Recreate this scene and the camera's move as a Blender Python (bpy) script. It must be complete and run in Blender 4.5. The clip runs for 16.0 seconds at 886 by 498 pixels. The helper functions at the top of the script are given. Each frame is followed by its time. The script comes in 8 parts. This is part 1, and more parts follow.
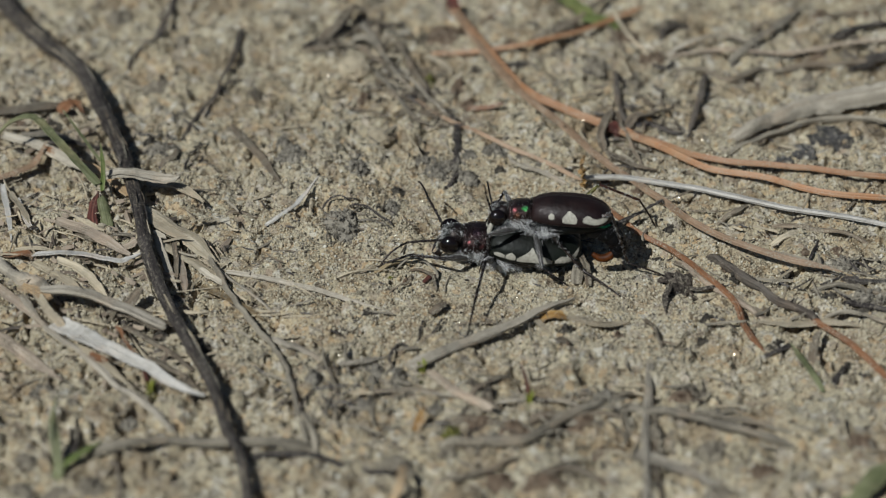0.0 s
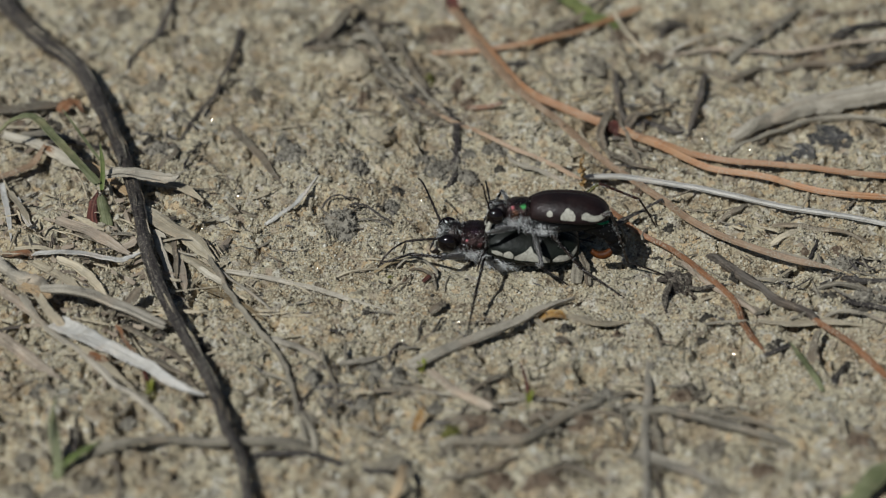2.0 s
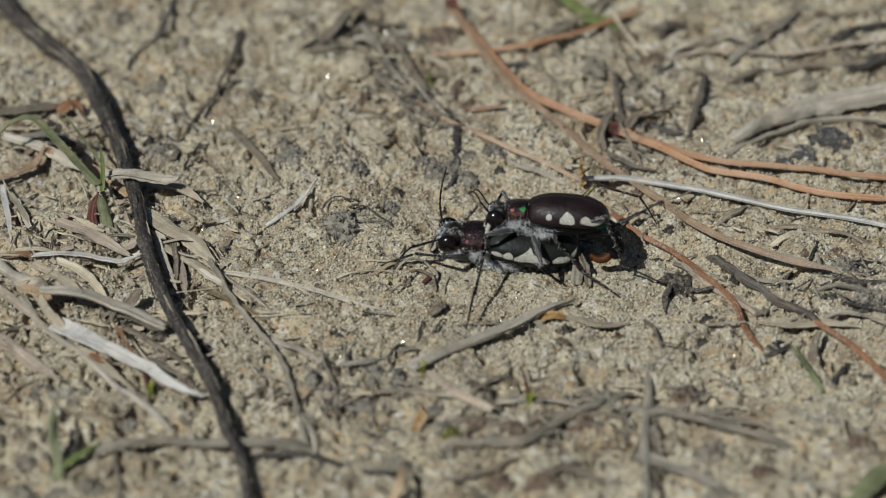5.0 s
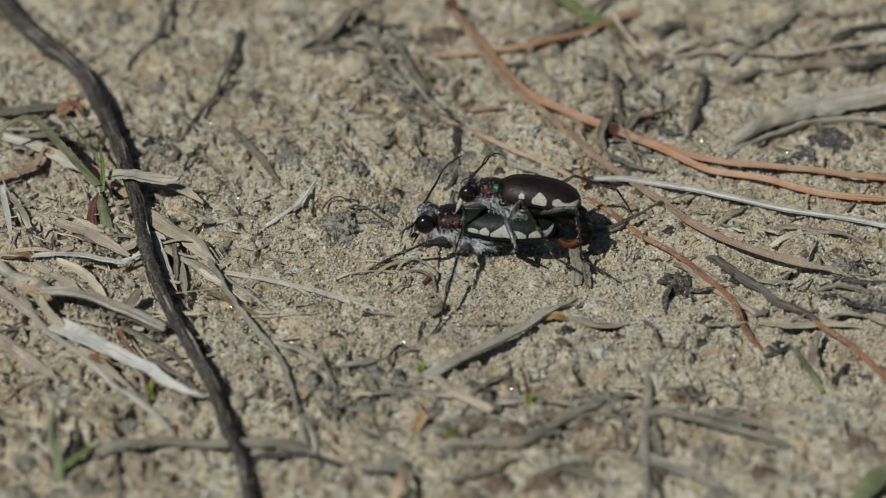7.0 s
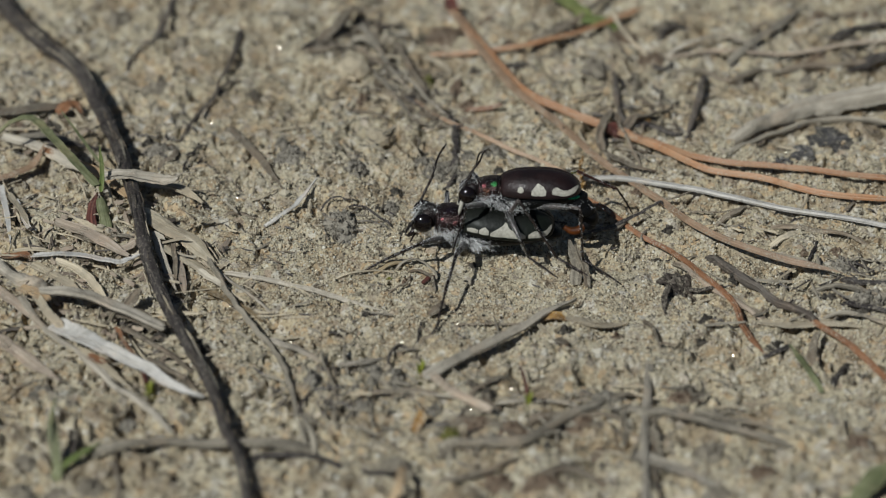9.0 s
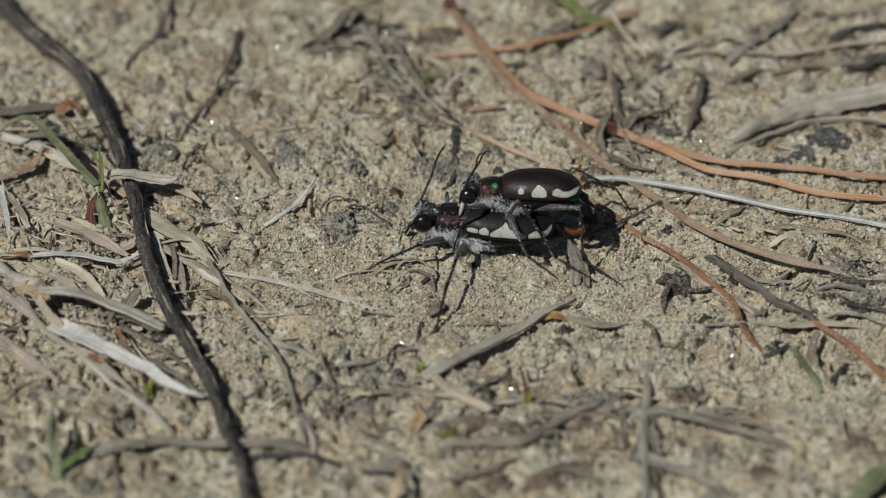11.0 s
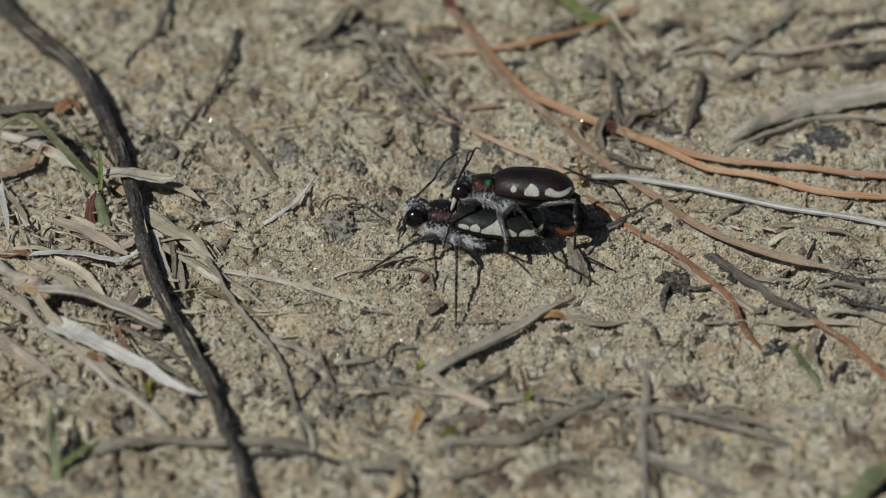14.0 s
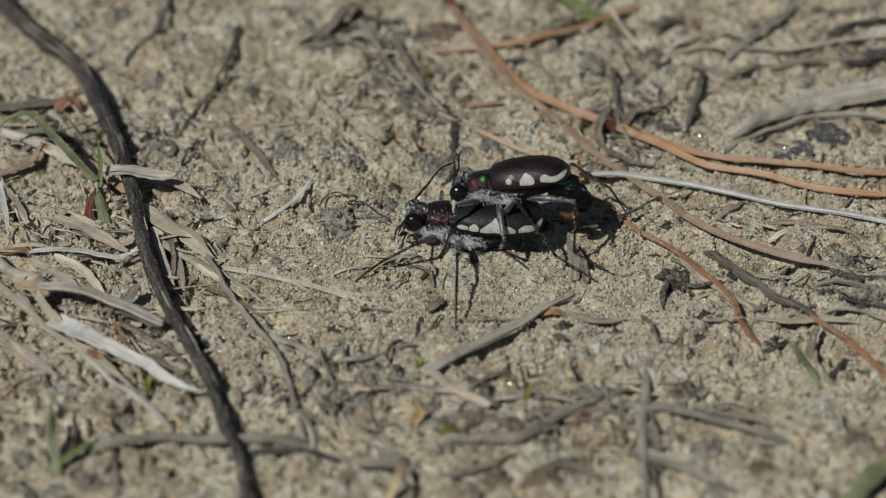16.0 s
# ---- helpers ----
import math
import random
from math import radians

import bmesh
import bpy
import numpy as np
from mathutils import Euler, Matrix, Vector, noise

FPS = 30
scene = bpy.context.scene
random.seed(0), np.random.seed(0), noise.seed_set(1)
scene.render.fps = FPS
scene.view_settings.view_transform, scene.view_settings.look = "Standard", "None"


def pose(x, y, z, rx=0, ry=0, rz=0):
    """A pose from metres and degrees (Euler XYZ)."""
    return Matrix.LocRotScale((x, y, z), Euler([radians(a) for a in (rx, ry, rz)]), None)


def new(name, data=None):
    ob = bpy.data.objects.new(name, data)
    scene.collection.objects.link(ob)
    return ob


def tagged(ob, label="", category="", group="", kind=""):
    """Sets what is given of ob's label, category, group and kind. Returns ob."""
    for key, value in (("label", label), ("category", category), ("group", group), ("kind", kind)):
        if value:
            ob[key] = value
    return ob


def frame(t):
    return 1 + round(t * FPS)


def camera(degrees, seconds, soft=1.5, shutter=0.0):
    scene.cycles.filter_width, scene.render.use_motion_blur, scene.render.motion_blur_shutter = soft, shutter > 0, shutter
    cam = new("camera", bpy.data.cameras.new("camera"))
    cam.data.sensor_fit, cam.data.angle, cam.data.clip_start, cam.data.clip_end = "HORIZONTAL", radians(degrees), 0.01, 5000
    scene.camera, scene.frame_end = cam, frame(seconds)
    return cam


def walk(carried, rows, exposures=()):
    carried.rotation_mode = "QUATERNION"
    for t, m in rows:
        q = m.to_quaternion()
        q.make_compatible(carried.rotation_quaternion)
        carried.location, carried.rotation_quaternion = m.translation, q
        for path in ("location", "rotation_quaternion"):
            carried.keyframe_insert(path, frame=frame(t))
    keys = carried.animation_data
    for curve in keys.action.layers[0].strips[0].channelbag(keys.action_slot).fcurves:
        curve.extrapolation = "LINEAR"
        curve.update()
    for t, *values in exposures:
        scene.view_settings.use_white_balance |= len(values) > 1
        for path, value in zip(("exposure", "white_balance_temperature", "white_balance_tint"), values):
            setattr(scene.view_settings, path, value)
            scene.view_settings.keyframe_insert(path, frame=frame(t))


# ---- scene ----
MM = 0.001

# ---- camera: a short telephoto held still, close over the ground ----
TILT = 55.0
EYE = (0.0, -220.76 * MM, 154.58 * MM)
cam = camera(16.0, 16.0, soft=1.15)
cam.data.dof.use_dof = True
cam.data.dof.focus_distance = 0.2692
cam.data.dof.aperture_fstop = 23.0


def aimed(turn, lift):
    return pose(*EYE, TILT + lift, 0, turn)


walk(cam, [
    (0, aimed(0.0243, -0.0184)),
    (0.5, aimed(0.0502, -0.0013)),
    (1, aimed(0.0292, -0.0459)),
    (1.5, aimed(0.0449, -0.0618)),
    (2, aimed(0.0169, -0.0306)),
    (2.5, aimed(0.0311, -0.0129)),
    (3, aimed(0.0010, -0.0146)),
    (3.5, aimed(0.0184, -0.0142)),
    (4, aimed(0.0169, -0.0149)),
    (6.5, aimed(0.0194, 0.0120)),
    (7, aimed(0.0163, 0.0036)),
    (7.5, aimed(0.0007, 0.0036)),
    (8, aimed(0.0156, 0.0000)),
    (8.5, aimed(0.0120, -0.0023)),
    (9, aimed(0.0000, 0.0000)),
    (11.5, aimed(-0.0139, -0.0029)),
    (12, aimed(0.0007, -0.0182)),
    (12.5, aimed(-0.0149, -0.0149)),
    (13, aimed(-0.0152, -0.0306)),
    (13.5, aimed(-0.0149, -0.0300)),
    (14, aimed(-0.0310, -0.0313)),
    (14.5, aimed(-0.0152, -0.0316)),
    (15, aimed(-0.0023, -0.0169)),
    (15.5, aimed(-0.0155, -0.0391)),
    (16, aimed(-0.0352, -0.0811)),
], exposures=[
    (0, -0.220, 5990, 6),
    (0.5, -0.280, 5990, 6),
    (1.5, -0.280, 5990, 6),
    (2.5, -0.180, 5990, 6),
    (3, -0.100, 5990, 6),
    (4.2, -0.100, 5990, 6),
    (6.5, -0.190, 5990, 6),
    (8, -0.220, 5990, 6),
    (9.2, -0.220, 5990, 6),
    (11.3, -0.150, 5990, 6),
    (12.5, -0.220, 5990, 6),
    (13, -0.280, 5990, 6),
    (14, -0.260, 5990, 6),
    (15, -0.220, 5990, 6),
    (16, -0.220, 5990, 6),
])

# ---- light: one high sun from the left, on the camera's side, clear sky ----
SUN_DIR = Vector((0.55, 0.68, -1.0)).normalized()
world = bpy.data.worlds.new("sky")
scene.world = world
world.use_nodes = True
wn = world.node_tree
sky = wn.nodes.new("ShaderNodeTexSky")
sky.sky_type = "NISHITA"
sky.sun_disc = False
sky.sun_elevation = math.asin(-SUN_DIR.z)
sky.sun_rotation = math.atan2(-SUN_DIR.x, -SUN_DIR.y)
wn.nodes["Background"].inputs["Strength"].default_value = 0.031
wn.links.new(sky.outputs[0], wn.nodes["Background"].inputs["Color"])
sun = new("sun", bpy.data.lights.new("sun", "SUN"))
sun.data.energy = 4.1
sun.data.angle = radians(0.53)
sun.data.color = (1.0, 0.965, 0.905)
sun.matrix_world = Matrix.Translation((-0.55, -0.68, 1.0)) @ SUN_DIR.to_track_quat("-Z", "Y").to_matrix().to_4x4()


# ---- materials ----
class Nodes:
    """Shortcuts for building a node material."""

    def __init__(self, name, rough=0.8, metal=0.0, spec=0.4):
        self.mat = bpy.data.materials.new(name)
        self.mat.use_nodes = True
        self.tree = self.mat.node_tree
        self.bsdf = self.tree.nodes["Principled BSDF"]
        self.bsdf.inputs["Roughness"].default_value = rough
        self.bsdf.inputs["Metallic"].default_value = metal
        self.bsdf.inputs["Specular IOR Level"].default_value = spec
        where = self.tree.nodes.new("ShaderNodeTexCoord")
        self.coord, self.along = where.outputs["Object"], where.outputs["UV"]

    def put(self, socket, value):
        if hasattr(value, "links"):
            self.tree.links.new(value, socket)
        elif isinstance(value, tuple) and len(value) == 3 and socket.type == "RGBA":
            socket.default_value = (*value, 1)
        else:
            socket.default_value = value

    def stretch(self, sx, sy, sz, vector=None):
        n = self.tree.nodes.new("ShaderNodeMapping")
        n.inputs["Scale"].default_value = (sx, sy, sz)
        self.put(n.inputs["Vector"], vector or self.coord)
        return n.outputs[0]

    def noise(self, size_mm, detail=4.0, rough=0.6, vector=None):
        n = self.tree.nodes.new("ShaderNodeTexNoise")
        self.put(n.inputs["Vector"], vector or self.coord)
        n.inputs["Scale"].default_value = 1000.0 / size_mm
        n.inputs["Detail"].default_value = detail
        n.inputs["Roughness"].default_value = rough
        return n.outputs["Fac"]

    def cells(self, size_mm):
        n = self.tree.nodes.new("ShaderNodeTexVoronoi")
        self.put(n.inputs["Vector"], self.coord)
        n.inputs["Scale"].default_value = 1000.0 / size_mm
        return n.outputs["Color"], n.outputs["Distance"]

    def ramp(self, fac, *stops):
        n = self.tree.nodes.new("ShaderNodeValToRGB")
        els = n.color_ramp.elements
        while len(els) < len(stops):
            els.new(0.5)
        for e, (p, c) in zip(els, stops):
            e.position, e.color = p, (*c, 1) if isinstance(c, tuple) else (c, c, c, 1)
        self.put(n.inputs[0], fac)
        return n.outputs[0]

    def mix(self, fac, a, b, blend="MIX"):
        n = self.tree.nodes.new("ShaderNodeMix")
        n.data_type, n.blend_type = "RGBA", blend
        self.put(n.inputs[0], fac)
        self.put(n.inputs[6], a)
        self.put(n.inputs[7], b)
        return n.outputs[2]

    def random(self):
        return self.tree.nodes.new("ShaderNodeObjectInfo").outputs["Random"]

    def island(self):
        return self.tree.nodes.new("ShaderNodeNewGeometry").outputs["Random Per Island"]

    def bump(self, height, depth_mm, strength=1.0):
        n = self.tree.nodes.new("ShaderNodeBump")
        n.inputs["Strength"].default_value = strength
        n.inputs["Distance"].default_value = depth_mm * MM
        self.put(n.inputs["Height"], height)
        self.put(self.bsdf.inputs["Normal"], n.outputs[0])

    def colour(self, value):
        self.put(self.bsdf.inputs["Base Color"], value)
        return self

    def rough(self, value):
        self.put(self.bsdf.inputs["Roughness"], value)
        return self


def soil_material():
    """Pale tan sandy clay with grains of ochre, grey and white, dark specks, and shaded pits put into the colour."""
    n = Nodes("sandy_soil", 0.92, spec=0.2)
    broad = n.ramp(n.noise(14, 5), (0.40, (0.31, 0.265, 0.177)), (0.5, (0.42, 0.37, 0.256)), (0.62, (0.50, 0.45, 0.334)))
    broad = n.mix(n.ramp(n.noise(6, 4, 0.6), (0.5, 0.0), (0.62, 0.65)), broad, (0.31, 0.29, 0.234))
    broad = n.mix(n.ramp(n.noise(4.0, 3, 0.6), (0.52, 0.0), (0.64, 0.65)), broad, (0.50, 0.37, 0.205))
    grain, edge = n.cells(0.22)
    sep = n.tree.nodes.new("ShaderNodeSeparateColor")
    n.put(sep.inputs[0], grain)
    tone = n.ramp(sep.outputs[0], (0.0, (0.06, 0.055, 0.048)), (0.12, (0.2, 0.175, 0.129)), (0.22, (0.41, 0.36, 0.253)),
                  (0.72, (0.49, 0.435, 0.310)), (0.88, (0.52, 0.39, 0.220)), (0.96, (0.68, 0.65, 0.544)))
    col = n.mix(0.5, broad, tone)
    pebble, _ = n.cells(0.7)
    hue = n.tree.nodes.new("ShaderNodeSeparateColor")
    n.put(hue.inputs[0], pebble)
    col = n.mix(n.ramp(hue.outputs[1], (0.08, 0.5), (0.11, 0.0)), col, (0.47, 0.315, 0.165))
    col = n.mix(n.ramp(hue.outputs[2], (0.12, 0.5), (0.15, 0.0)), col, (0.25, 0.222, 0.20))
    col = n.mix(n.ramp(hue.outputs[0], (0.87, 0.0), (0.90, 0.5)), col, (0.58, 0.55, 0.48))
    stain = n.ramp(n.noise(5.5, 6, 0.7), (0.415, 1.0), (0.51, 0.0))
    col = n.mix(n.mix(1.0, stain, (0.6, 0.6, 0.6), "MULTIPLY"), col, (0.215, 0.155, 0.091))
    # dark spots in the colour stand for shaded pits and gaps between grains
    specks = n.ramp(n.noise(0.9, 3, 0.7), (0.58, 0.0), (0.64, 0.85))
    col = n.mix(specks, col, (0.085, 0.063, 0.041))
    pits = n.ramp(n.noise(0.28, 2, 0.6), (0.57, 0.0), (0.64, 0.75))
    col = n.mix(pits, col, (0.085, 0.06, 0.036))
    n.colour(col)
    n.bump(n.mix(0.5, n.noise(0.35, 5, 0.7), edge), 0.16, 1.0)
    return n.mat


def crumb_material():
    n = Nodes("soil_crumbs", 0.9, spec=0.25)
    tone = n.ramp(n.island(), (0.0, (0.05, 0.043, 0.034)), (0.06, (0.17, 0.148, 0.11)), (0.16, (0.37, 0.325, 0.236)), (0.5, (0.46, 0.405, 0.295)),
                  (0.78, (0.56, 0.50, 0.375)), (0.88, (0.50, 0.36, 0.20)), (0.94, (0.40, 0.36, 0.31)), (0.98, (0.72, 0.69, 0.6)))
    n.colour(n.mix(0.3, tone, n.ramp(n.noise(0.6, 4), (0.3, (0.27, 0.235, 0.165)), (0.7, (0.52, 0.465, 0.335)))))
    n.bump(n.noise(0.15, 4), 0.05, 0.6)
    return n.mat


def clod_material(name, dark, mid, pale, dusty=0.3):
    """Crumbs of damp soil and humus, each with its own tone."""
    n = Nodes(name, 0.92, spec=0.2)
    tone = n.ramp(n.island(), (0.0, dark), (0.6, mid), (0.9, tuple(1.5 * c for c in mid)), (0.97, pale))
    tone = n.mix(0.55, tone, n.ramp(n.noise(0.4, 4, 0.7), (0.36, dark), (0.52, mid), (0.72, pale)))
    n.colour(n.mix(n.ramp(n.noise(0.5, 5, 0.7), (0.4, 0.0), (0.65, dusty)), tone, (0.36, 0.32, 0.24)))
    n.bump(n.noise(0.2, 4), 0.08, 0.9)
    return n.mat


def plant_material(name, dark, mid, pale, along=9.0, across=0.35, rough=0.75, relief=0.06, blotch=None, dust=0.75, vary=0.17, swept=True):
    """Dry plant matter: fibres that run along the piece, blotches, and a tone of its own for each piece."""
    n = Nodes(name, rough, spec=0.3)
    fibre = n.noise(1.0, 4, 0.65, n.stretch(1.0 / along, 1.0 / across, 1.0 / across, n.along if swept else None))
    dark, mid, pale = ((r * 1.045, g, b * 0.94) for r, g, b in (dark, mid, pale))
    col = n.ramp(fibre, (0.28, dark), (0.47, mid), (0.7, pale))
    col = n.mix(n.ramp(n.noise(2.6, 5, 0.65), (0.46, 0.0), (0.58, 0.6)), col, blotch or dark)
    col = n.mix(n.ramp(n.noise(1.9, 4, 0.7), (0.55, 0.0), (0.66, 0.55)), col, tuple(0.45 * c for c in mid))
    col = n.mix(n.ramp(n.noise(3.4, 4, 0.6), (0.56, 0.0), (0.68, 0.35)), col, (pale[0] * 1.02, pale[1] * 0.86, pale[2] * 0.74))
    grit = n.noise(0.2, 3, 0.65)
    cling = n.mix(1.0, n.ramp(n.noise(1.7, 4, 0.7), (0.46, 0.12), (0.6, 1.0)), n.ramp(grit, (0.50, 0.0), (0.57, dust)), "MULTIPLY")
    col = n.mix(cling, col, n.ramp(n.noise(0.13, 2), (0.4, (0.26, 0.23, 0.175)), (0.6, (0.46, 0.41, 0.315))))
    tone = n.ramp(n.random(), (0.0, 1.0 - vary), (1.0, 1.0 + 0.8 * vary))
    own = n.ramp(n.island(), (0.0, 1.0 - vary), (1.0, 1.0 + 0.8 * vary))
    n.colour(n.mix(1.0, n.mix(1.0, col, tone, "MULTIPLY"), own, "MULTIPLY"))
    n.bump(n.mix(0.25, n.mix(0.35, fibre, n.noise(0.3, 4)), cling), relief * 1.4, 1.0)
    return n.mat


def bark_material():
    """Dark cracked bark: fibres along the stem, pale torn edges, a grey dusty bloom."""
    n = Nodes("dark_bark", 0.52, spec=0.45)
    fibre = n.noise(1.0, 6, 0.72, n.stretch(1.0 / 8.0, 1.0 / 0.2, 1.0, n.along))
    col = n.ramp(fibre, (0.30, (0.006, 0.005, 0.005)), (0.48, (0.026, 0.02, 0.018)), (0.60, (0.075, 0.062, 0.055)), (0.74, (0.20, 0.17, 0.135)))
    torn = n.ramp(n.noise(1.0, 3, 0.6, n.stretch(1.0 / 14.0, 1.0 / 0.16, 1.0, n.along)), (0.66, 0.0), (0.71, 0.55))
    col = n.mix(torn, col, (0.27, 0.205, 0.135))
    bloom = n.ramp(n.noise(2.2, 5, 0.75), (0.48, 0.0), (0.66, 0.5))
    col = n.mix(bloom, col, n.ramp(n.noise(0.25, 3), (0.4, (0.09, 0.078, 0.068)), (0.65, (0.25, 0.222, 0.19))))
    cling = n.ramp(n.noise(0.22, 3, 0.65), (0.57, 0.0), (0.63, 0.6))
    col = n.mix(cling, col, (0.36, 0.32, 0.245))
    n.colour(col)
    n.rough(n.ramp(fibre, (0.35, 0.42), (0.65, 0.75)))
    n.bump(n.mix(0.2, fibre, n.noise(0.3, 4)), 0.3, 1.0)
    return n.mat


SOIL = soil_material()
CRUMB = crumb_material()
BARK = bark_material()
GREY_WOOD = plant_material("weathered_grey_wood", (0.085, 0.078, 0.062), (0.235, 0.215, 0.175), (0.42, 0.39, 0.325), 7.0, 0.2, relief=0.1, blotch=(0.15, 0.13, 0.10))
BROWN_WOOD = plant_material("dry_brown_stem", (0.04, 0.034, 0.027), (0.12, 0.097, 0.073), (0.27, 0.225, 0.17), 6.0, 0.22, relief=0.1, blotch=(0.2, 0.175, 0.13))
STRAW = plant_material("bleached_straw", (0.24, 0.205, 0.14), (0.46, 0.405, 0.3), (0.66, 0.61, 0.49), 10.0, 0.16, relief=0.08, blotch=(0.32, 0.27, 0.195))
PALE = plant_material("silvery_stem", (0.30, 0.29, 0.265), (0.54, 0.53, 0.505), (0.74, 0.735, 0.71), 10.0, 0.18, relief=0.1, blotch=(0.40, 0.385, 0.355), dust=0.5, vary=0.04)
NEEDLE = plant_material("fallen_pine_needle", (0.15, 0.068, 0.03), (0.28, 0.142, 0.068), (0.41, 0.245, 0.14), 22.0, 0.2, 0.42, 0.06, blotch=(0.36, 0.225, 0.13), dust=0.55, vary=0.12)
TAN_NEEDLE = plant_material("faded_pine_needle", (0.17, 0.112, 0.07), (0.28, 0.195, 0.13), (0.40, 0.305, 0.225), 22.0, 0.2, 0.5, 0.06, vary=0.1)
RED_NEEDLE = plant_material("rusty_pine_needle", (0.12, 0.055, 0.027), (0.20, 0.095, 0.047), (0.28, 0.15, 0.08), 22.0, 0.3, 0.45, 0.05, vary=0.1)
CHAR = plant_material("dark_grey_flake", (0.02, 0.02, 0.022), (0.06, 0.06, 0.063), (0.16, 0.155, 0.15), 2.0, 0.5, 0.8, 0.15, swept=False)
ROTTEN = plant_material("rotten_leaf", (0.016, 0.012, 0.010), (0.05, 0.041, 0.035), (0.17, 0.15, 0.125), 2.0, 0.5, 0.8, 0.2, swept=False)
ROTTEN_STRIP = plant_material("rotten_leaf_strip", (0.016, 0.012, 0.010), (0.05, 0.041, 0.035), (0.17, 0.15, 0.125), 5.0, 0.3, 0.8, 0.1)
DARK_WOOD = plant_material("dark_dead_wood", (0.024, 0.020, 0.018), (0.075, 0.063, 0.054), (0.2, 0.175, 0.148), 6.0, 0.2, relief=0.1, blotch=(0.12, 0.105, 0.09), dust=0.4)
DULL = plant_material("grey_fibrous_clod", (0.08, 0.074, 0.065), (0.22, 0.205, 0.175), (0.40, 0.375, 0.32), 1.2, 0.5, 0.9, 0.2, swept=False)
GREEN = plant_material("green_grass", (0.05, 0.075, 0.018), (0.12, 0.165, 0.045), (0.24, 0.29, 0.12), 12.0, 0.16, 0.5, 0.04, blotch=(0.12, 0.125, 0.05), dust=0.12)
DULL_GREEN = plant_material("dull_green_blade", (0.065, 0.078, 0.034), (0.15, 0.168, 0.085), (0.29, 0.30, 0.19), 12.0, 0.16, 0.55, 0.05, dust=0.12)
MOSS = plant_material("olive_moss", (0.05, 0.055, 0.01), (0.12, 0.125, 0.02), (0.22, 0.2, 0.05), 1.0, 0.5, 0.8, 0.1, swept=False)
LIME_MOSS = plant_material("yellow_green_moss", (0.09, 0.11, 0.012), (0.19, 0.22, 0.03), (0.31, 0.33, 0.07), 3.0, 0.2, 0.6, 0.04, dust=0.1)
RUST = plant_material("dark_red_sheath", (0.025, 0.009, 0.008), (0.065, 0.02, 0.016), (0.15, 0.06, 0.045), 5.0, 0.2, dust=0.12)
AMBER = plant_material("amber_husk", (0.11, 0.055, 0.015), (0.26, 0.15, 0.045), (0.42, 0.29, 0.12), 3.0, 0.25, 0.5)
CREAM = plant_material("cream_straw", (0.33, 0.29, 0.22), (0.50, 0.46, 0.38), (0.66, 0.63, 0.55), 10.0, 0.2, relief=0.08, blotch=(0.40, 0.355, 0.28), dust=0.4, vary=0.05)
PINK_STRAW = plant_material("pinkish_tan_straw", (0.18, 0.145, 0.11), (0.37, 0.31, 0.245), (0.55, 0.485, 0.41), 9.0, 0.18, relief=0.1, blotch=(0.27, 0.21, 0.16))
NEEDLE_PALE = plant_material("orange_tan_straw", (0.30, 0.2, 0.105), (0.46, 0.335, 0.195), (0.6, 0.48, 0.32), 10.0, 0.18, relief=0.08, blotch=(0.36, 0.25, 0.145))
AMBER_DULL = plant_material("golden_brown_leaf", (0.13, 0.09, 0.045), (0.26, 0.2, 0.115), (0.4, 0.34, 0.22), 6.0, 0.2, relief=0.08)
PALE_WOOD = plant_material("bleached_grey_wood", (0.19, 0.17, 0.14), (0.38, 0.35, 0.295), (0.56, 0.525, 0.455), 8.0, 0.18, relief=0.1, blotch=(0.27, 0.24, 0.19))
CLAY = plant_material("pale_clay_lump", (0.32, 0.28, 0.2), (0.42, 0.37, 0.275), (0.5, 0.45, 0.345), 1.5, 0.8, 0.92, 0.2, swept=False)


def shell_material(name, dark, tint, sheen, rough, metal, size=0.28, dusty=0.22, spec=0.5, relief=0.05):
    """Dark beetle shell with a fine pitted grain, dust in the pits and a faint metallic tint."""
    n = Nodes(name, rough, metal, spec)
    col = n.ramp(n.noise(1.6, 4), (0.35, dark), (0.65, tint))
    dust = n.ramp(n.noise(0.7, 6, 0.75), (0.58, 0.0), (0.76, dusty))
    n.colour(n.mix(dust, n.mix(n.ramp(n.noise(3.0, 2), (0.5, 0.0), (0.75, 0.5)), col, sheen), (0.13, 0.115, 0.095)))
    n.rough(n.ramp(n.noise(0.5, 4), (0.3, rough - 0.08), (0.7, rough + 0.16)))
    _, pits = n.cells(size)
    n.bump(pits, relief, 0.55)
    return n.mat


SHELL_BROWN = shell_material("dark_brown_wing_case", (0.009, 0.005, 0.005), (0.020, 0.010, 0.009), (0.018, 0.008, 0.012), 0.44, 0.12, dusty=0.07, spec=0.32, relief=0.03)
SHELL_GREY = shell_material("dusty_black_wing_case", (0.005, 0.006, 0.005), (0.012, 0.013, 0.010), (0.008, 0.015, 0.010), 0.48, 0.1, dusty=0.07, spec=0.22, relief=0.035)
BODY_BLACK = shell_material("black_body", (0.002, 0.002, 0.0025), (0.005, 0.005, 0.0055), (0.004, 0.007, 0.006), 0.45, 0.0, dusty=0.03, spec=0.18)
LEG_DARK = shell_material("dark_leg", (0.014, 0.012, 0.012), (0.045, 0.034, 0.03), (0.07, 0.045, 0.025), 0.24, 0.5, 0.12)

LEG_GREY = shell_material("hairy_grey_leg", (0.02, 0.018, 0.017), (0.11, 0.105, 0.10), (0.10, 0.06, 0.045), 0.3, 0.5, 0.1)


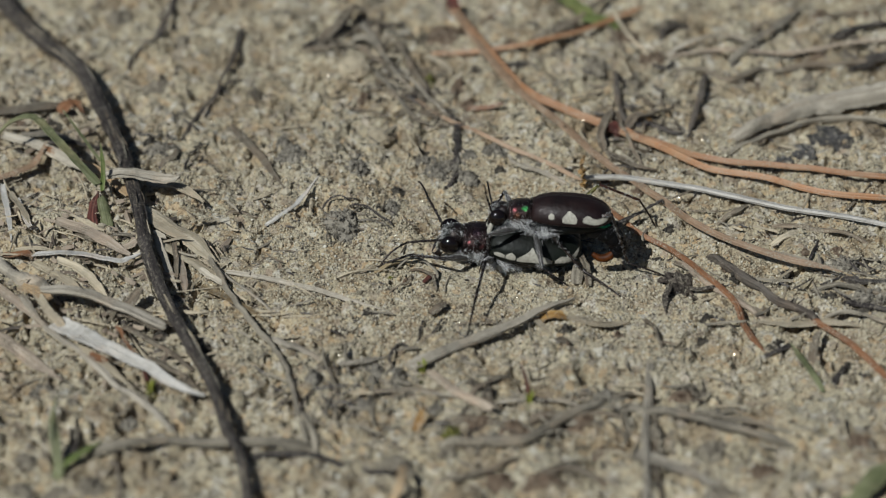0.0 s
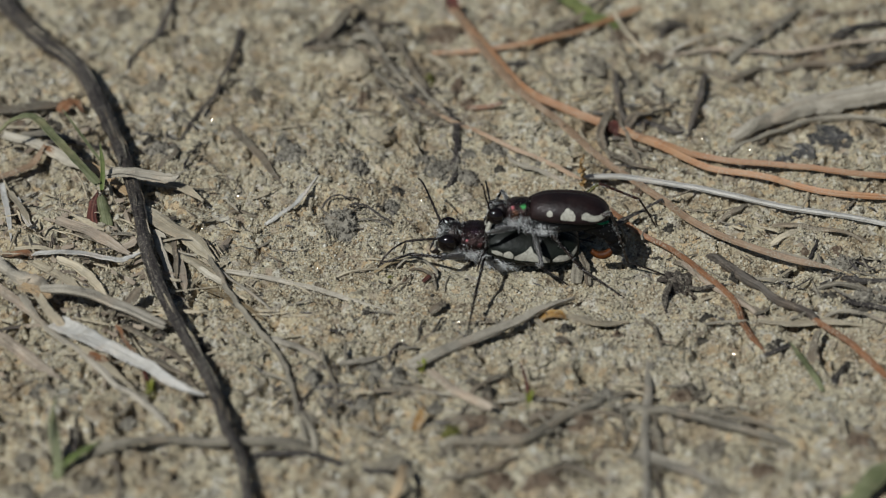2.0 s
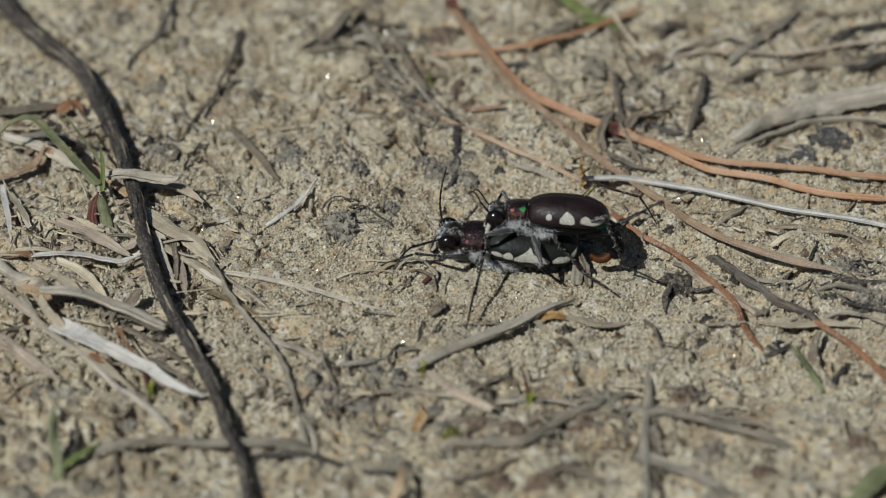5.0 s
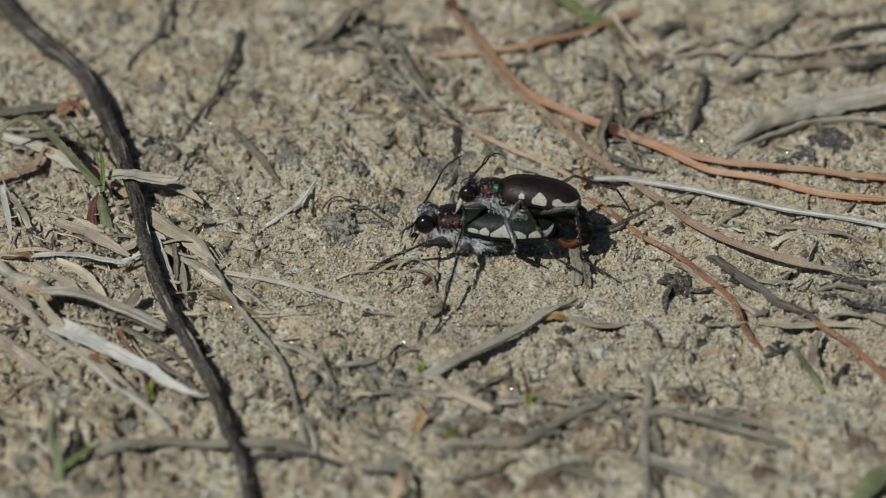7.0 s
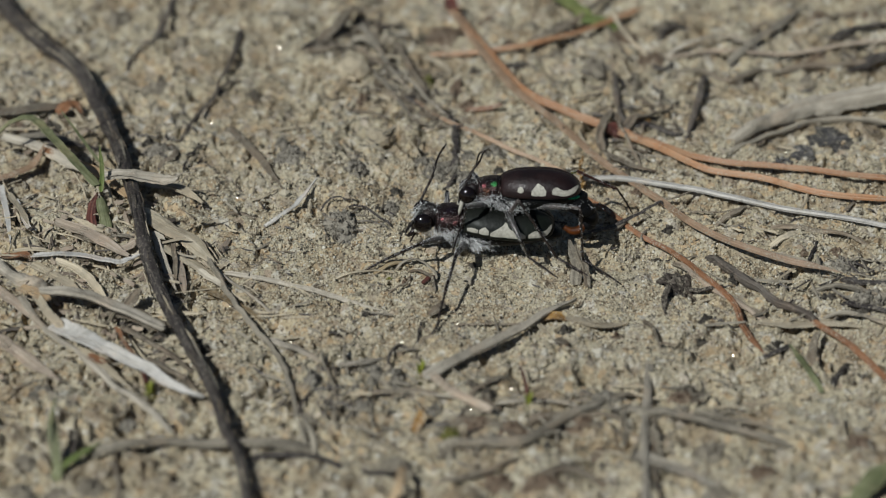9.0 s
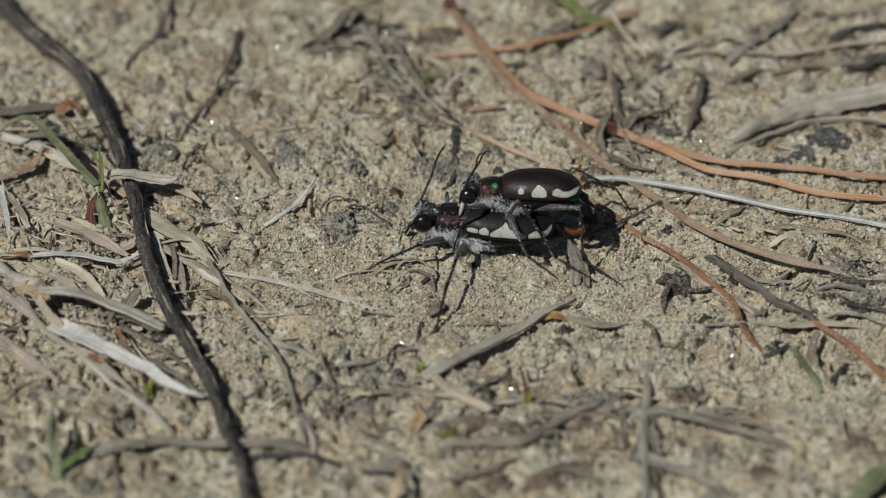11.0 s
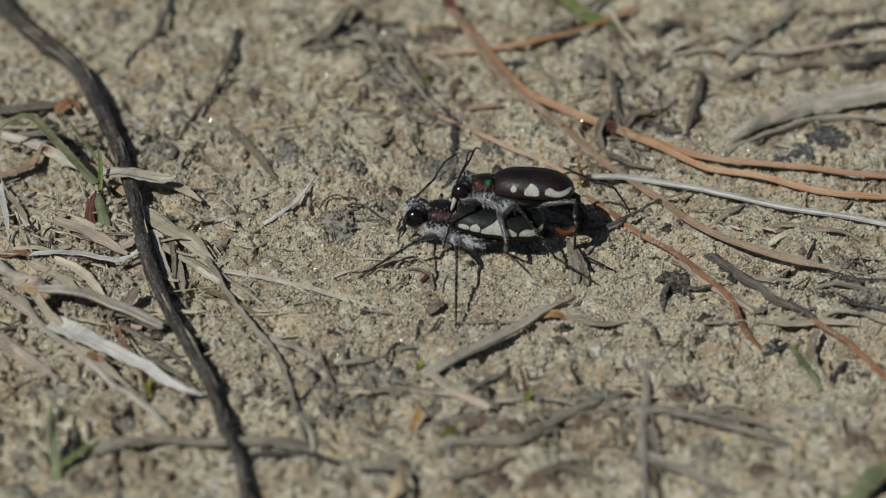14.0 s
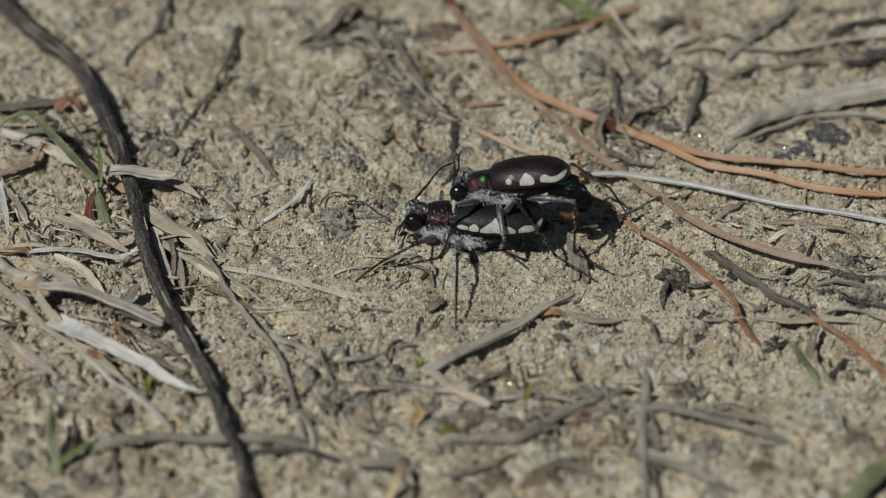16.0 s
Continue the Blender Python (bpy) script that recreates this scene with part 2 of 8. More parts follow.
def iridescent_material(name, patches):
    """Near-black metallic shell of the neck shield with patches of iridescent colour, mirrored on both sides: (x, y, z, reach) in mm, colour."""
    n = Nodes(name, 0.3, 0.85, 0.5)
    col = n.ramp(n.noise(0.7, 3, 0.5), (0.35, (0.018, 0.013, 0.013)), (0.65, (0.075, 0.045, 0.042)))
    both = n.tree.nodes.new("ShaderNodeVectorMath")
    both.operation = "ABSOLUTE"
    n.put(both.inputs[0], n.coord)
    for x, y, z, reach, rgb in patches:
        far = n.tree.nodes.new("ShaderNodeVectorMath")
        far.operation = "DISTANCE"
        n.put(far.inputs[0], both.outputs[0])
        far.inputs[1].default_value = (x * MM, y * MM, z * MM)
        size = n.tree.nodes.new("ShaderNodeMath")
        size.operation = "MULTIPLY_ADD"
        n.put(size.inputs[0], far.outputs["Value"])
        size.inputs[1].default_value = 0.5 / (reach * MM)
        n.put(size.inputs[2], n.ramp(n.noise(0.3, 3), (0.3, 0.0), (0.7, 0.3)))
        col = n.mix(n.ramp(size.outputs[0], (0.35, 1.0), (0.75, 0.0)), col, rgb)
    n.colour(col)
    _, pits = n.cells(0.16)
    n.bump(n.mix(0.5, pits, n.noise(0.2, 3, 0.6, n.stretch(3.2, 0.35, 0.6))), 0.16, 0.8)
    return n.mat


def plain_material(name, rgb, rough, metal=0.0, spec=0.5, vary=0.25, size=0.5):
    n = Nodes(name, rough, metal, spec)
    low = tuple(c * (1 - vary) for c in rgb)
    n.colour(n.ramp(n.noise(size, 4), (0.35, low), (0.65, rgb)))
    n.bump(n.noise(0.12, 3), 0.015, 0.5)
    return n.mat


COPPER, LIME = (0.30, 0.09, 0.10), (0.08, 0.34, 0.10)
SHIELD_FEMALE = iridescent_material("iridescent_shield_with_pink", [(2.8, 1.25, 0.72, 0.13, COPPER), (1.7, 1.4, 0.5, 0.22, (0.16, 0.06, 0.06)), (2.2, 0.5, 1.2, 0.4, (0.05, 0.03, 0.04))])
SHIELD_MALE = iridescent_material("iridescent_shield_with_green", [(1.45, 0.98, 0.78, 0.26, LIME), (2.3, 1.05, 0.62, 0.2, COPPER), (2.1, 1.3, 0.2, 0.35, (0.11, 0.05, 0.03))])
HEAD_DARK = shell_material("dark_metallic_head", (0.010, 0.009, 0.009), (0.03, 0.018, 0.016), (0.02, 0.03, 0.022), 0.3, 0.5, 0.14)
EYE_BLACK = plain_material("glossy_black_eye", (0.008, 0.005, 0.0045), 0.16, vary=0.4, size=1.2)
IVORY = plain_material("ivory_marking", (0.47, 0.445, 0.37), 0.6, vary=0.4, size=0.3)
HAIR = plain_material("white_hair", (0.82, 0.815, 0.80), 0.38, vary=0.4)
ORANGE = plain_material("amber_brown_skin", (0.10, 0.027, 0.003), 0.55, spec=0.2, vary=0.7)
GLEAM = plain_material("teal_gleam_shell", (0.02, 0.22, 0.13), 0.22, 0.9)
GOLD_GREEN = plain_material("gold_green_leg", (0.42, 0.38, 0.12), 0.25, 0.85, vary=0.6)
COPPER_LEG = plain_material("copper_leg", (0.16, 0.075, 0.06), 0.3, 0.7, vary=0.7)
# also colours the clods that stand in for shadow under bark and in a hole
DARK_CRUMBS = clod_material("dark_humus_and_shade", (0.012, 0.011, 0.010), (0.04, 0.035, 0.03), (0.13, 0.115, 0.09), 0.15)
CLAY_CRUMBS = clod_material("clay_lumps", (0.28, 0.245, 0.18), (0.40, 0.355, 0.265), (0.48, 0.43, 0.33), 0.5)
GREY_CRUMBS = clod_material("grey_soil", (0.045, 0.040, 0.034), (0.155, 0.14, 0.115), (0.42, 0.385, 0.32), 0.3)
FAINT_CRUMBS = clod_material("dusty_humus", (0.06, 0.05, 0.04), (0.18, 0.155, 0.12), (0.36, 0.32, 0.25), 0.5)
# also colours a clod that stands in for shadow between sticks
DAMP_SHADE_CRUMBS = clod_material("damp_humus_and_shade", (0.022, 0.018, 0.015), (0.085, 0.071, 0.056), (0.26, 0.225, 0.175), 0.3)
BROWN_CRUMBS = clod_material("brown_humus", (0.05, 0.03, 0.02), (0.12, 0.08, 0.055), (0.26, 0.2, 0.14))
MICA = plain_material("mica_flake", (0.75, 0.7, 0.58), 0.28, 0.9, 0.8, 0.1)


# ---- ground ----
def hashed(ix, iy, seed):
    v = np.sin(ix * 127.1 + iy * 311.7 + seed * 74.7) * 43758.5453
    return v - np.floor(v)


def waves(x, y, size, seed):
    """Smooth value noise from -1 to 1; all lengths in mm."""
    u, v = x / size, y / size
    iu, iv = np.floor(u), np.floor(v)
    fu, fv = u - iu, v - iv
    fu, fv = fu * fu * (3 - 2 * fu), fv * fv * (3 - 2 * fv)
    a, b = hashed(iu, iv, seed), hashed(iu + 1, iv, seed)
    c, d = hashed(iu, iv + 1, seed), hashed(iu + 1, iv + 1, seed)
    return 2 * (a + (b - a) * fu + (c - a) * fv + (a - b - c + d) * fu * fv) - 1


def lumps(x, y, size, seed):
    """Rounded crumbs of uneven size, 0 in the joints to 1 on their tops."""
    u, v = x / size, y / size
    iu, iv = np.floor(u), np.floor(v)
    best = np.zeros_like(u)
    for du in (-1, 0, 1):
        for dv in (-1, 0, 1):
            cu, cv = iu + du, iv + dv
            px, py = cu + hashed(cu, cv, seed), cv + hashed(cu, cv, seed + 1)
            r = 0.35 + 0.5 * hashed(cu, cv, seed + 2)
            top = 0.5 + 0.5 * hashed(cu, cv, seed + 3)
            d2 = ((u - px) ** 2 + (v - py) ** 2) / (r * r)
            best = np.maximum(best, top * np.sqrt(np.clip(1 - d2, 0, 1)))
    return best


def pits(x, y, size, seed):
    """Scattered steep little holes, 1 at their bottom."""
    u, v = x / size, y / size
    iu, iv = np.floor(u), np.floor(v)
    best = np.zeros_like(u)
    for du in (-1, 0, 1):
        for dv in (-1, 0, 1):
            cu, cv = iu + du, iv + dv
            px, py = cu + hashed(cu, cv, seed), cv + hashed(cu, cv, seed + 1)
            r = np.where(hashed(cu, cv, seed + 2) > 0.55, 0.13 + 0.22 * hashed(cu, cv, seed + 3), 0.001)
            d2 = ((u - px) ** 2 + ((v - py) * 1.3) ** 2) / (r * r)
            best = np.maximum(best, np.clip(1.25 * (1 - d2), 0, 1))
    return best


def fissures(x, y):
    """Short winding cracks between the clods, 1 at their bottom."""
    a = np.abs(waves(x, y, 4.6, 91) + 0.35 * waves(x, y, 1.5, 93))
    b = np.abs(waves(x, y, 3.7, 95) + 0.35 * waves(x, y, 1.2, 97))
    some = np.clip(1.6 * waves(x, y, 7.0, 99) + 0.35, 0, 1)
    return some * np.clip(1.3 - np.minimum(a / 0.11, b / 0.13), 0, 1)


def swell(x, y):
    """The broad rise and fall of the ground, in mm."""
    return 0.55 * waves(x, y, 17.0, 3) + 0.32 * waves(x, y, 7.0, 5)


def height(x, y):
    """The ground's height at x, y, all in mm."""
    x, y = np.asarray(x, float), np.asarray(y, float)
    calm = np.exp(-(((x - 5) / 20) ** 2 + ((y + 5) / 8) ** 2))
    rough = 1 - 0.72 * calm
    crust = np.clip(0.5 + 0.9 * waves(x, y, 9.0, 11), 0, 1)
    big = np.clip(0.2 + 1.3 * waves(x, y, 13.0, 15), 0, 1)
    return (swell(x, y) * (1 - 0.5 * calm) + 0.34 * rough * waves(x, y, 3.1, 7) + rough * crust * 0.95 * lumps(x + 0.5 * waves(x, y, 1.7, 4), y, 2.9, 21)
            + rough * (0.35 + 0.65 * big) * 1.25 * lumps(x + 0.9 * waves(x, y, 2.4, 8), y + 0.7 * waves(x, y, 2.1, 9), 5.2, 25)
            + rough * (0.18 + (0.22 + 0.06 * np.clip(y / 12, 0, 1)) * crust) * lumps(x + 0.3 * waves(x, y, 1, 2), y, 1.35, 31) + 0.12 * lumps(x, y, 0.5, 41) + 0.14 * rough * lumps(x + 0.2 * waves(x, y, 0.6, 46), y, 0.95, 45)
            + 0.05 * waves(x, y, 0.4, 51) + 0.12 * rough * waves(x, y, 0.9, 53) - 0.66
            - (0.42 + 0.2 * rough) * pits(x + 0.25 * waves(x, y, 0.7, 12), y, 1.5, 81) - 1.2 * rough * pits(x + 0.6 * waves(x, y, 1.3, 14), y + 0.4 * waves(x, y, 1.1, 16), 3.3, 85)
            - 0.8 * rough * fissures(x, y))


def bed(x, y):
    """The height on which a lying piece comes to rest: the ground, evened out over a millimetre or so."""
    x, y = np.asarray(x, float), np.asarray(y, float)
    around = [height(x + 1.1 * math.cos(a), y + 1.1 * math.sin(a)) for a in np.arange(0, 6.28, 0.7854)]
    return 0.75 * sum(around) / 8 + 0.25 * np.maximum.reduce(around)


def ground_at(x, y):
    return float(height(x, y))


def spread(low, high, step, far):
    """Grid lines: even in the middle, ever wider to far."""
    mid = list(np.arange(low, high, step))
    out, d, at = [], step, 0.0
    while at < far:
        d *= 1.22
        at += d
        out.append(at)
    return np.array([low - o for o in reversed(out)] + mid + [mid[-1] + o for o in out])


def mesh_object(name, verts, faces, material, parent=None, smooth=True):
    me = bpy.data.meshes.new(name)
    me.from_pydata(verts, [], faces)
    me.polygons.foreach_set("use_smooth", [smooth] * len(me.polygons))
    if smooth:
        me.set_sharp_from_angle(angle=radians(38))
    me.materials.append(material)
    ob = new(name, me)
    if parent:
        ob.parent = parent
    return ob


def build_ground():
    xs, ys = spread(-44, 44, 0.14, 400000.0), spread(-34, 47, 0.145, 400000.0)
    gx, gy = np.meshgrid(xs, ys)
    near = np.exp(-np.clip(np.maximum(np.abs(gx), np.abs(gy)) / 400 - 1, 0, 40))
    gz = height(gx, gy) * near
    co = np.stack([gx, gy, gz], -1).reshape(-1, 3) * MM
    w, h = len(xs), len(ys)
    me = bpy.data.meshes.new("ground")
    i = (np.arange(h - 1)[:, None] * w + np.arange(w - 1)[None, :]).ravel()
    quads = np.stack([i, i + 1, i + w + 1, i + w], -1).astype(np.int32)
    me.vertices.add(len(co))
    me.vertices.foreach_set("co", co.ravel())
    me.loops.add(quads.size)
    me.loops.foreach_set("vertex_index", quads.ravel())
    me.polygons.add(len(quads))
    me.polygons.foreach_set("loop_start", np.arange(0, quads.size, 4, dtype=np.int32))
    me.polygons.foreach_set("use_smooth", np.ones(len(quads), bool))
    me.update(calc_edges=True)
    me.materials.append(SOIL)
    tagged(new("ground", me), "crumbly pale tan sandy clay soil", "ground", kind="structure")


build_ground()

ICO = bmesh.new()
bmesh.ops.create_icosphere(ICO, subdivisions=1, radius=1.0)
ICO_V = np.array([v.co[:] for v in ICO.verts])
ICO_F = np.array([[v.index for v in f.verts] for f in ICO.faces])
ICO.free()


def scatter_crumbs(name, count, small, large, sink, material, area, label, keep=None, rare=4):
    """Loose grains strewn over the ground: one object, uncountable."""
    rng = np.random.default_rng(count)
    px = rng.uniform(area[0], area[1], count)
    py = rng.uniform(area[2], area[3], count)
    if keep is not None:
        ok = keep(px, py) > rng.uniform(0, 1, count)
        px, py = px[ok], py[ok]
    k = len(px)
    r = small + (large - small) * rng.uniform(0, 1, k) ** rare
    pz = height(px, py) + r * (1 - 2 * sink)
    stretch = rng.uniform(0.7, 1.25, (k, 1, 3))
    dents = rng.uniform(0.72, 1.15, (k, len(ICO_V), 1))
    v = ICO_V[None] * stretch * dents * r[:, None, None] + np.stack([px, py, pz], -1)[:, None]
    f = ICO_F[None] + (np.arange(k) * len(ICO_V))[:, None, None]
    ob = mesh_object(name, (v.reshape(-1, 3) * MM).tolist(), f.reshape(-1, 3).tolist(), material, smooth=False)
    return tagged(ob, label, "soil", kind="stuff")


# ---- litter: twigs, needles, straws, chips ----
def smooth_line(points, per=7):
    """A Catmull-Rom line through a few points."""
    p = [np.array(q, float) for q in points]
    p = [2 * p[0] - p[1]] + p + [2 * p[-1] - p[-2]]
    out = []
    for i in range(1, len(p) - 2):
        for k in range(per):
            t = k / per
            out.append(0.5 * (2 * p[i] + (p[i + 1] - p[i - 1]) * t + (2 * p[i - 1] - 5 * p[i] + 4 * p[i + 1] - p[i + 2]) * t * t
                              + (3 * p[i] - p[i - 1] - 3 * p[i + 1] + p[i + 2]) * t ** 3))
    return out + [p[-2]]


def laid(points, rest, crook=0.0):
    """A line of x, y, lift (mm) laid on the ground, its underside at rest below the axis."""
    line = smooth_line([(*q, 0.0) if len(q) == 2 else q for q in points])
    if crook:
        rng = np.random.default_rng(int(abs(points[0][0] * 53 + points[0][1] * 97)))
        k = max(4, len(line) // 2)
        for axis in (0, 1, 2):
            bend = np.interp(np.arange(len(line)), np.linspace(0, len(line) - 1, k), rng.uniform(-1, 1, k))
            for q, b in zip(line, bend):
                q[axis] += crook * b * (0.6 if axis == 2 else 1.0)
    base = bed([q[0] for q in line], [q[1] for q in line])
    taps = np.hanning(2 * min(7, len(line) // 3) + 3)
    soft = np.convolve(np.pad(base, len(taps) // 2, mode="edge"), taps / taps.sum(), mode="valid") + 0.06
    return [np.array((q[0], q[1], float(b) + rest + q[2])) for q, b in zip(line, soft)]


def sweep(line, section, name, material, parent=None, turn=0.0):
    """Sweep a closed section, section(u, k) -> list of (side, up) in mm, along a line; rings are capped.

    The mesh lies along its own x axis at its own origin, so that the grain follows the piece.
    """
    verts, faces, spots = [], [], []
    n = len(line)
    base = line[0]
    start = (base[0] * 7.3 + base[1] * 3.1) * MM
    run = [start]
    for p, q in zip(line, line[1:]):
        run.append(run[-1] + float(np.linalg.norm(q - p)) * MM)
    girth = 2.6 * max(math.hypot(a, b) for a, b in section(0.5, n // 2)) * 2 * MM
    for i, p in enumerate(line):
        d = line[min(i + 1, n - 1)] - line[max(i - 1, 0)]
        d = d / (np.linalg.norm(d) + 1e-9)
        side = np.cross(d, (0, 0, 1.0))
        side = side / (np.linalg.norm(side) + 1e-9)
        up = np.cross(side, d)
        c, s = math.cos(turn), math.sin(turn)
        side, up = side * c + up * s, up * c - side * s
        ring = section(i / (n - 1), i)
        m = len(ring)
        for a, b in ring:
            verts.append(tuple((p - base + side * a + up * b) * MM))
    for i in range(n - 1):
        for j in range(m):
            k = (j + 1) % m
            faces.append((i * m + j, i * m + k, (i + 1) * m + k, (i + 1) * m + j))
            lo, hi = girth * j / m, girth * (j + 1) / m
            spots += [run[i], lo, run[i], hi, run[i + 1], hi, run[i + 1], lo]
    faces.append(tuple(range(m)))
    faces.append(tuple(reversed(range((n - 1) * m, n * m))))
    for end in (run[0], run[-1]):
        for j in range(m):
            spots += [end, girth * j / m]
    rag = np.random.default_rng(int(abs(base[0] * 977 + base[1] * 311)))
    for end, step in ((0, 1), (n - 1, -1)):
        d = (line[end + step] - line[end]) * 0.45
        for j in range(m):
            verts[end * m + j] = tuple(np.array(verts[end * m + j]) + d * rag.uniform(-1.6, 0.9) * MM)
    ob = mesh_object(name, verts, faces, material, parent)
    ob.data.uv_layers.new(name="along").data.foreach_set("uv", spots)
    # turn the mesh's own x axis along the piece
    q = Vector(line[-1] - base).to_track_quat("X", "Z").to_matrix().to_4x4()
    ob.data.transform(q.inverted())
    ob.matrix_basis = Matrix.Translation(Vector(base) * MM) @ q
    return ob


def rod(name, label, category, points, width, material, taper=0.75, knots=0.2, parent=None, group="", seed=0, sides=10, rest=None, line=None):
    """A round twig or stem with bark ridges, knots and a gentle taper."""
    rng = np.random.default_rng(seed + int(abs(points[0][0] * 131 + points[0][1] * 17)) if line is None else seed)
    line = laid(points, 0.3 * width if rest is None else rest, (0.22 if "root" in name else 0.05 if "weathered" in name else 0.12) * width + 0.04) if line is None else line
    if parent is None:
        for i, p in enumerate(line):
            near = min(i, len(line) - 1 - i)
            p[2] -= 0.7 * width * max(0.0, 1 - near / 2.5) + width * max(0.0, 0.22 + 0.4 * float(waves(np.array(p[0]), np.array(p[1]), 2.6, 19)))
    ridge = rng.uniform(-1, 1, sides)
    flat = rng.uniform(0.6, 0.95)
    n = len(line)
    swellings = np.interp(np.arange(n), np.linspace(0, n, max(3, n // 3)), rng.uniform(-1, 1, max(3, n // 3)))

    def section(u, i):
        r = 0.5 * width * (1 + (taper - 1) * u) * (1 + knots * swellings[i])
        if i in (0, n - 1):
            r *= 0.72
        jig = rng.uniform(-1, 1, sides)
        return [(r * (1 + 0.24 * ridge[j] + 0.15 * jig[j]) * math.cos(6.2832 * j / sides),
                 flat * r * (1 + 0.24 * ridge[j] + 0.15 * jig[j]) * math.sin(6.2832 * j / sides)) for j in range(sides)]

    ob = sweep(line, section, name, material, parent)
    return tagged(ob, label, category, group) if parent is None else (tagged(ob, label) if label else ob)


def bark_twig(name, label, category, points, width, material):
    """A long twig: wood under ridged bark, with swollen nodes and flakes of bark that stand off."""
    thing = tagged(new(name), label, category)
    rng = np.random.default_rng(5)
    coarse = laid(points, 0.42 * width)
    line = smooth_line([tuple(p) for p in coarse], 8)
    n, sides, knots = len(line), 40, 13
    rows = n // 16 + 3
    relief = rng.uniform(-1, 1, (rows, knots))
    nodes = (0.30, 0.475, 0.66, 0.80)
    bumps = np.interp(np.arange(n), np.linspace(0, n, n // 9), rng.uniform(-1, 1, n // 9))

    def section(u, i):
        r = 0.5 * width * (1.3 - u + 0.27 * u * u) * (1 + 0.06 * bumps[i] + sum(0.2 * math.exp(-((u - q) / 0.006) ** 2) for q in nodes))
        at = u * (rows - 1)
        a0 = min(int(at), rows - 2)
        band = relief[a0] * (1 - at + a0) + relief[a0 + 1] * (at - a0)
        ring = []
        for j in range(sides):
            a = 6.2832 * j / sides
            g = np.interp((j + 3 * math.sin(u * 21)) * knots / sides % knots, np.arange(knots + 1), np.append(band, band[0]))
            g = g if g > -0.45 else 2.2 * g + 0.54
            rr = r * (1 + 0.13 * g + 0.045 * rng.uniform(-1, 1))
            ring.append((rr * math.cos(a), rr * math.sin(a)))
        return ring

    sweep(line, section, "wood", material, thing)
    for q in nodes:
        i = int(q * (n - 1))
        rod("node", "scarred node", "", points, width * (1.36 - q + 0.27 * q * q), BROWN_WOOD, parent=thing, line=line[i:i + 3], taper=1.0, knots=0.0, sides=14)
    for k in range(64):
        span = int(rng.uniform(14, 46))
        i = int(rng.uniform(0.02, 0.95) * (n - span - 2))
        a, turn = rng.uniform(0.1, 3.0), rng.uniform(-0.5, 0.5)
        off = rng.uniform(1.0, 1.14)
        run = []
        for c, (p, q) in enumerate(zip(line[i:i + span:4], line[i + 1:i + span + 1:4])):
            d = (q - p) / (np.linalg.norm(q - p) + 1e-9)
            side = np.cross(d, (0, 0, 1.0))
            b = a + turn * 4 * c / span
            out = side * math.cos(b) + np.cross(side, d) * math.sin(b)
            run.append(p + out * width * 0.5 * (1.28 - i / n + 0.27 * (i / n) ** 2) * off)
        if len(run) > 3:
            blade("bark_flake", "", "", points, rng.uniform(0.06, 0.17), (BROWN_WOOD, GREY_WOOD, BARK, BROWN_WOOD, BARK, STRAW)[k % 6], thick=0.07, parent=thing, line=run, tip=0.1, butt=0.2)
    return thing


def blade(name, label, category, points, width, material, thick=0.16, fold=0.25, tip=0.15, butt=0.8, twist=0.0, parent=None, group="", rest=None, line=None, taper=1.0):
    """A flat straw, leaf or needle: a strip with a creased middle, real thickness and narrowing ends."""
    rng = np.random.default_rng(int(abs(points[0][0] * 131 + points[0][1] * 17)))
    line = laid(points, 0.5 * thick if rest is None else rest, 0.025 * width + 0.03) if line is None else line
    n = len(line)
    ragged = lambda: np.interp(np.arange(n), np.linspace(0, n, max(3, int(n * 0.7))), rng.uniform(-0.2, 0.12, max(3, int(n * 0.7))))
    wob, wob2 = ragged(), ragged()
    fold *= 0.6
    lean = rng.uniform(-0.35, 0.35)

    def section(u, i):
        shape = min(1.0, butt + 5 * u, tip + 3.0 * (1 - u)) * (1 + (taper - 1) * u)
        w, v = 0.5 * width * shape * (1 + wob[i]), 0.5 * width * shape * (1 + wob2[i])
        t = 0.5 * thick
        a = twist * (u - 0.5) + lean
        pts = [(-w, fold * w), (-0.85 * w, 0.7 * fold * w + t), (0, t), (0.85 * v, 0.7 * fold * v + t), (v, fold * v),
               (0.6 * v, 0.3 * fold * v - t), (0, -t), (-0.6 * w, 0.3 * fold * w - t)]
        return [(x * math.cos(a) - y * math.sin(a), x * math.sin(a) + y * math.cos(a)) for x, y in pts]

    ob = sweep(line, section, name, material, parent)
    if parent is None and width > 0.8 and n > 8 and "leaf" not in name:
        # split fibres along the edges and at the ends
        for k in range(3):
            off, a = rng.uniform(-0.45, 0.45) * width, int(rng.uniform(0, 0.45) * n)
            b = min(n - 1, a + int(rng.uniform(0.35, 0.55) * n))
            run = []
            for i in range(a, b):
                d = line[i + 1] - line[i]
                side = np.cross(d / (np.linalg.norm(d) + 1e-9), (0, 0, 1.0))
                run.append(line[i] + side * off * (1 + 0.25 * (i - a) / n) + np.array((0, 0, 0.6 * thick + 0.25 * abs(off) * fold + 0.05)))
            if b > n - 4:
                run.append(2 * run[-1] - run[-2])
            if len(run) > 3:
                strand = blade("split_fibre", "", "", points, rng.uniform(0.07, 0.16), material, thick=0.05, parent=ob, line=run, tip=0.1, butt=0.2)
                strand.matrix_parent_inverse = ob.matrix_basis.inverted()
    return tagged(ob, label, category, group) if parent is None else (tagged(ob, label) if label else ob)


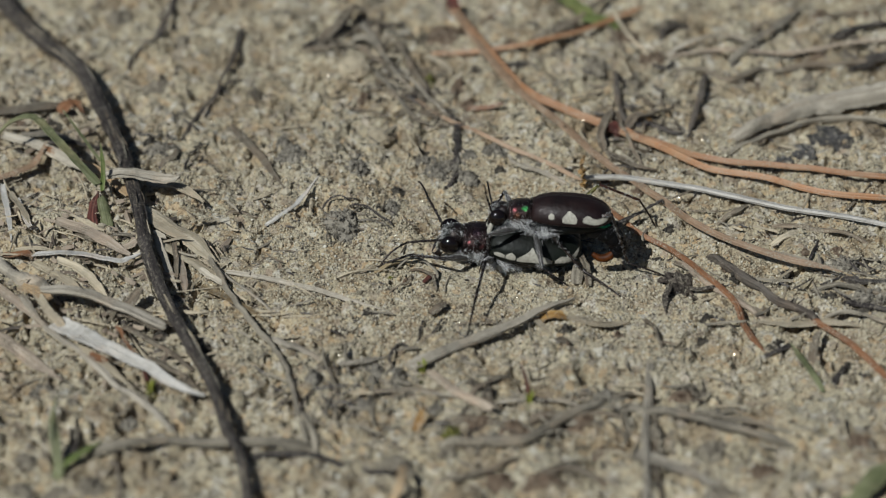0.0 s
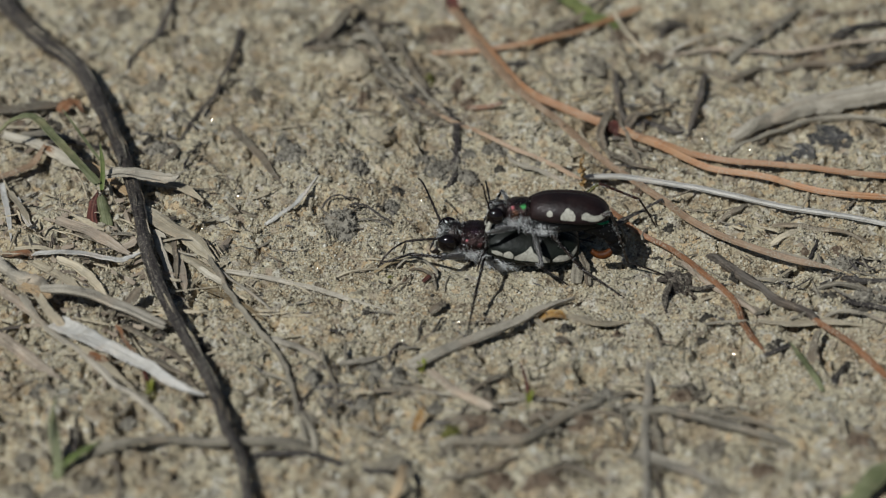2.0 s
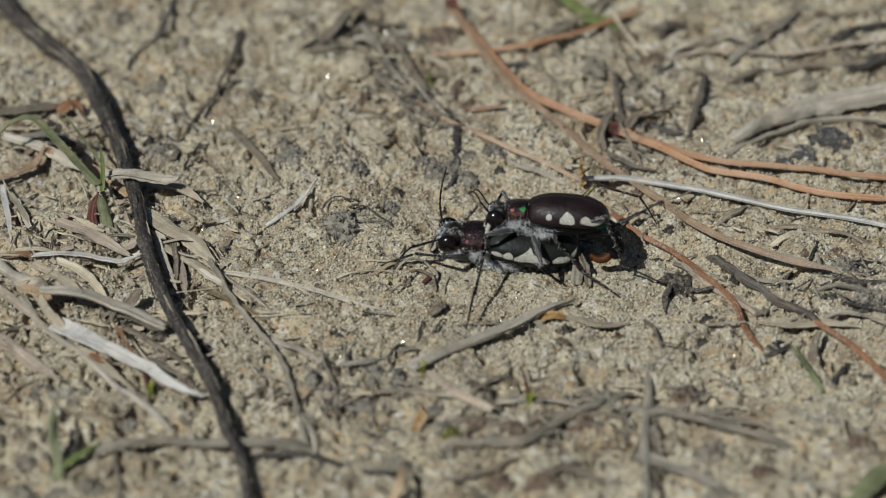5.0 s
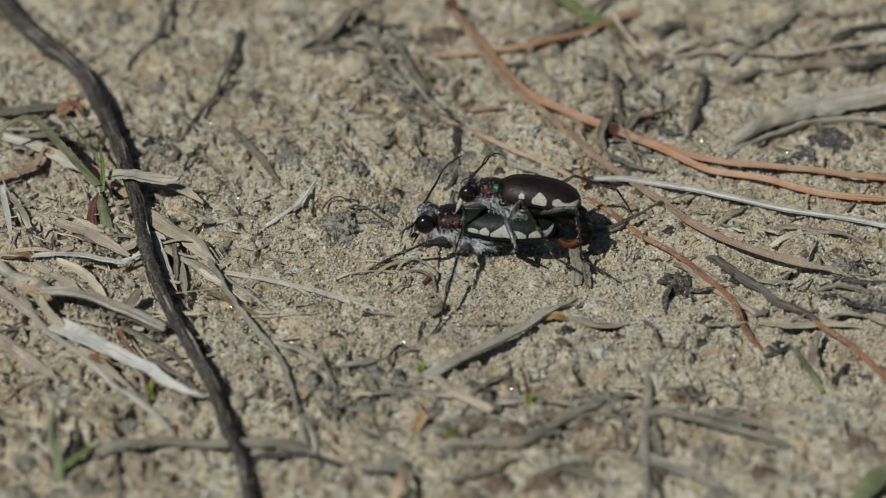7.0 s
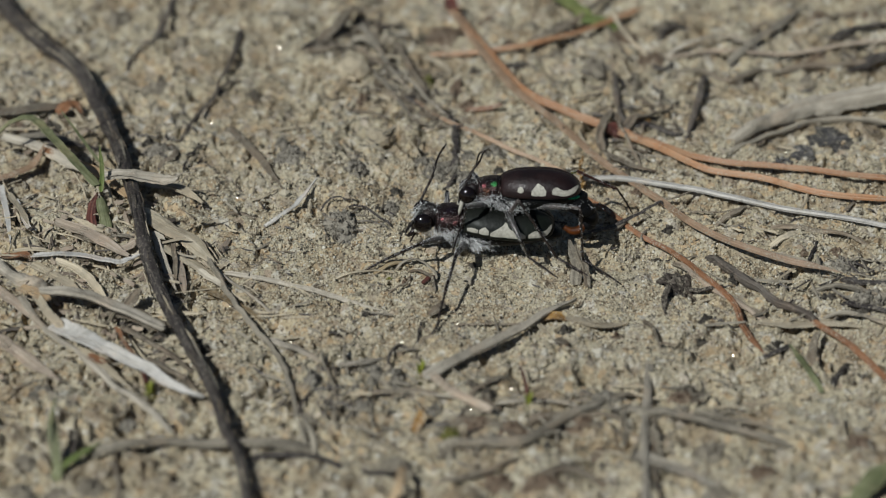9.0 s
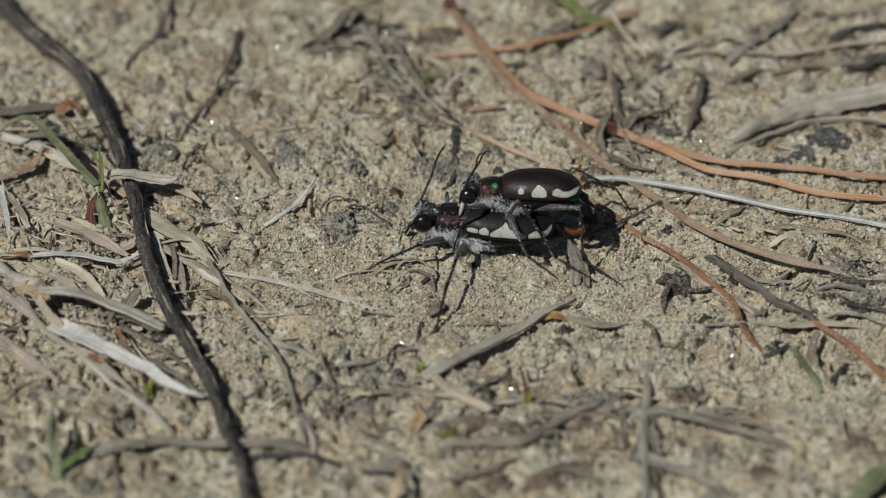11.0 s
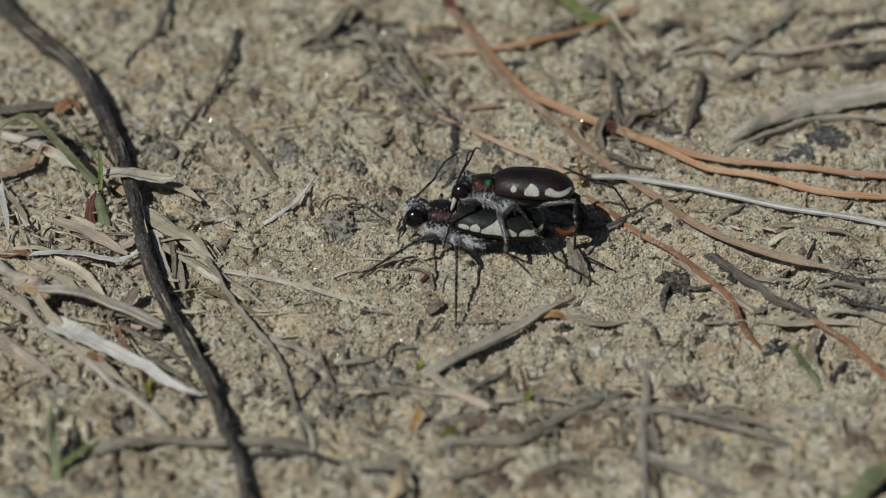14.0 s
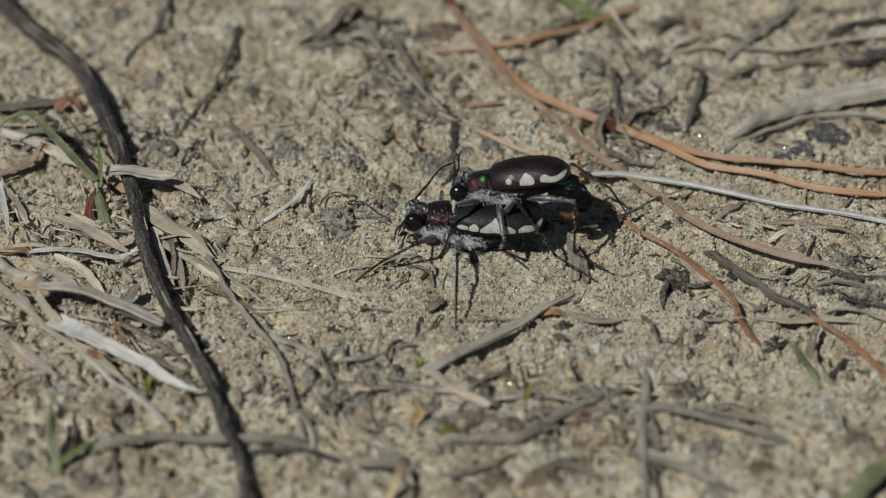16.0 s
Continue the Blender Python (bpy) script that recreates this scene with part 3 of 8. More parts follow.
def needle(points, width=0.95, label="orange-brown dry pine needle lying on soil", material=None, tip=0.2, butt=0.8, parent=None):
    """Half-round pine needle with a flat, grooved inner face."""
    line = laid(points, 0.3 * width, 0.05)
    n = len(line)

    def section(u, i):
        w = 0.5 * width * min(1.0, butt + 6 * u, tip + 14.0 * (1 - u))
        arc = [(w * math.cos(a), (0.42 if 1.5 < a < 1.6 else 0.8) * w * math.sin(a)) for a in np.linspace(0, math.pi, 9)]
        return arc + [(-0.5 * w, -0.28 * w), (0, -0.16 * w), (0.5 * w, -0.28 * w)]

    if parent:
        return tagged(sweep(line, section, "needle", material or NEEDLE, parent), label)
    return tagged(sweep(line, section, "pine_needle", material or NEEDLE), label, "pine needle", "fallen pine needles")


def needle_pair(label, first, second, sheath):
    """Two pine needles that share a papery dark sheath at their base; first and second: points, width, label, material."""
    thing = tagged(new("pine_needle_pair"), label, "pine needle", "fallen pine needles")
    for points, width, own_label, material in (first, second):
        needle(points, width, own_label, material, parent=thing)
    rod("sheath", "dark papery sheath", "", sheath, 1.1, RUST, parent=thing, line=laid(sheath, 0.35), taper=0.8, knots=0.15)
    return thing


def chip(name, label, category, x, y, length, width, thick, turn, material, tilt=8.0, lift=0.0, ragged=0.3, seed=1, group=""):
    """A flat flake with a ragged outline, lying slightly tilted on the ground."""
    rng = np.random.default_rng(seed)
    m, rings = 18, 4
    edge = 1 + ragged * rng.uniform(-1, 0.7, m)
    verts, faces = [], []
    for sgn in (1, -1):
        for k in range(1, rings + 1):
            f = k / rings
            for j in range(m):
                a = 6.2832 * j / m
                verts.append((0.5 * length * f * edge[j] * math.cos(a), 0.5 * width * f * edge[j] * math.sin(a),
                              sgn * 0.5 * thick * (1 - 0.55 * f ** 3) + thick * 0.55 * rng.uniform(-1, 1)))
    c0 = len(verts)
    verts += [(0, 0, 0.5 * thick), (0, 0, -0.5 * thick)]
    half = rings * m
    for b, o, flip in ((0, c0, False), (half, c0 + 1, True)):
        for j in range(m):
            k = (j + 1) % m
            tri = (o, b + j, b + k)
            faces.append(tri[::-1] if flip else tri)
            for r in range(rings - 1):
                q = (b + r * m + j, b + (r + 1) * m + j, b + (r + 1) * m + k, b + r * m + k)
                faces.append(q[::-1] if flip else q)
    for j in range(m):
        k = (j + 1) % m
        faces.append(((rings - 1) * m + j, half + (rings - 1) * m + j, half + (rings - 1) * m + k, (rings - 1) * m + k))
    ob = mesh_object(name, [tuple(c * MM for c in v) for v in verts], faces, material)
    ob.matrix_basis = pose(x * MM, y * MM, (float(bed(x, y)) + 0.45 * thick + lift) * MM, tilt, tilt * 0.6, turn)
    return tagged(ob, label, category, group)


def clod(name, label, category, x, y, length, width, tall, turn, material, seed=1, group=""):
    """A crumbly clod: a ragged mound of matted soil under many fine crumbs."""
    rng = np.random.default_rng(seed)
    verts, faces = [], []
    around, rings = 22, 6
    edge = np.interp(np.arange(around), np.arange(0, around + 1, 2), np.append(rng.uniform(0.6, 1.1, around // 2), 0.85))
    sx, sy = rng.uniform(0, 60, 2)

    def mound(q, a):
        e = float(np.interp(a * around / 6.2832 % around, np.arange(around + 1), np.append(edge, edge[0])))
        cx, cy = 0.5 * length * q * e * math.cos(a), 0.5 * width * q * e * math.sin(a)
        lumpy = 0.5 + 0.6 * float(lumps(np.array(cx + sx), np.array(cy + sy), 0.55, 3)) + 0.25 * float(waves(np.array(cx + sx), np.array(cy + sy), 0.4, 5))
        return cx, cy, 0.8 * tall * (1 - q ** 2.4) * lumpy - 0.25 * q

    for i in range(rings + 1):
        for j in range(around):
            verts.append(tuple(c * MM for c in mound(0.04 + 0.96 * i / rings, 6.2832 * (j + 0.5 * (i % 2)) / around)))
    for i in range(rings):
        for j in range(around):
            k = (j + 1) % around
            faces.append((i * around + j, (i + 1) * around + j, (i + 1) * around + k, i * around + k))
    faces.append(tuple(range(around)))
    for i in range(int(np.clip(26 * length * width, 16, 330))):
        a, q = rng.uniform(0, 6.2832), min(1.12, rng.uniform() ** 0.55 * 1.1)
        cx, cy, cz = mound(q, a)
        r = 0.05 + 0.16 * rng.uniform() ** 2.5
        grow = rng.uniform(0.55, 1.5, 3)
        at = len(verts)
        w = ICO_V * grow * r * rng.uniform(0.7, 1.2, (len(ICO_V), 1)) + (cx, cy, cz + 0.3 * r)
        verts += [tuple(v) for v in w * MM]
        faces += [tuple(int(k) + at for k in f) for f in ICO_F]
    ob = mesh_object(name, verts, faces, material, smooth=False)
    ob.matrix_basis = pose(x * MM, y * MM, (float(bed(x, y)) - 0.05) * MM, 0, 0, turn)
    return tagged(ob, label, category, group)


def lump(name, label, category, x, y, length, width, tall, turn, material, seed=1, rough=0.3, sink=0.3, group=""):
    """One rounded lump of clay."""
    bm = bmesh.new()
    bmesh.ops.create_icosphere(bm, subdivisions=3, radius=1.0)
    for v in bm.verts:
        d = 1 + rough * noise.noise(v.co * 1.7 + Vector((seed, 0, 0))) + 0.6 * rough * noise.noise(v.co * 4.5 + Vector((0, seed, 0)))
        v.co = Vector((v.co.x * d * length / 2, v.co.y * d * width / 2, v.co.z * d * tall / 2)) * MM
    me = bpy.data.meshes.new(name)
    bm.to_mesh(me)
    bm.free()
    me.materials.append(material)
    ob = new(name, me)
    ob.matrix_basis = pose(x * MM, y * MM, (float(bed(x, y)) + tall * (0.5 - sink)) * MM, 0, 0, turn)
    return tagged(ob, label, category, group)


bark_twig("twig", "long dark brown twig with cracked bark on soil", "twig", [(-44.54, 44.51, 1.1), (-41.57, 37.81, 0.9), (-37.74, 31.99, 0.9), (-33.59, 27.00, 0.9), (-31.02, 20.33, 0.9), (-28.89, 13.66, 0.9), (-26.95, 6.26, 0.9), (-25.42, -1.49, 0.9), (-24.33, -5.74, 0.9), (-22.45, -10.75, 0.9), (-20.13, -16.24, 0.8), (-18.18, -21.80, 0.8), (-17.05, -26.17, 0.8), (-15.73, -29.96, 0.8), (-15.03, -33.99, 0.7), (-14.71, -38.13, 0.0)], 1.26, BARK)
needle_pair("orange and faded tan pair of pine needles on soil", ([(0.70, 38.61, 0.9), (3.75, 31.63, 0.6), (7.05, 24.56, 0.4), (10.59, 21.56, 0.3), (14.11, 19.30, 0.3), (17.55, 16.85, 0.5)], 1.0, "orange-brown needle", NEEDLE), ([(0.86, 38.09, 1.1), (3.59, 30.88, 0.8), (6.62, 23.83, 0.5), (9.75, 19.40, 0.3), (12.90, 14.67, 0.3), (15.68, 11.22, 0.3), (18.45, 7.17, 0.5), (21.24, 3.19, 0.6), (24.86, -0.32, 0.9), (28.95, -3.07, 0.9), (33.22, -5.27, 0.7)], 0.78, "faded tan needle", TAN_NEEDLE), [(0.55, 39.3, 0.9), (0.8, 38.6, 1.0), (1.1, 37.8, 1.0)])
needle_pair("orange-brown pair of dry pine needles on soil", ([(15.32, 18.05, 0.4), (18.52, 15.99, 0.5), (23.29, 12.27, 0.5), (29.67, 10.84, 0.5), (34.52, 9.83, 0.5), (40.37, 8.84, 0.5)], 0.74, "orange-brown needle", NEEDLE), ([(15.58, 17.99, 0.4), (18.97, 14.91, 0.5), (23.22, 11.02, 0.4), (28.08, 9.43, 0.4), (32.71, 6.68, 0.4), (40.02, 5.82, 0.3)], 0.78, "orange-brown needle", NEEDLE), [(14.9, 18.5, 0.4), (15.4, 18.1, 0.4), (16.0, 17.6, 0.4)])
needle([(-2.28, 24.02, -0.2), (0.82, 19.08, 0.1), (4.34, 15.66, 0.2), (8.33, 13.40, 0.1), (12.24, 10.20, 0.0)], 0.52, "faded tan pine needle half sunk in soil", TAN_NEEDLE)
needle([(12.64, 7.45, 0.1), (14.75, 4.90, 0.3), (16.82, 2.13, 0.3), (19.61, -0.34, 0.4), (22.15, -4.87, 0.4), (24.19, -8.13, 0.4), (24.93, -11.17, 0.2), (26.18, -14.19, 0.1)], 0.58, "rusty orange pine needle lying on soil", RED_NEEDLE)
needle([(-1.01, 32.63, 0.0), (3.49, 31.70, 0.3), (7.99, 31.96, 0.5), (12.01, 33.79, 0.6), (15.87, 36.75, 0.6), (18.91, 38.68, 0.6)], 0.67, "orange-brown pine needle lying on soil", NEEDLE)
needle([(30.63, -10.79, 0.4), (32.25, -13.04, 0.6), (34.27, -15.85, 0.5), (36.88, -20.74, 0.4)], 0.64, "rusty brown pine needle lying on soil", RED_NEEDLE)
needle([(-1.00, -18.77, 0.3), (0.72, -21.58, 0.5), (3.75, -23.97, 0.3)], 0.84, "short broken tan straw on soil", PINK_STRAW, tip=0.8)
needle([(2.37, 22.04, 0.0), (5.19, 21.92, 0.3)], 0.61, "short broken rusty pine needle on soil", RED_NEEDLE, tip=0.8)
blade("fallen_stalk", "silvery grey flat dry stem lying on soil", "stem", [(12.23, 10.13, 0.5), (15.24, 10.27, 0.6), (19.58, 8.41, 0.7), (23.44, 7.10, 0.7), (27.74, 5.61, 0.6), (32.52, 4.14, 0.5), (36.34, 3.19, 0.4), (40.12, 2.18, 0.3)], 0.78, PALE, thick=0.35, fold=0.15, butt=0.6)
rod("weathered_stick", "thick weathered grey stick lying on soil", "stick", [(25.20, 16.80, 0.1), (28.60, 19.00, 0.7), (31.60, 20.50, 1.0), (34.80, 21.70, 1.1), (38.50, 22.50, 1.2), (43.20, 23.20, 1.2)], 0.95, PALE_WOOD, taper=2.5, knots=0.15)
rod("weathered_stick", "thin grey stick beside a thicker one", "stick", [(25.52, 14.92, 0.0), (28.77, 17.34, 0.3), (32.00, 19.45, 0.4), (35.61, 19.90, 0.4), (39.66, 19.47, 0.4), (42.57, 18.24, 0.3)], 0.6, GREY_WOOD)
rod("fallen_stalk", "pale grey arched dry stem", "stem", [(20.91, 32.41, 0.0), (23.13, 32.91, 0.8), (25.77, 33.14, 1.1), (27.82, 32.33, 1.0), (29.69, 32.00, 0.4)], 0.45, PALE_WOOD)
rod("fallen_stalk", "thin reddish brown dry stem on soil", "stem", [(21.01, 32.17, 0.0), (24.68, 31.99, 0.4), (29.37, 31.41, 0.6), (33.58, 31.17, 0.6), (37.32, 31.86, 0.6), (43.16, 32.48, 0.5)], 0.43, PINK_STRAW, taper=1.3)
rod("dry_root", "dark thin root lying on soil", "root", [(21.69, 30.18, 0.0), (24.01, 29.46, 0.2), (26.48, 27.40, 0.2), (29.54, 29.46, 0.2), (33.54, 29.87, 0.2), (37.11, 29.41, 0.3), (42.91, 29.96, 0.2)], 0.52, BROWN_WOOD, taper=1.5)
rod("dry_stub", "short dark grey dead stub", "stub", [(24.06, 27.60, 0.9), (23.50, 23.92, 0.7), (22.77, 20.55, 0.6), (21.65, 15.94, 0.2)], 0.6, DARK_WOOD, taper=0.7, knots=0.3)
rod("dry_stub", "short dark grey dead stub", "stub", [(15.92, 28.22, 0.9), (15.92, 23.73, 0.7), (16.31, 20.50, 0.6), (16.92, 18.06, 0.2)], 0.6, DARK_WOOD, taper=0.6, knots=0.3)
rod("fallen_stalk", "thin pale dry stem tip", "stem", [(16.04, 37.57, 1.5), (16.86, 35.17, 1.0), (18.37, 32.72, 0.4), (19.89, 31.03, 0.0)], 0.43, STRAW)
blade("curled_leaf", "curled dry brown leaf scrap", "leaf", [(14.24, 15.18, 0.0), (14.07, 16.62, 0.8), (15.18, 20.60, 1.2), (16.19, 20.27, 0.6)], 0.76, BROWN_WOOD, fold=0.6)
blade("leaf_scrap", "dry twisted brown leaf scrap", "leaf", [(16.39, 18.94, 0.2), (17.44, 19.89, 0.8), (18.71, 19.92, 0.9), (20.86, 21.45, 0.6)], 0.94, BROWN_WOOD, fold=0.5, twist=1.2)
blade("leaf_scrap", "dry amber leaf scrap", "leaf", [(16.70, 19.95, 0.0), (17.97, 20.31, 0.6), (18.72, 19.73, 0.3)], 0.89, AMBER, fold=0.5)
rod("dry_root", "dark thin root lying on soil", "root", [(18.00, 20.43, 0.0), (19.45, 18.91, 0.2), (21.13, 17.52, 0.2), (23.08, 19.53, 0.0)], 0.41, BARK)
chip("dark_flake", "charcoal grey ragged flake on soil", "flake", 35.24, 16.90, 4.82, 4.21, 0.40, 10, CHAR, seed=4)
chip("dark_flake", "charcoal grey ragged flake on soil", "flake", 31.95, 13.70, 2.21, 2.50, 0.40, -15, CHAR, seed=9)
chip("dark_flake", "small charcoal grey flake on soil", "flake", 30.07, 12.34, 1.70, 1.66, 0.40, 25, CHAR, seed=12, ragged=0.5)
chip("dark_flake", "dark brown crumbling flake on soil", "flake", 20.01, -5.37, 3.0, 3.9, 0.50, 20, ROTTEN, seed=33, ragged=0.55, tilt=14)
chip("dark_flake", "dark brown curled rotten leaf on soil", "flake", 19.6, -4.6, 2.6, 2.4, 0.55, -20, ROTTEN, seed=52, ragged=0.5, tilt=-16)
blade("leaf_scrap", "torn dark strip of a rotten leaf", "leaf", [(18.9, -6.0, 0.5), (18.5, -7.6, 0.4), (18.4, -9.2, 0.1)], 0.6, ROTTEN_STRIP, fold=0.5)
blade("leaf_scrap", "torn dark strip of a rotten leaf", "leaf", [(20.6, -6.2, 0.4), (21.6, -6.6, 0.5), (23.4, -5.9, 0.3)], 0.5, ROTTEN_STRIP, fold=0.5)
clod("dark_clod", "dark crumbly clod with dusty edges", "clod", 19.33, -6.0, 1.5, 1.7, 0.60, 20, DARK_CRUMBS, seed=3)
clod("dark_clod", "small dark crumb of rotten wood", "clod", 24.57, -4.49, 1.05, 1.58, 0.90, 0, DARK_CRUMBS, seed=6)
rod("fallen_stalk", "dark grey dead stem lying on soil", "stem", [(22.55, 0.28, 0.0), (24.58, -4.14, 0.3), (26.75, -6.78, 0.4), (28.92, -9.04, 0.5), (31.55, -11.02, 0.4)], 0.9, DARK_WOOD, knots=0.25)
rod("dry_root", "thin grey brown root on soil", "root", [(19.60, -0.67, 0.0), (21.27, -3.90, 0.3), (23.02, -6.06, 0.3), (25.22, -8.45, 0.3), (27.01, -9.67, 0.0)], 0.39, BROWN_WOOD)
blade("dry_straw", "bleached dry straw lying on soil", "straw", [(26.28, -10.11, 0.0), (28.76, -10.90, 0.3), (31.55, -10.92, 0.3), (34.26, -11.61, 0.2)], 1.21, STRAW)
blade("fallen_stalk", "greenish grey dead stalk on soil", "stem", [(28.00, 0.20, 0.1), (29.40, 1.30, 0.3), (30.90, 2.50, 0.1)], 0.62, STRAW)
rod("dry_root", "dark thin root lying on soil", "root", [(27.84, 3.36, 0.0), (30.07, 3.57, 0.2), (32.32, 2.03, 0.3), (35.22, 1.58, 0.2), (37.58, 0.56, 0.0)], 0.48, BROWN_WOOD)
rod("dry_root", "thin grey brown root on soil", "root", [(23.50, 3.78, 0.0), (24.94, 4.15, 0.4), (26.82, 6.11, 0.4)], 0.66, BROWN_WOOD, knots=0.35)
rod("dry_root", "dark root lying on soil", "root", [(33.47, -5.45, 0.2), (35.30, -5.99, 0.3), (38.72, -5.33, 0.3)], 0.69, BARK)
clod("grey_clod", "grey fibrous clod of soil", "clod", 34.03, -2.84, 2.87, 3.31, 1.30, 0, GREY_CRUMBS, seed=8)
clod("grey_clod", "grey fibrous clod of soil", "clod", 35.64, -7.50, 4.24, 2.61, 1.00, 0, GREY_CRUMBS, seed=18)
rod("twig", "thin forked dark twig lying on soil", "twig", [(11.49, 2.61, 0.0), (13.90, 2.36, 0.6), (15.88, 3.29, 0.9), (18.41, 5.36, 1.1), (19.15, 5.58, 1.1)], 0.44, BARK, taper=0.5)
rod("twig", "thin dark twig lying on soil", "twig", [(12.03, 4.12, 0.0), (14.38, 2.26, 0.5), (16.42, 4.20, 0.8), (17.88, 4.46, 0.9)], 0.40, GREY_WOOD, taper=0.5)
blade("amber_husk", "upright amber brown bud husk", "husk", [(12.32, 9.24, 0.0), (12.19, 9.33, 1.2), (12.06, 9.24, 2.4), (12.28, 9.34, 3.4)], 0.86, AMBER, fold=0.6, tip=0.1)
rod("dry_root", "thin pale tapering root on soil", "root", [(5.66, 13.2, 0.9), (6.3, 12.2, 0.7), (8.29, 11.50, 0.5), (10.75, 9.99, 0.2)], 0.26, PALE_WOOD, taper=1.5)
rod("dry_root", "dark curved root on soil", "root", [(0.80, 12.39, 0.0), (1.11, 14.63, 0.3), (0.97, 17.92, 0.3), (0.31, 23.11, 0.0)], 0.55, BARK, knots=0.3)
rod("dry_root", "dark thin root on soil", "root", [(0.05, 9.49, 0.0), (0.90, 10.57, 0.3), (1.10, 12.73, 0.3)], 0.45, BARK)
rod("dry_root", "grey dead root in a tangle", "root", [(-7.71, 36.45, 0.8), (-6.30, 32.14, 0.8), (-4.94, 29.15, 0.6), (-3.34, 26.17, 0.3), (-1.51, 24.24, 0.0)], 0.5, GREY_WOOD, knots=0.3)
rod("dry_root", "dark dead root in a tangle", "root", [(-12.96, 32.82, 0.0), (-10.80, 32.01, 0.4), (-8.68, 32.06, 0.6), (-6.54, 30.60, 0.4), (-4.41, 28.76, 0.2)], 0.5, BROWN_WOOD, knots=0.3)
rod("dry_root", "dark dead root in a tangle", "root", [(-8.81, 37.75, 0.9), (-10.06, 34.45, 0.7), (-11.91, 33.58, 0.4), (-13.51, 33.27, 0.0)], 0.4, BARK, knots=0.3)
rod("dry_root", "grey dead root in a tangle", "root", [(-4.48, 34.53, 0.3), (-3.65, 31.64, 0.4), (-2.57, 27.79, 0.4), (-1.25, 25.25, 0.2)], 0.57, BROWN_WOOD, knots=0.3)
rod("dry_root", "grey dead root in a tangle", "root", [(-6.51, 28.90, 0.0), (-4.35, 24.46, 0.3), (-2.76, 19.65, 0.3), (-0.71, 18.82, 0.0)], 0.56, GREY_WOOD, knots=0.3)
blade("dry_straw", "short pale dry straw scrap", "straw", [(-1.70, 31.72, 0.3), (-0.48, 30.69, 0.4), (0.84, 28.36, 0.2)], 1.25, STRAW)
clod("moss_tuft", "small olive green moss tuft", "moss", -1.41, 27.43, 1.36, 2.17, 1.00, 0, MOSS, seed=5)
clod("brown_clod", "dark brown clod of rotten leaves", "clod", 0.05, 36.06, 4.29, 4.45, 1.20, 0, BROWN_CRUMBS, seed=15)
clod("dark_clod", "dark crumbly clod of humus", "clod", -2.29, 25.26, 1.35, 1.87, 0.80, 0, DAMP_SHADE_CRUMBS, seed=16)
blade("grass_leaf", "bright green grass blade tip", "grass", [(10.07, 41.11, 1.0), (11.61, 38.36, 1.6), (13.20, 37.43, 1.2), (14.88, 36.03, 0.4)], 1.35, GREEN, fold=0.4)
blade("grass_leaf", "bright green grass blade tip", "grass", [(16.40, 36.08, 0.0), (15.32, 36.57, 0.8), (13.45, 36.65, 1.0), (12.14, 38.00, 1.2)], 1.17, GREEN, fold=0.4)
rod("dry_root", "dark grey forked root on soil", "root", [(-19.38, 36.81, 0.3), (-19.71, 32.03, 0.5), (-20.38, 28.04, 0.6), (-21.03, 24.12, 0.6), (-21.86, 22.24, 0.5), (-22.77, 19.19, 0.3), (-23.63, 16.61, 0.0)], 0.42, DARK_WOOD, knots=0.5)
rod("dry_root", "dark grey forked root on soil", "root", [(-17.77, 27.80, 0.0), (-19.55, 27.14, 0.3), (-20.73, 25.01, 0.4)], 0.42, BROWN_WOOD)
rod("dry_root", "grey curved root on soil", "root", [(-26.11, 42.63, 0.3), (-26.17, 38.12, 0.5), (-27.21, 33.69, 0.5), (-28.89, 31.74, 0.3), (-29.48, 29.95, 0.0)], 0.5, DARK_WOOD, knots=0.5)
clod("grey_clod", "dark crumbly clod of soil", "clod", -26.38, 27.13, 3.14, 2.17, 0.80, 20, FAINT_CRUMBS, seed=21)
clod("grey_clod", "dark crumbly clod of soil", "clod", -24.92, 14.98, 3.53, 2.09, 1.00, 0, GREY_CRUMBS, seed=22)
rod("dry_root", "dark short root in soil", "root", [(-25.32, 12.13, 0.0), (-24.27, 13.12, 0.4), (-23.37, 14.54, 0.3)], 0.54, BROWN_WOOD, knots=0.3)
blade("dry_bark", "dull brown bark strip on soil", "bark", [(-19.38, 19.33, 0.2), (-17.68, 16.23, 0.4), (-16.00, 12.89, 0.4), (-14.06, 8.68, 0.1)], 0.8, BROWN_WOOD, fold=0.2)
lump("pale_lump", "pale rounded clay lump", "clod", -5.71, 17.88, 2.14, 2.68, 1.20, 20, CLAY, seed=2, rough=0.25)
lump("pale_lump", "pale rounded clay lump", "clod", -8.35, 28.97, 2.94, 3.63, 1.50, 0, CLAY, seed=7, rough=0.25)
clod("grey_clod", "grey fibrous clod of matted roots", "clod", -8.70, 3.97, 4.15, 5.40, 1.70, 10, GREY_CRUMBS, seed=11)
rod("root_fibre", "thin grey root fibre from a clod", "root", [(-7.51, 3.80, 0.4), (-6.05, 3.69, 0.3), (-4.59, 3.30, 0.0)], 0.26, DULL)
rod("root_fibre", "thin grey root fibre from a clod", "root", [(-10.50, 5.41, 0.3), (-9.47, 3.77, 0.7), (-8.02, 4.64, 0.5), (-7.08, 5.98, 0.0)], 0.27, DULL)
clod("grey_clod", "grey crumb of fibrous soil", "clod", -7.96, 12.35, 2.20, 2.77, 1.10, 0, GREY_CRUMBS, seed=13)
clod("grey_clod", "grey crumb of fibrous soil", "clod", -4.63, 6.72, 1.77, 2.32, 0.90, 0, GREY_CRUMBS, seed=14)
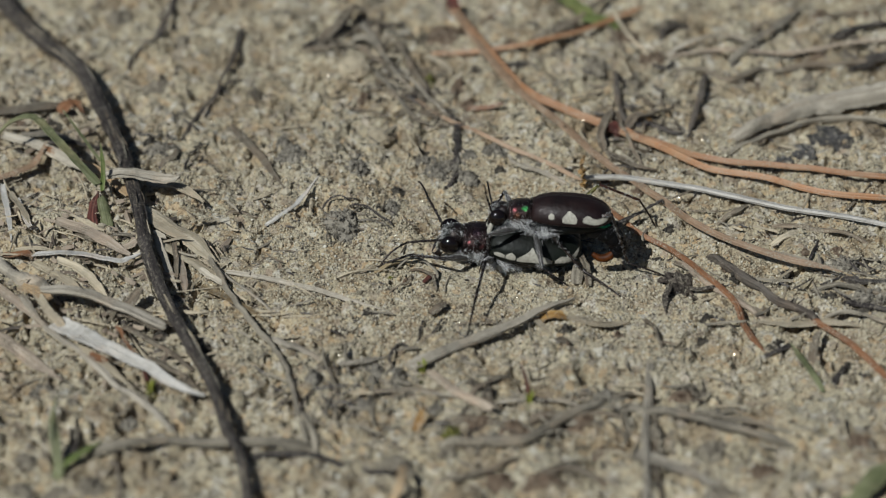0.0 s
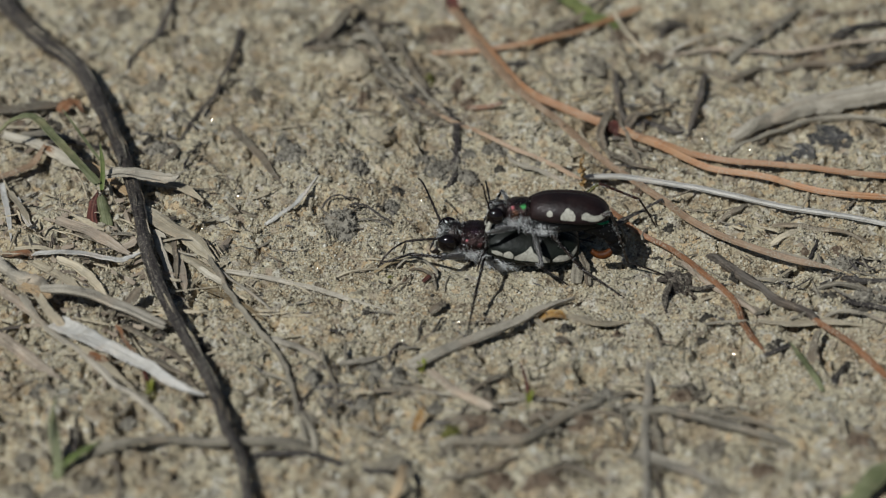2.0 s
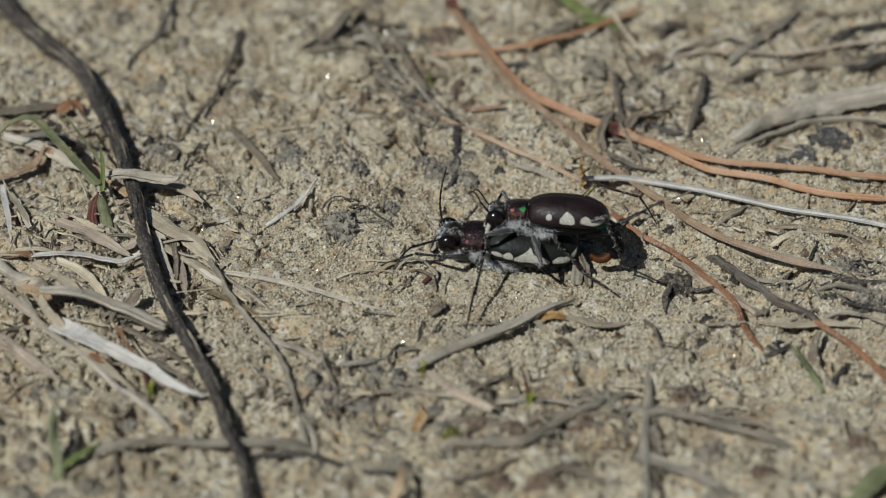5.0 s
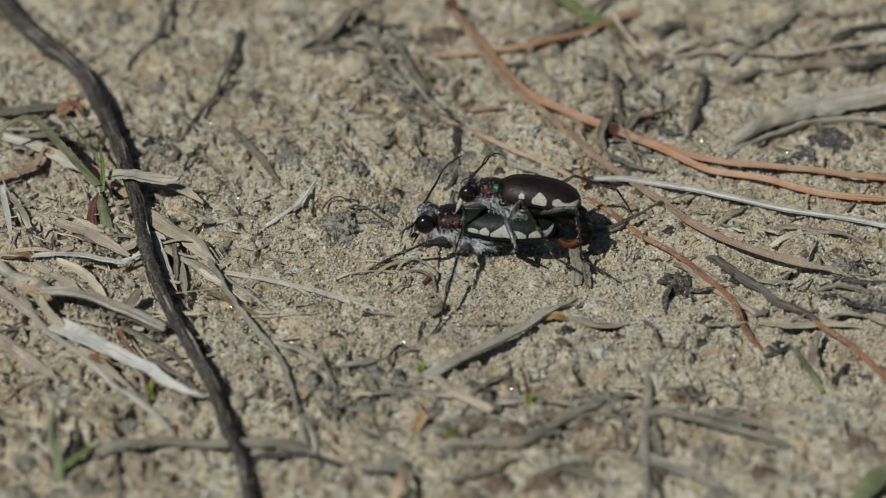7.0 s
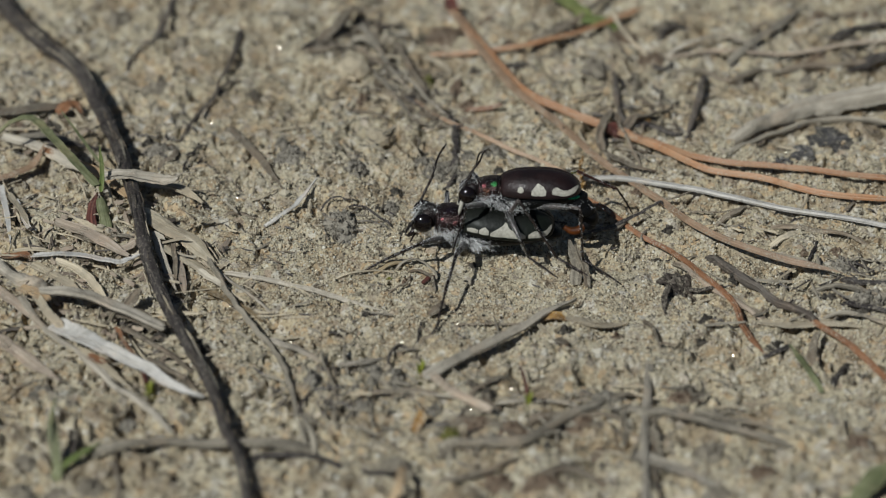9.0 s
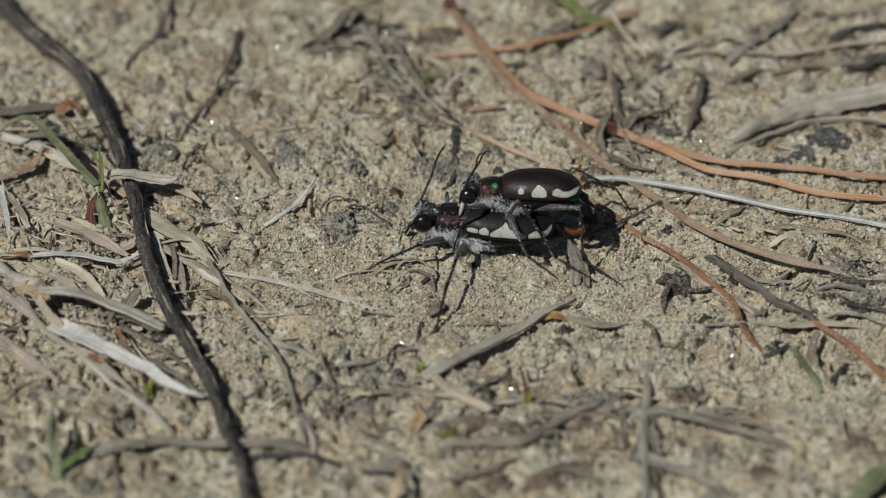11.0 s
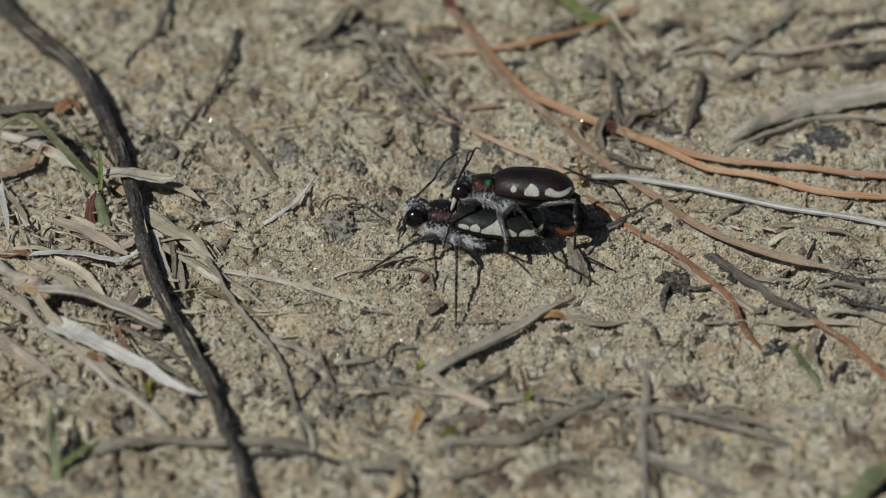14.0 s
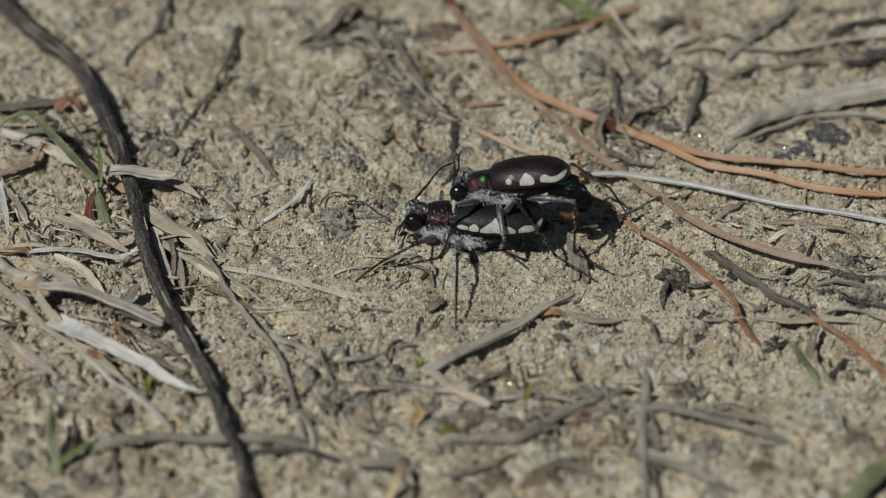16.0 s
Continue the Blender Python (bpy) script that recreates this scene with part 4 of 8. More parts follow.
clod("grey_clod", "grey crumb of fibrous soil", "clod", -0.70, 12.08, 3.00, 3.04, 1.00, 0, GREY_CRUMBS, seed=24)
blade("dry_straw", "short silvery straw scrap on soil", "straw", [(-15.34, 3.66, 0.0), (-13.66, 4.89, 0.3), (-12.47, 6.19, 0.6), (-11.08, 8.87, 0.7)], 0.5, PALE, fold=0.3)
rod("dry_root", "thin dark root on soil", "root", [(-18.80, 4.86, 0.0), (-17.35, 4.99, 0.2), (-15.64, 4.98, 0.0)], 0.40, BROWN_WOOD, knots=0.4)
blade("dry_straw", "flat pale straw lying across a twig", "straw", [(-29.6, 7.3, 2.4), (-27.69, 6.8, 2.7), (-25.86, 6.4, 2.6), (-23.86, 5.95, 2.4), (-22.9, 5.85, 2.3)], 1.2, PALE_WOOD, fold=0.12, tip=0.25)
rod("root_fibre", "thin split fibre at a straw tip", "root", [(-23.9, 6.05, 2.3), (-22.83, 6.1, 2.6), (-21.5, 6.4, 2.9)], 0.17, PALE_WOOD, taper=0.4)
blade("dry_straw", "flat grey straw lying on soil", "straw", [(-26.0, 8.5, 0.9), (-24.47, 7.5, 1.0), (-22.58, 6.3, 0.9), (-20.87, 5.05, 0.5)], 0.95, STRAW, fold=0.12, tip=0.2)
blade("dry_straw", "bleached dry straw lying on soil", "straw", [(-39.24, 16.1, 0.5), (-36.06, 14.1, 0.8), (-33.35, 11.85, 0.9), (-30.58, 9.92, 0.9)], 1.25, CREAM, fold=0.2)
blade("dry_straw", "orange tan dry straw on soil", "straw", [(-35.72, 13.65, 0.7), (-34.67, 13.07, 0.8), (-33.61, 12.27, 0.6)], 0.96, NEEDLE)
blade("dry_straw", "orange tan dry straw on soil", "straw", [(-33.2, 12.7, 0.7), (-30.6, 10.1, 1.1), (-28.41, 7.62, 0.9), (-27.3, 6.0, 0.6)], 1.05, NEEDLE_PALE, fold=0.2, tip=0.7)
blade("leaf_scrap", "brown dry leaf scraps on soil", "leaf", [(-40.65, 20.35, 0.3), (-37.55, 20.40, 0.7), (-33.68, 22.10, 0.4)], 1.49, BROWN_WOOD, fold=0.4)
blade("leaf_scrap", "reddish brown dry leaf scrap", "leaf", [(-34.78, 20.47, 0.4), (-33.86, 21.63, 0.9), (-32.85, 21.28, 0.3)], 1.2, RED_NEEDLE, fold=0.5)
blade("leaf_scrap", "brown dry leaf scrap on soil", "leaf", [(-37.97, 16.76, 0.3), (-35.86, 16.27, 0.5), (-32.74, 15.37, 0.3)], 1.32, GREY_WOOD, fold=0.4)
rod("dry_root", "dark thin root on soil", "root", [(-37.62, 15.96, 0.4), (-34.70, 14.91, 0.5), (-31.96, 15.19, 0.5), (-29.75, 15.33, 0.2)], 0.41, BARK)
blade("dry_straw", "rust tinted dry straw scrap", "straw", [(-39.92, 9.56, 0.5), (-37.76, 10.36, 0.8), (-36.19, 11.34, 0.9), (-35.37, 13.53, 1.3)], 0.77, TAN_NEEDLE, fold=0.2)
blade("dry_straw", "silvery dry straw scrap on soil", "straw", [(-38.77, 8.94, 0.6), (-37.81, 4.45, 0.7), (-36.72, -1.17, 0.4)], 0.57, PALE)
blade("dry_straw", "bleached dry straw lying on soil", "straw", [(-38.04, 8.08, 0.3), (-36.58, 4.45, 0.5), (-35.33, 1.04, 0.3)], 0.68, STRAW)
blade("dry_straw", "bleached dry straw lying on soil", "straw", [(-37.13, 6.72, 0.2), (-35.54, 1.31, 0.4), (-34.85, 0.88, 0.2)], 0.44, PALE)
blade("dry_straw", "flat brown grey split straw on soil", "straw", [(-33.20, 1.94, 0.4), (-31.08, 0.86, 0.8), (-28.72, -1.26, 0.9), (-26.57, -2.65, 0.6)], 1.05, PINK_STRAW, fold=0.15, tip=0.3)
blade("dry_straw", "thin brown straw scrap on soil", "straw", [(-31.86, 1.01, 0.3), (-30.00, -0.50, 0.5), (-28.02, -1.37, 0.4)], 0.62, BROWN_WOOD)
blade("dry_straw", "pale bleached straw lying on soil", "straw", [(-34.6, -3.3, 0.5), (-32.2, -3.5, 0.6), (-29.8, -3.6, 0.7), (-27.5, -3.8, 0.8), (-26.5, -3.5, 0.9), (-25.4, -2.7, 0.8)], 0.8, PALE, fold=0.2)
blade("dry_straw", "bleached dry straw lying on soil", "straw", [(-36.33, -2.03, 0.2), (-34.67, -1.88, 0.3), (-32.79, -2.39, 0.3)], 0.56, STRAW)
blade("dry_straw", "pinkish tan straw scrap on soil", "straw", [(-27.72, -1.94, 0.5), (-26.04, -1.54, 0.7)], 1.0, PINK_STRAW, tip=0.6)
blade("dry_straw", "grey dry straw scrap on soil", "straw", [(-28.20, -0.10, 0.4), (-26.54, -0.40, 0.5)], 0.70, GREY_WOOD)
blade("leaf_scrap", "rust brown dry leaf scrap", "leaf", [(-37.22, -2.76, 0.3), (-35.51, -2.88, 0.6), (-34.75, -3.30, 0.3)], 0.97, RED_NEEDLE, fold=0.5)
blade("dry_straw", "bleached dry straw lying on soil", "straw", [(-32.49, -4.19, 0.3), (-30.23, -5.61, 0.5), (-28.93, -7.20, 0.6), (-27.78, -8.90, 0.5)], 0.76, STRAW, fold=0.2)
blade("dry_straw", "bleached dry straw lying on soil", "straw", [(-34.56, -3.90, 0.2), (-32.09, -6.10, 0.4), (-30.08, -7.77, 0.3)], 0.85, STRAW)
rod("dry_root", "thin dark root on soil", "root", [(-31.42, -5.52, 0.2), (-29.94, -6.53, 0.3), (-28.67, -7.82, 0.2)], 0.17, BROWN_WOOD)
rod("dry_stick", "thick tan dry stalk on soil", "stick", [(-38.73, -3.63, 0.9), (-36.43, -5.33, 1.0), (-34.63, -6.70, 1.1), (-32.91, -7.34, 0.9)], 1.0, PALE_WOOD, taper=0.9)
blade("dry_straw", "orange tan joint of a stalk", "straw", [(-35.15, -7.72, 1.4), (-33.92, -9.16, 1.7), (-32.59, -10.31, 1.5)], 1.08, NEEDLE_PALE, tip=0.6)
blade("dry_stick", "broad grey split stalk held above soil", "stick", [(-33.2, -9.3, 1.5), (-30.49, -9.85, 1.7), (-28.3, -10.3, 1.7), (-25.2, -11.3, 1.4), (-23.0, -12.3, 1.0)], 1.3, PALE_WOOD, thick=0.4, fold=0.3, tip=0.5, butt=0.7)
rod("dry_stick", "tan dry stalk lying on soil", "stick", [(-33.76, -9.01, 1.5), (-32.37, -11.92, 1.4), (-30.96, -13.94, 1.1)], 0.72, STRAW, taper=1.1, knots=0.08)
blade("bark_strip", "broad cream bleached bark strip on soil", "bark", [(-31.68, -13.13, 1.0), (-29.38, -14.72, 1.3), (-26.79, -15.87, 1.3), (-23.73, -18.42, 1.1), (-21.40, -20.52, 0.8), (-19.10, -21.60, 0.5)], 1.75, PALE, fold=0.2, thick=0.3, tip=0.3, taper=0.4)
rod("dry_stick", "grey tan dry stalk lying on soil", "stick", [(-35.36, -7.79, 0.9), (-33.62, -11.54, 0.7), (-31.76, -14.12, 0.6), (-29.05, -16.43, 0.6), (-25.70, -20.64, 0.7), (-23.24, -23.30, 0.7), (-20.97, -25.85, 0.3)], 0.66, PALE_WOOD, taper=0.85)
blade("dry_straw", "tan dry straw on soil", "straw", [(-30.59, -15.33, 0.5), (-28.12, -16.56, 0.8), (-24.76, -20.96, 0.8)], 0.69, STRAW)
blade("dry_straw", "broad tan dry straw on soil", "straw", [(-38.23, -6.28, 0.5), (-35.52, -9.29, 0.7), (-33.21, -12.09, 0.4)], 0.95, PINK_STRAW, fold=0.15)
blade("dry_straw", "bleached dry straw lying on soil", "straw", [(-37.31, -12.52, 0.2), (-34.09, -16.33, 0.4), (-30.76, -19.71, 0.3)], 1.24, PINK_STRAW)
blade("dry_bark", "rough brown bark scrap beside a twig", "bark", [(-27.81, -9.71, 0.5), (-25.65, -10.31, 0.8), (-22.60, -11.6, 0.5)], 1.7, BROWN_WOOD, fold=0.3, tip=0.4)
blade("leaf_scrap", "small brown triangular leaf scrap", "leaf", [(-26.31, -9.66, 0.9), (-25.50, -8.72, 1.5), (-24.94, -8.44, 1.8)], 0.99, BROWN_WOOD, tip=0.1)
rod("dry_root", "dark red thin stem on soil", "root", [(-26.86, -13.06, 1.4), (-25.68, -15.22, 1.6), (-24.74, -17.22, 1.4)], 0.42, RED_NEEDLE)
blade("leaf_scrap", "dark red dry leaf scrap", "leaf", [(-28.79, -16.51, 0.9), (-27.17, -16.99, 1.0)], 0.93, RED_NEEDLE, fold=0.4)
rod("dry_stick", "dull brown stalk lying on soil", "stick", [(-26.97, -11.40, 0.5), (-24.00, -13.70, 0.7), (-20.33, -16.92, 0.6)], 0.6, BROWN_WOOD, knots=0.2)
rod("dry_stick", "dull brown stick lying on soil", "stick", [(-25.09, -14.89, 0.3), (-22.12, -17.44, 0.4), (-19.73, -19.43, 0.2)], 0.58, BROWN_WOOD)
blade("dry_straw", "broad tan split straw beside a twig", "straw", [(-25.86, 3.36, 0.5), (-23.82, 0.86, 0.8), (-21.63, -0.19, 0.8), (-19.43, -2.61, 0.6)], 1.86, STRAW, fold=0.15, butt=0.6, tip=0.3)
rod("fallen_stalk", "long thin grey dry stalk on soil", "stem", [(-20.80, -0.69, 0.6), (-19.16, -4.03, 0.8), (-17.59, -7.98, 0.8), (-16.03, -11.09, 0.7), (-14.27, -14.12, 0.6), (-13.01, -16.68, 0.5), (-12.19, -19.94, 0.4), (-11.45, -23.98, 0.3), (-10.58, -27.37, 0.2)], 0.55, GREY_WOOD, taper=0.9, knots=0.08)
blade("dry_straw", "light tan straw lying on soil", "straw", [(-23.96, -1.02, 0.4), (-21.25, -2.68, 0.6), (-18.09, -6.13, 0.4)], 1.36, STRAW, fold=0.2, tip=0.2)
blade("dry_straw", "cream straw splinter on soil", "straw", [(-20.59, -3.92, 0.7), (-19.43, -5.02, 0.8), (-18.16, -6.38, 0.6)], 0.65, CREAM)
blade("dry_straw", "grey flat straw beside a twig", "straw", [(-24.64, -0.05, 0.5), (-23.73, -2.51, 0.6), (-22.32, -6.56, 0.4)], 0.71, PALE_WOOD)
blade("dry_straw", "small cream straw splinter on soil", "straw", [(-24.62, -0.12, 0.8), (-23.64, -0.66, 0.7)], 0.57, CREAM)
blade("dry_straw", "curled brown straw on soil", "straw", [(-23.02, -0.13, 0.6), (-22.65, -2.94, 0.9), (-22.37, -5.84, 0.6)], 0.46, BROWN_WOOD, fold=0.8)
blade("dry_straw", "pinkish tan straw on soil", "straw", [(-22.59, -1.10, 0.6), (-22.12, -3.83, 0.8), (-21.67, -6.54, 0.5)], 0.69, PINK_STRAW, fold=0.3, tip=0.5)
rod("fallen_stalk", "thin grey stalk on soil", "stem", [(-19.23, -2.93, 0.3), (-17.37, -5.51, 0.4), (-15.74, -7.58, 0.4), (-14.16, -9.26, 0.2)], 0.34, PALE_WOOD)
blade("dry_straw", "flat pale straw sunk in soil", "straw", [(-18.45, -3.39, 0.0), (-15.94, -3.86, 0.05), (-13.27, -4.92, 0.1), (-10.64, -5.58, 0.0), (-7.74, -7.41, 0.0), (-4.41, -9.52, 0.1)], 0.52, PALE_WOOD, fold=0.1)
blade("leaf_scrap", "golden brown leaf strip on soil", "leaf", [(-20.53, -5.32, 0.2), (-18.09, -7.77, 0.4), (-15.06, -10.44, 0.3)], 0.88, AMBER_DULL, fold=0.3)
rod("fallen_stalk", "thin grey stalk on soil", "stem", [(-14.56, -12.94, 0.4), (-12.16, -14.80, 0.5), (-9.71, -16.49, 0.3)], 0.58, PALE_WOOD)
rod("dry_root", "dark root beside a stalk", "root", [(-13.83, -13.92, 0.2), (-12.76, -17.22, 0.3), (-11.98, -19.58, 0.2)], 0.33, BARK)
clod("moss_tuft", "small olive green moss tuft", "moss", -23.43, -19.77, 1.18, 2.76, 1.30, 0, MOSS, seed=25)
blade("moss_tuft", "rust brown moss stalk", "moss", [(-24.39, -17.30, 0.9), (-24.08, -18.57, 0.5), (-23.72, -19.60, 0.0)], 0.36, RUST)
rod("fallen_stalk", "dull grey stem lying on soil", "stem", [(-27.79, -28.9, 0.6), (-24.71, -28.4, 0.9), (-21.25, -27.8, 0.8), (-16.91, -27.3, 0.5), (-13.82, -27.4, 0.6), (-10.56, -27.0, 0.5)], 0.75, GREY_WOOD, taper=0.8)
rod("dry_root", "dark thin root on soil", "root", [(-15.15, -28.58, 0.2), (-12.52, -28.44, 0.3), (-9.89, -28.38, 0.3), (-7.42, -29.56, 0.0)], 0.48, BARK)
blade("grass_leaf", "upright dull green grass blade", "grass", [(-29.64, -31.52, 0.0), (-30.33, -29.22, 1.5), (-30.54, -27.78, 2.6), (-30.29, -25.29, 3.4)], 0.42, DULL_GREEN, fold=0.5)
rod("dry_root", "dark thin stem on soil", "root", [(-25.47, -29.03, 0.0), (-24.96, -32.27, 0.2), (-25.19, -34.98, 0.0)], 0.55, BROWN_WOOD)
clod("grey_clod", "dark grey clod of damp soil", "clod", -27.36, -32.46, 3.04, 2.77, 1.20, 0, FAINT_CRUMBS, seed=31)
clod("grey_clod", "dark grey clod of damp soil", "clod", -24.82, -23.84, 1.79, 1.61, 0.70, 0, GREY_CRUMBS, seed=32)
blade("leaf_scrap", "small brown leaf scrap in a soil dent", "leaf", [(-1.09, -9.34, 0.1), (-0.4, -8.91, 0.4), (0.14, -7.98, 0.2)], 0.8, BROWN_WOOD, fold=0.4)
blade("leaf_scrap", "small reddish brown leaf scrap on soil", "leaf", [(-1.69, -4.53, 0.1), (-1.11, -4.01, 0.3), (-0.48, -3.46, 0.1)], 0.6, RUST, fold=0.4)
blade("dry_straw", "short amber straw scrap on soil", "straw", [(-5.72, -3.26, 0.1), (-4.71, -2.39, 0.3), (-3.47, -1.77, 0.2), (-2.88, -2.11, 0.1)], 0.4, AMBER_DULL, fold=0.3)
rod("dry_root", "thin curled brown root in a soil dent", "root", [(-2.87, -2.51, 0.1), (-1.89, -3.35, 0.5), (-0.87, -4.56, 0.6), (-0.71, -5.6, 0.2)], 0.26, BROWN_WOOD, knots=0.3)
rod("dry_root", "thin dull brown root on soil", "root", [(-4.58, -6.06, 0.1), (-3.74, -5.08, 0.3), (-3.05, -4.55, 0.4), (-2.75, -3.05, 0.1)], 0.24, BROWN_WOOD, knots=0.3)
blade("leaf_scrap", "small brown leaf scrap on soil", "leaf", [(9.21, -13.63, 0.1), (9.78, -14.53, 0.3), (10.42, -14.64, 0.1)], 0.9, BROWN_WOOD, fold=0.4)
blade("dry_straw", "pale grey straw scrap under a stem", "straw", [(7.33, -9.99, 0.1), (7.75, -11.36, 0.3), (8.33, -12.36, 0.1)], 0.55, PALE_WOOD, fold=0.3)
split_stem = blade("dry_stick", "weathered pale grey split stem on soil", "stick", [(-1.25, -19.30, 0.3), (2.20, -16.30, 0.5), (5.90, -12.90, 0.6), (8.60, -10.20, 0.5), (10.90, -8.10, 0.3)], 1.1, PALE_WOOD, thick=0.4, fold=0.7, tip=0.3, butt=0.9, taper=0.42)
rod("weathered_stick", "blurred thick grey stick lying on soil", "stick", [(-0.18, -27.44, 0.3), (2.91, -27.63, 0.6), (6.45, -27.23, 0.7), (9.66, -24.06, 0.6), (11.96, -22.32, 0.5), (13.88, -19.91, 0.4)], 0.95, GREY_WOOD, taper=0.7, knots=0.2)
rod("weathered_stick", "thick grey brown stick lying on soil", "stick", [(14.21, -22.30, 0.4), (16.84, -23.38, 0.6), (19.88, -24.89, 0.6), (23.28, -26.67, 0.6), (27.23, -27.32, 0.5)], 0.89, GREY_WOOD, taper=0.8, knots=0.25)
rod("fallen_stalk", "pale dry stem lying on soil", "stem", [(20.02, -22.89, 0.3), (22.12, -24.53, 0.5), (24.76, -25.13, 0.5), (28.20, -26.39, 0.3)], 0.48, GREY_WOOD)
blade("bark_scrap", "smooth pale grey bark scrap", "bark", [(15.02, -28.50, 0.3), (17.73, -30.72, 0.5), (20.85, -33.19, 0.3)], 1.80, PALE_WOOD, tip=0.2, taper=0.6)
rod("fallen_stalk", "thin upright grey stalk", "stem", [(16.81, -15.58, 0.1), (16.52, -19.59, 0.1), (15.97, -25.04, 0.5), (15.33, -35.13, 0.5)], 0.6, PALE_WOOD, taper=1.2)
rod("dry_root", "dark thin root on soil", "root", [(16.68, -9.83, 0.2), (17.46, -12.50, 0.3), (17.81, -15.82, 0.1)], 0.38, BROWN_WOOD, taper=0.5)
blade("straw_stump", "tan dry straw stump in soil", "straw", [(-4.04, -35.52, 0.0), (-3.40, -34.64, 1.2), (-3.12, -32.11, 1.4)], 0.75, NEEDLE_PALE, fold=0.6, tip=0.8)
rod("dry_root", "dark thin root on soil", "root", [(-8.27, -22.55, 0.0), (-8.78, -20.23, 0.3), (-9.33, -17.17, 0.3)], 0.33, BROWN_WOOD)
rod("dry_root", "dark thin root on soil", "root", [(-6.52, -20.29, 0.0), (-3.79, -21.01, 0.3), (-0.18, -21.33, 0.3)], 0.49, BROWN_WOOD)
rod("dry_root", "thin grey root on soil", "root", [(-9.92, -27.33, 0.2), (-10.92, -23.97, 0.3), (-11.90, -21.48, 0.3)], 0.61, GREY_WOOD)
clod("grey_clod", "dark grey crumb of soil", "clod", -5.66, -17.96, 2.74, 2.65, 1.10, 0, GREY_CRUMBS, seed=33)
clod("grey_clod", "dark grey crumb of soil", "clod", -3.83, -18.36, 2.00, 2.52, 1.00, 0, GREY_CRUMBS, seed=34)
clod("grey_clod", "dark grey crumb of soil", "clod", -10.54, -19.11, 2.00, 3.14, 1.10, 0, GREY_CRUMBS, seed=35)
clod("dark_clod", "dark grey soil crumb", "clod", -6.26, -22.12, 2.70, 2.24, 1.00, 0, GREY_CRUMBS, seed=36)
clod("grey_clod", "dark grey clod of damp soil", "clod", -3.69, -29.88, 3.95, 3.03, 1.20, 0, FAINT_CRUMBS, seed=37)
clod("moss_tuft", "small olive green moss tuft", "moss", -1.73, -17.90, 1.19, 2.65, 1.20, 0, MOSS, seed=38)
clod("moss_tuft", "small olive green moss tuft", "moss", 6.80, -22.01, 0.72, 1.87, 1.00, 0, MOSS, seed=39)
clod("moss_tuft", "small olive green moss tuft", "moss", 0.62, -26.32, 1.95, 2.45, 1.40, 0, MOSS, seed=40)
blade("moss_tuft", "rust brown moss stalk", "moss", [(6.86, -21.66, 0.0), (6.61, -19.91, 0.8), (6.18, -18.44, 1.4)], 0.26, RUST)
blade("amber_husk", "small amber brown seed husk", "husk", [(-2.18, -25.38, 0.0), (-1.87, -24.91, 0.7), (-1.60, -24.43, 1.4)], 0.8, AMBER, fold=0.6)
rod("dry_stick", "dark grey stick on soil", "stick", [(-1.04, -32.04, 0.3), (2.89, -30.73, 0.4), (5.98, -28.86, 0.3)], 0.63, BROWN_WOOD)
rod("dry_root", "thin dark twig on soil", "root", [(2.07, -21.45, 0.0), (3.67, -19.90, 0.4), (5.51, -18.69, 0.3)], 0.41, BROWN_WOOD)
rod("dry_root", "thin dark twig on soil", "root", [(2.97, -21.63, 0.0), (4.31, -22.92, 0.2)], 0.57, BROWN_WOOD)
blade("leaf_scrap", "amber petal scrap on soil", "leaf", [(8.00, -10.41, 0.0), (9.15, -10.67, 0.5), (10.16, -11.04, 0.2)], 1.0, AMBER)
blade("dry_straw", "bleached dry straw lying on soil", "straw", [(7.31, -9.84, 0.1), (8.09, -11.89, 0.3), (8.85, -13.15, 0.1)], 0.56, STRAW)
rod("dry_root", "thin brown root on soil", "root", [(0.75, -11.23, 0.0), (3.55, -10.80, 0.1), (7.29, -10.53, 0.1), (10.11, -10.03, 0.0)], 0.25, BROWN_WOOD)
blade("dry_straw", "bleached dry straw lying on soil", "straw", [(10.09, -10.44, 0.0), (12.39, -11.41, 0.2), (15.25, -10.55, 0.1)], 1.21, STRAW)
clod("dark_clod", "dark round soil crumb", "clod", 10.02, -12.51, 1.21, 1.67, 0.90, 0, DARK_CRUMBS, seed=42)
clod("brown_clod", "reddish brown rotten wood crumb", "clod", 10.00, -15.57, 1.38, 2.16, 0.60, 0, BROWN_CRUMBS, seed=43)
chip("brown_flake", "reddish brown flake on soil", "flake", -0.09, -8.02, 0.94, 1.43, 0.20, 0, BROWN_WOOD, seed=44)
clod("dark_clod", "dark seed husk on soil", "clod", -6.38, -9.24, 1.03, 1.17, 0.70, 0, DARK_CRUMBS, seed=45)
chip("dark_flake", "small black flake lying on sand", "flake", -8.7, -12.3, 1.7, 0.7, 0.3, -10, ROTTEN, seed=46, ragged=0.5)
blade("leaf_scrap", "upright grey dry leaf scrap", "leaf", [(11.16, -4.44, 0.0), (11.30, -2.71, 0.9), (10.77, -0.68, 1.8)], 1.00, GREY_WOOD, fold=0.6, tip=0.25)
rod("root_fibre", "thin looped dry fibre on soil", "root", [(-4.03, -2.54, 0.3), (-2.59, -1.82, 0.8), (-0.91, -2.91, 0.6), (-0.67, -4.10, 0.3), (-1.86, -4.49, 0.1)], 0.26, GREY_WOOD)
rod("root_fibre", "thin dry fibre on soil", "root", [(-6.93, -1.30, 0.1), (-4.52, -1.75, 0.3), (-2.12, -1.14, 0.4)], 0.22, STRAW)
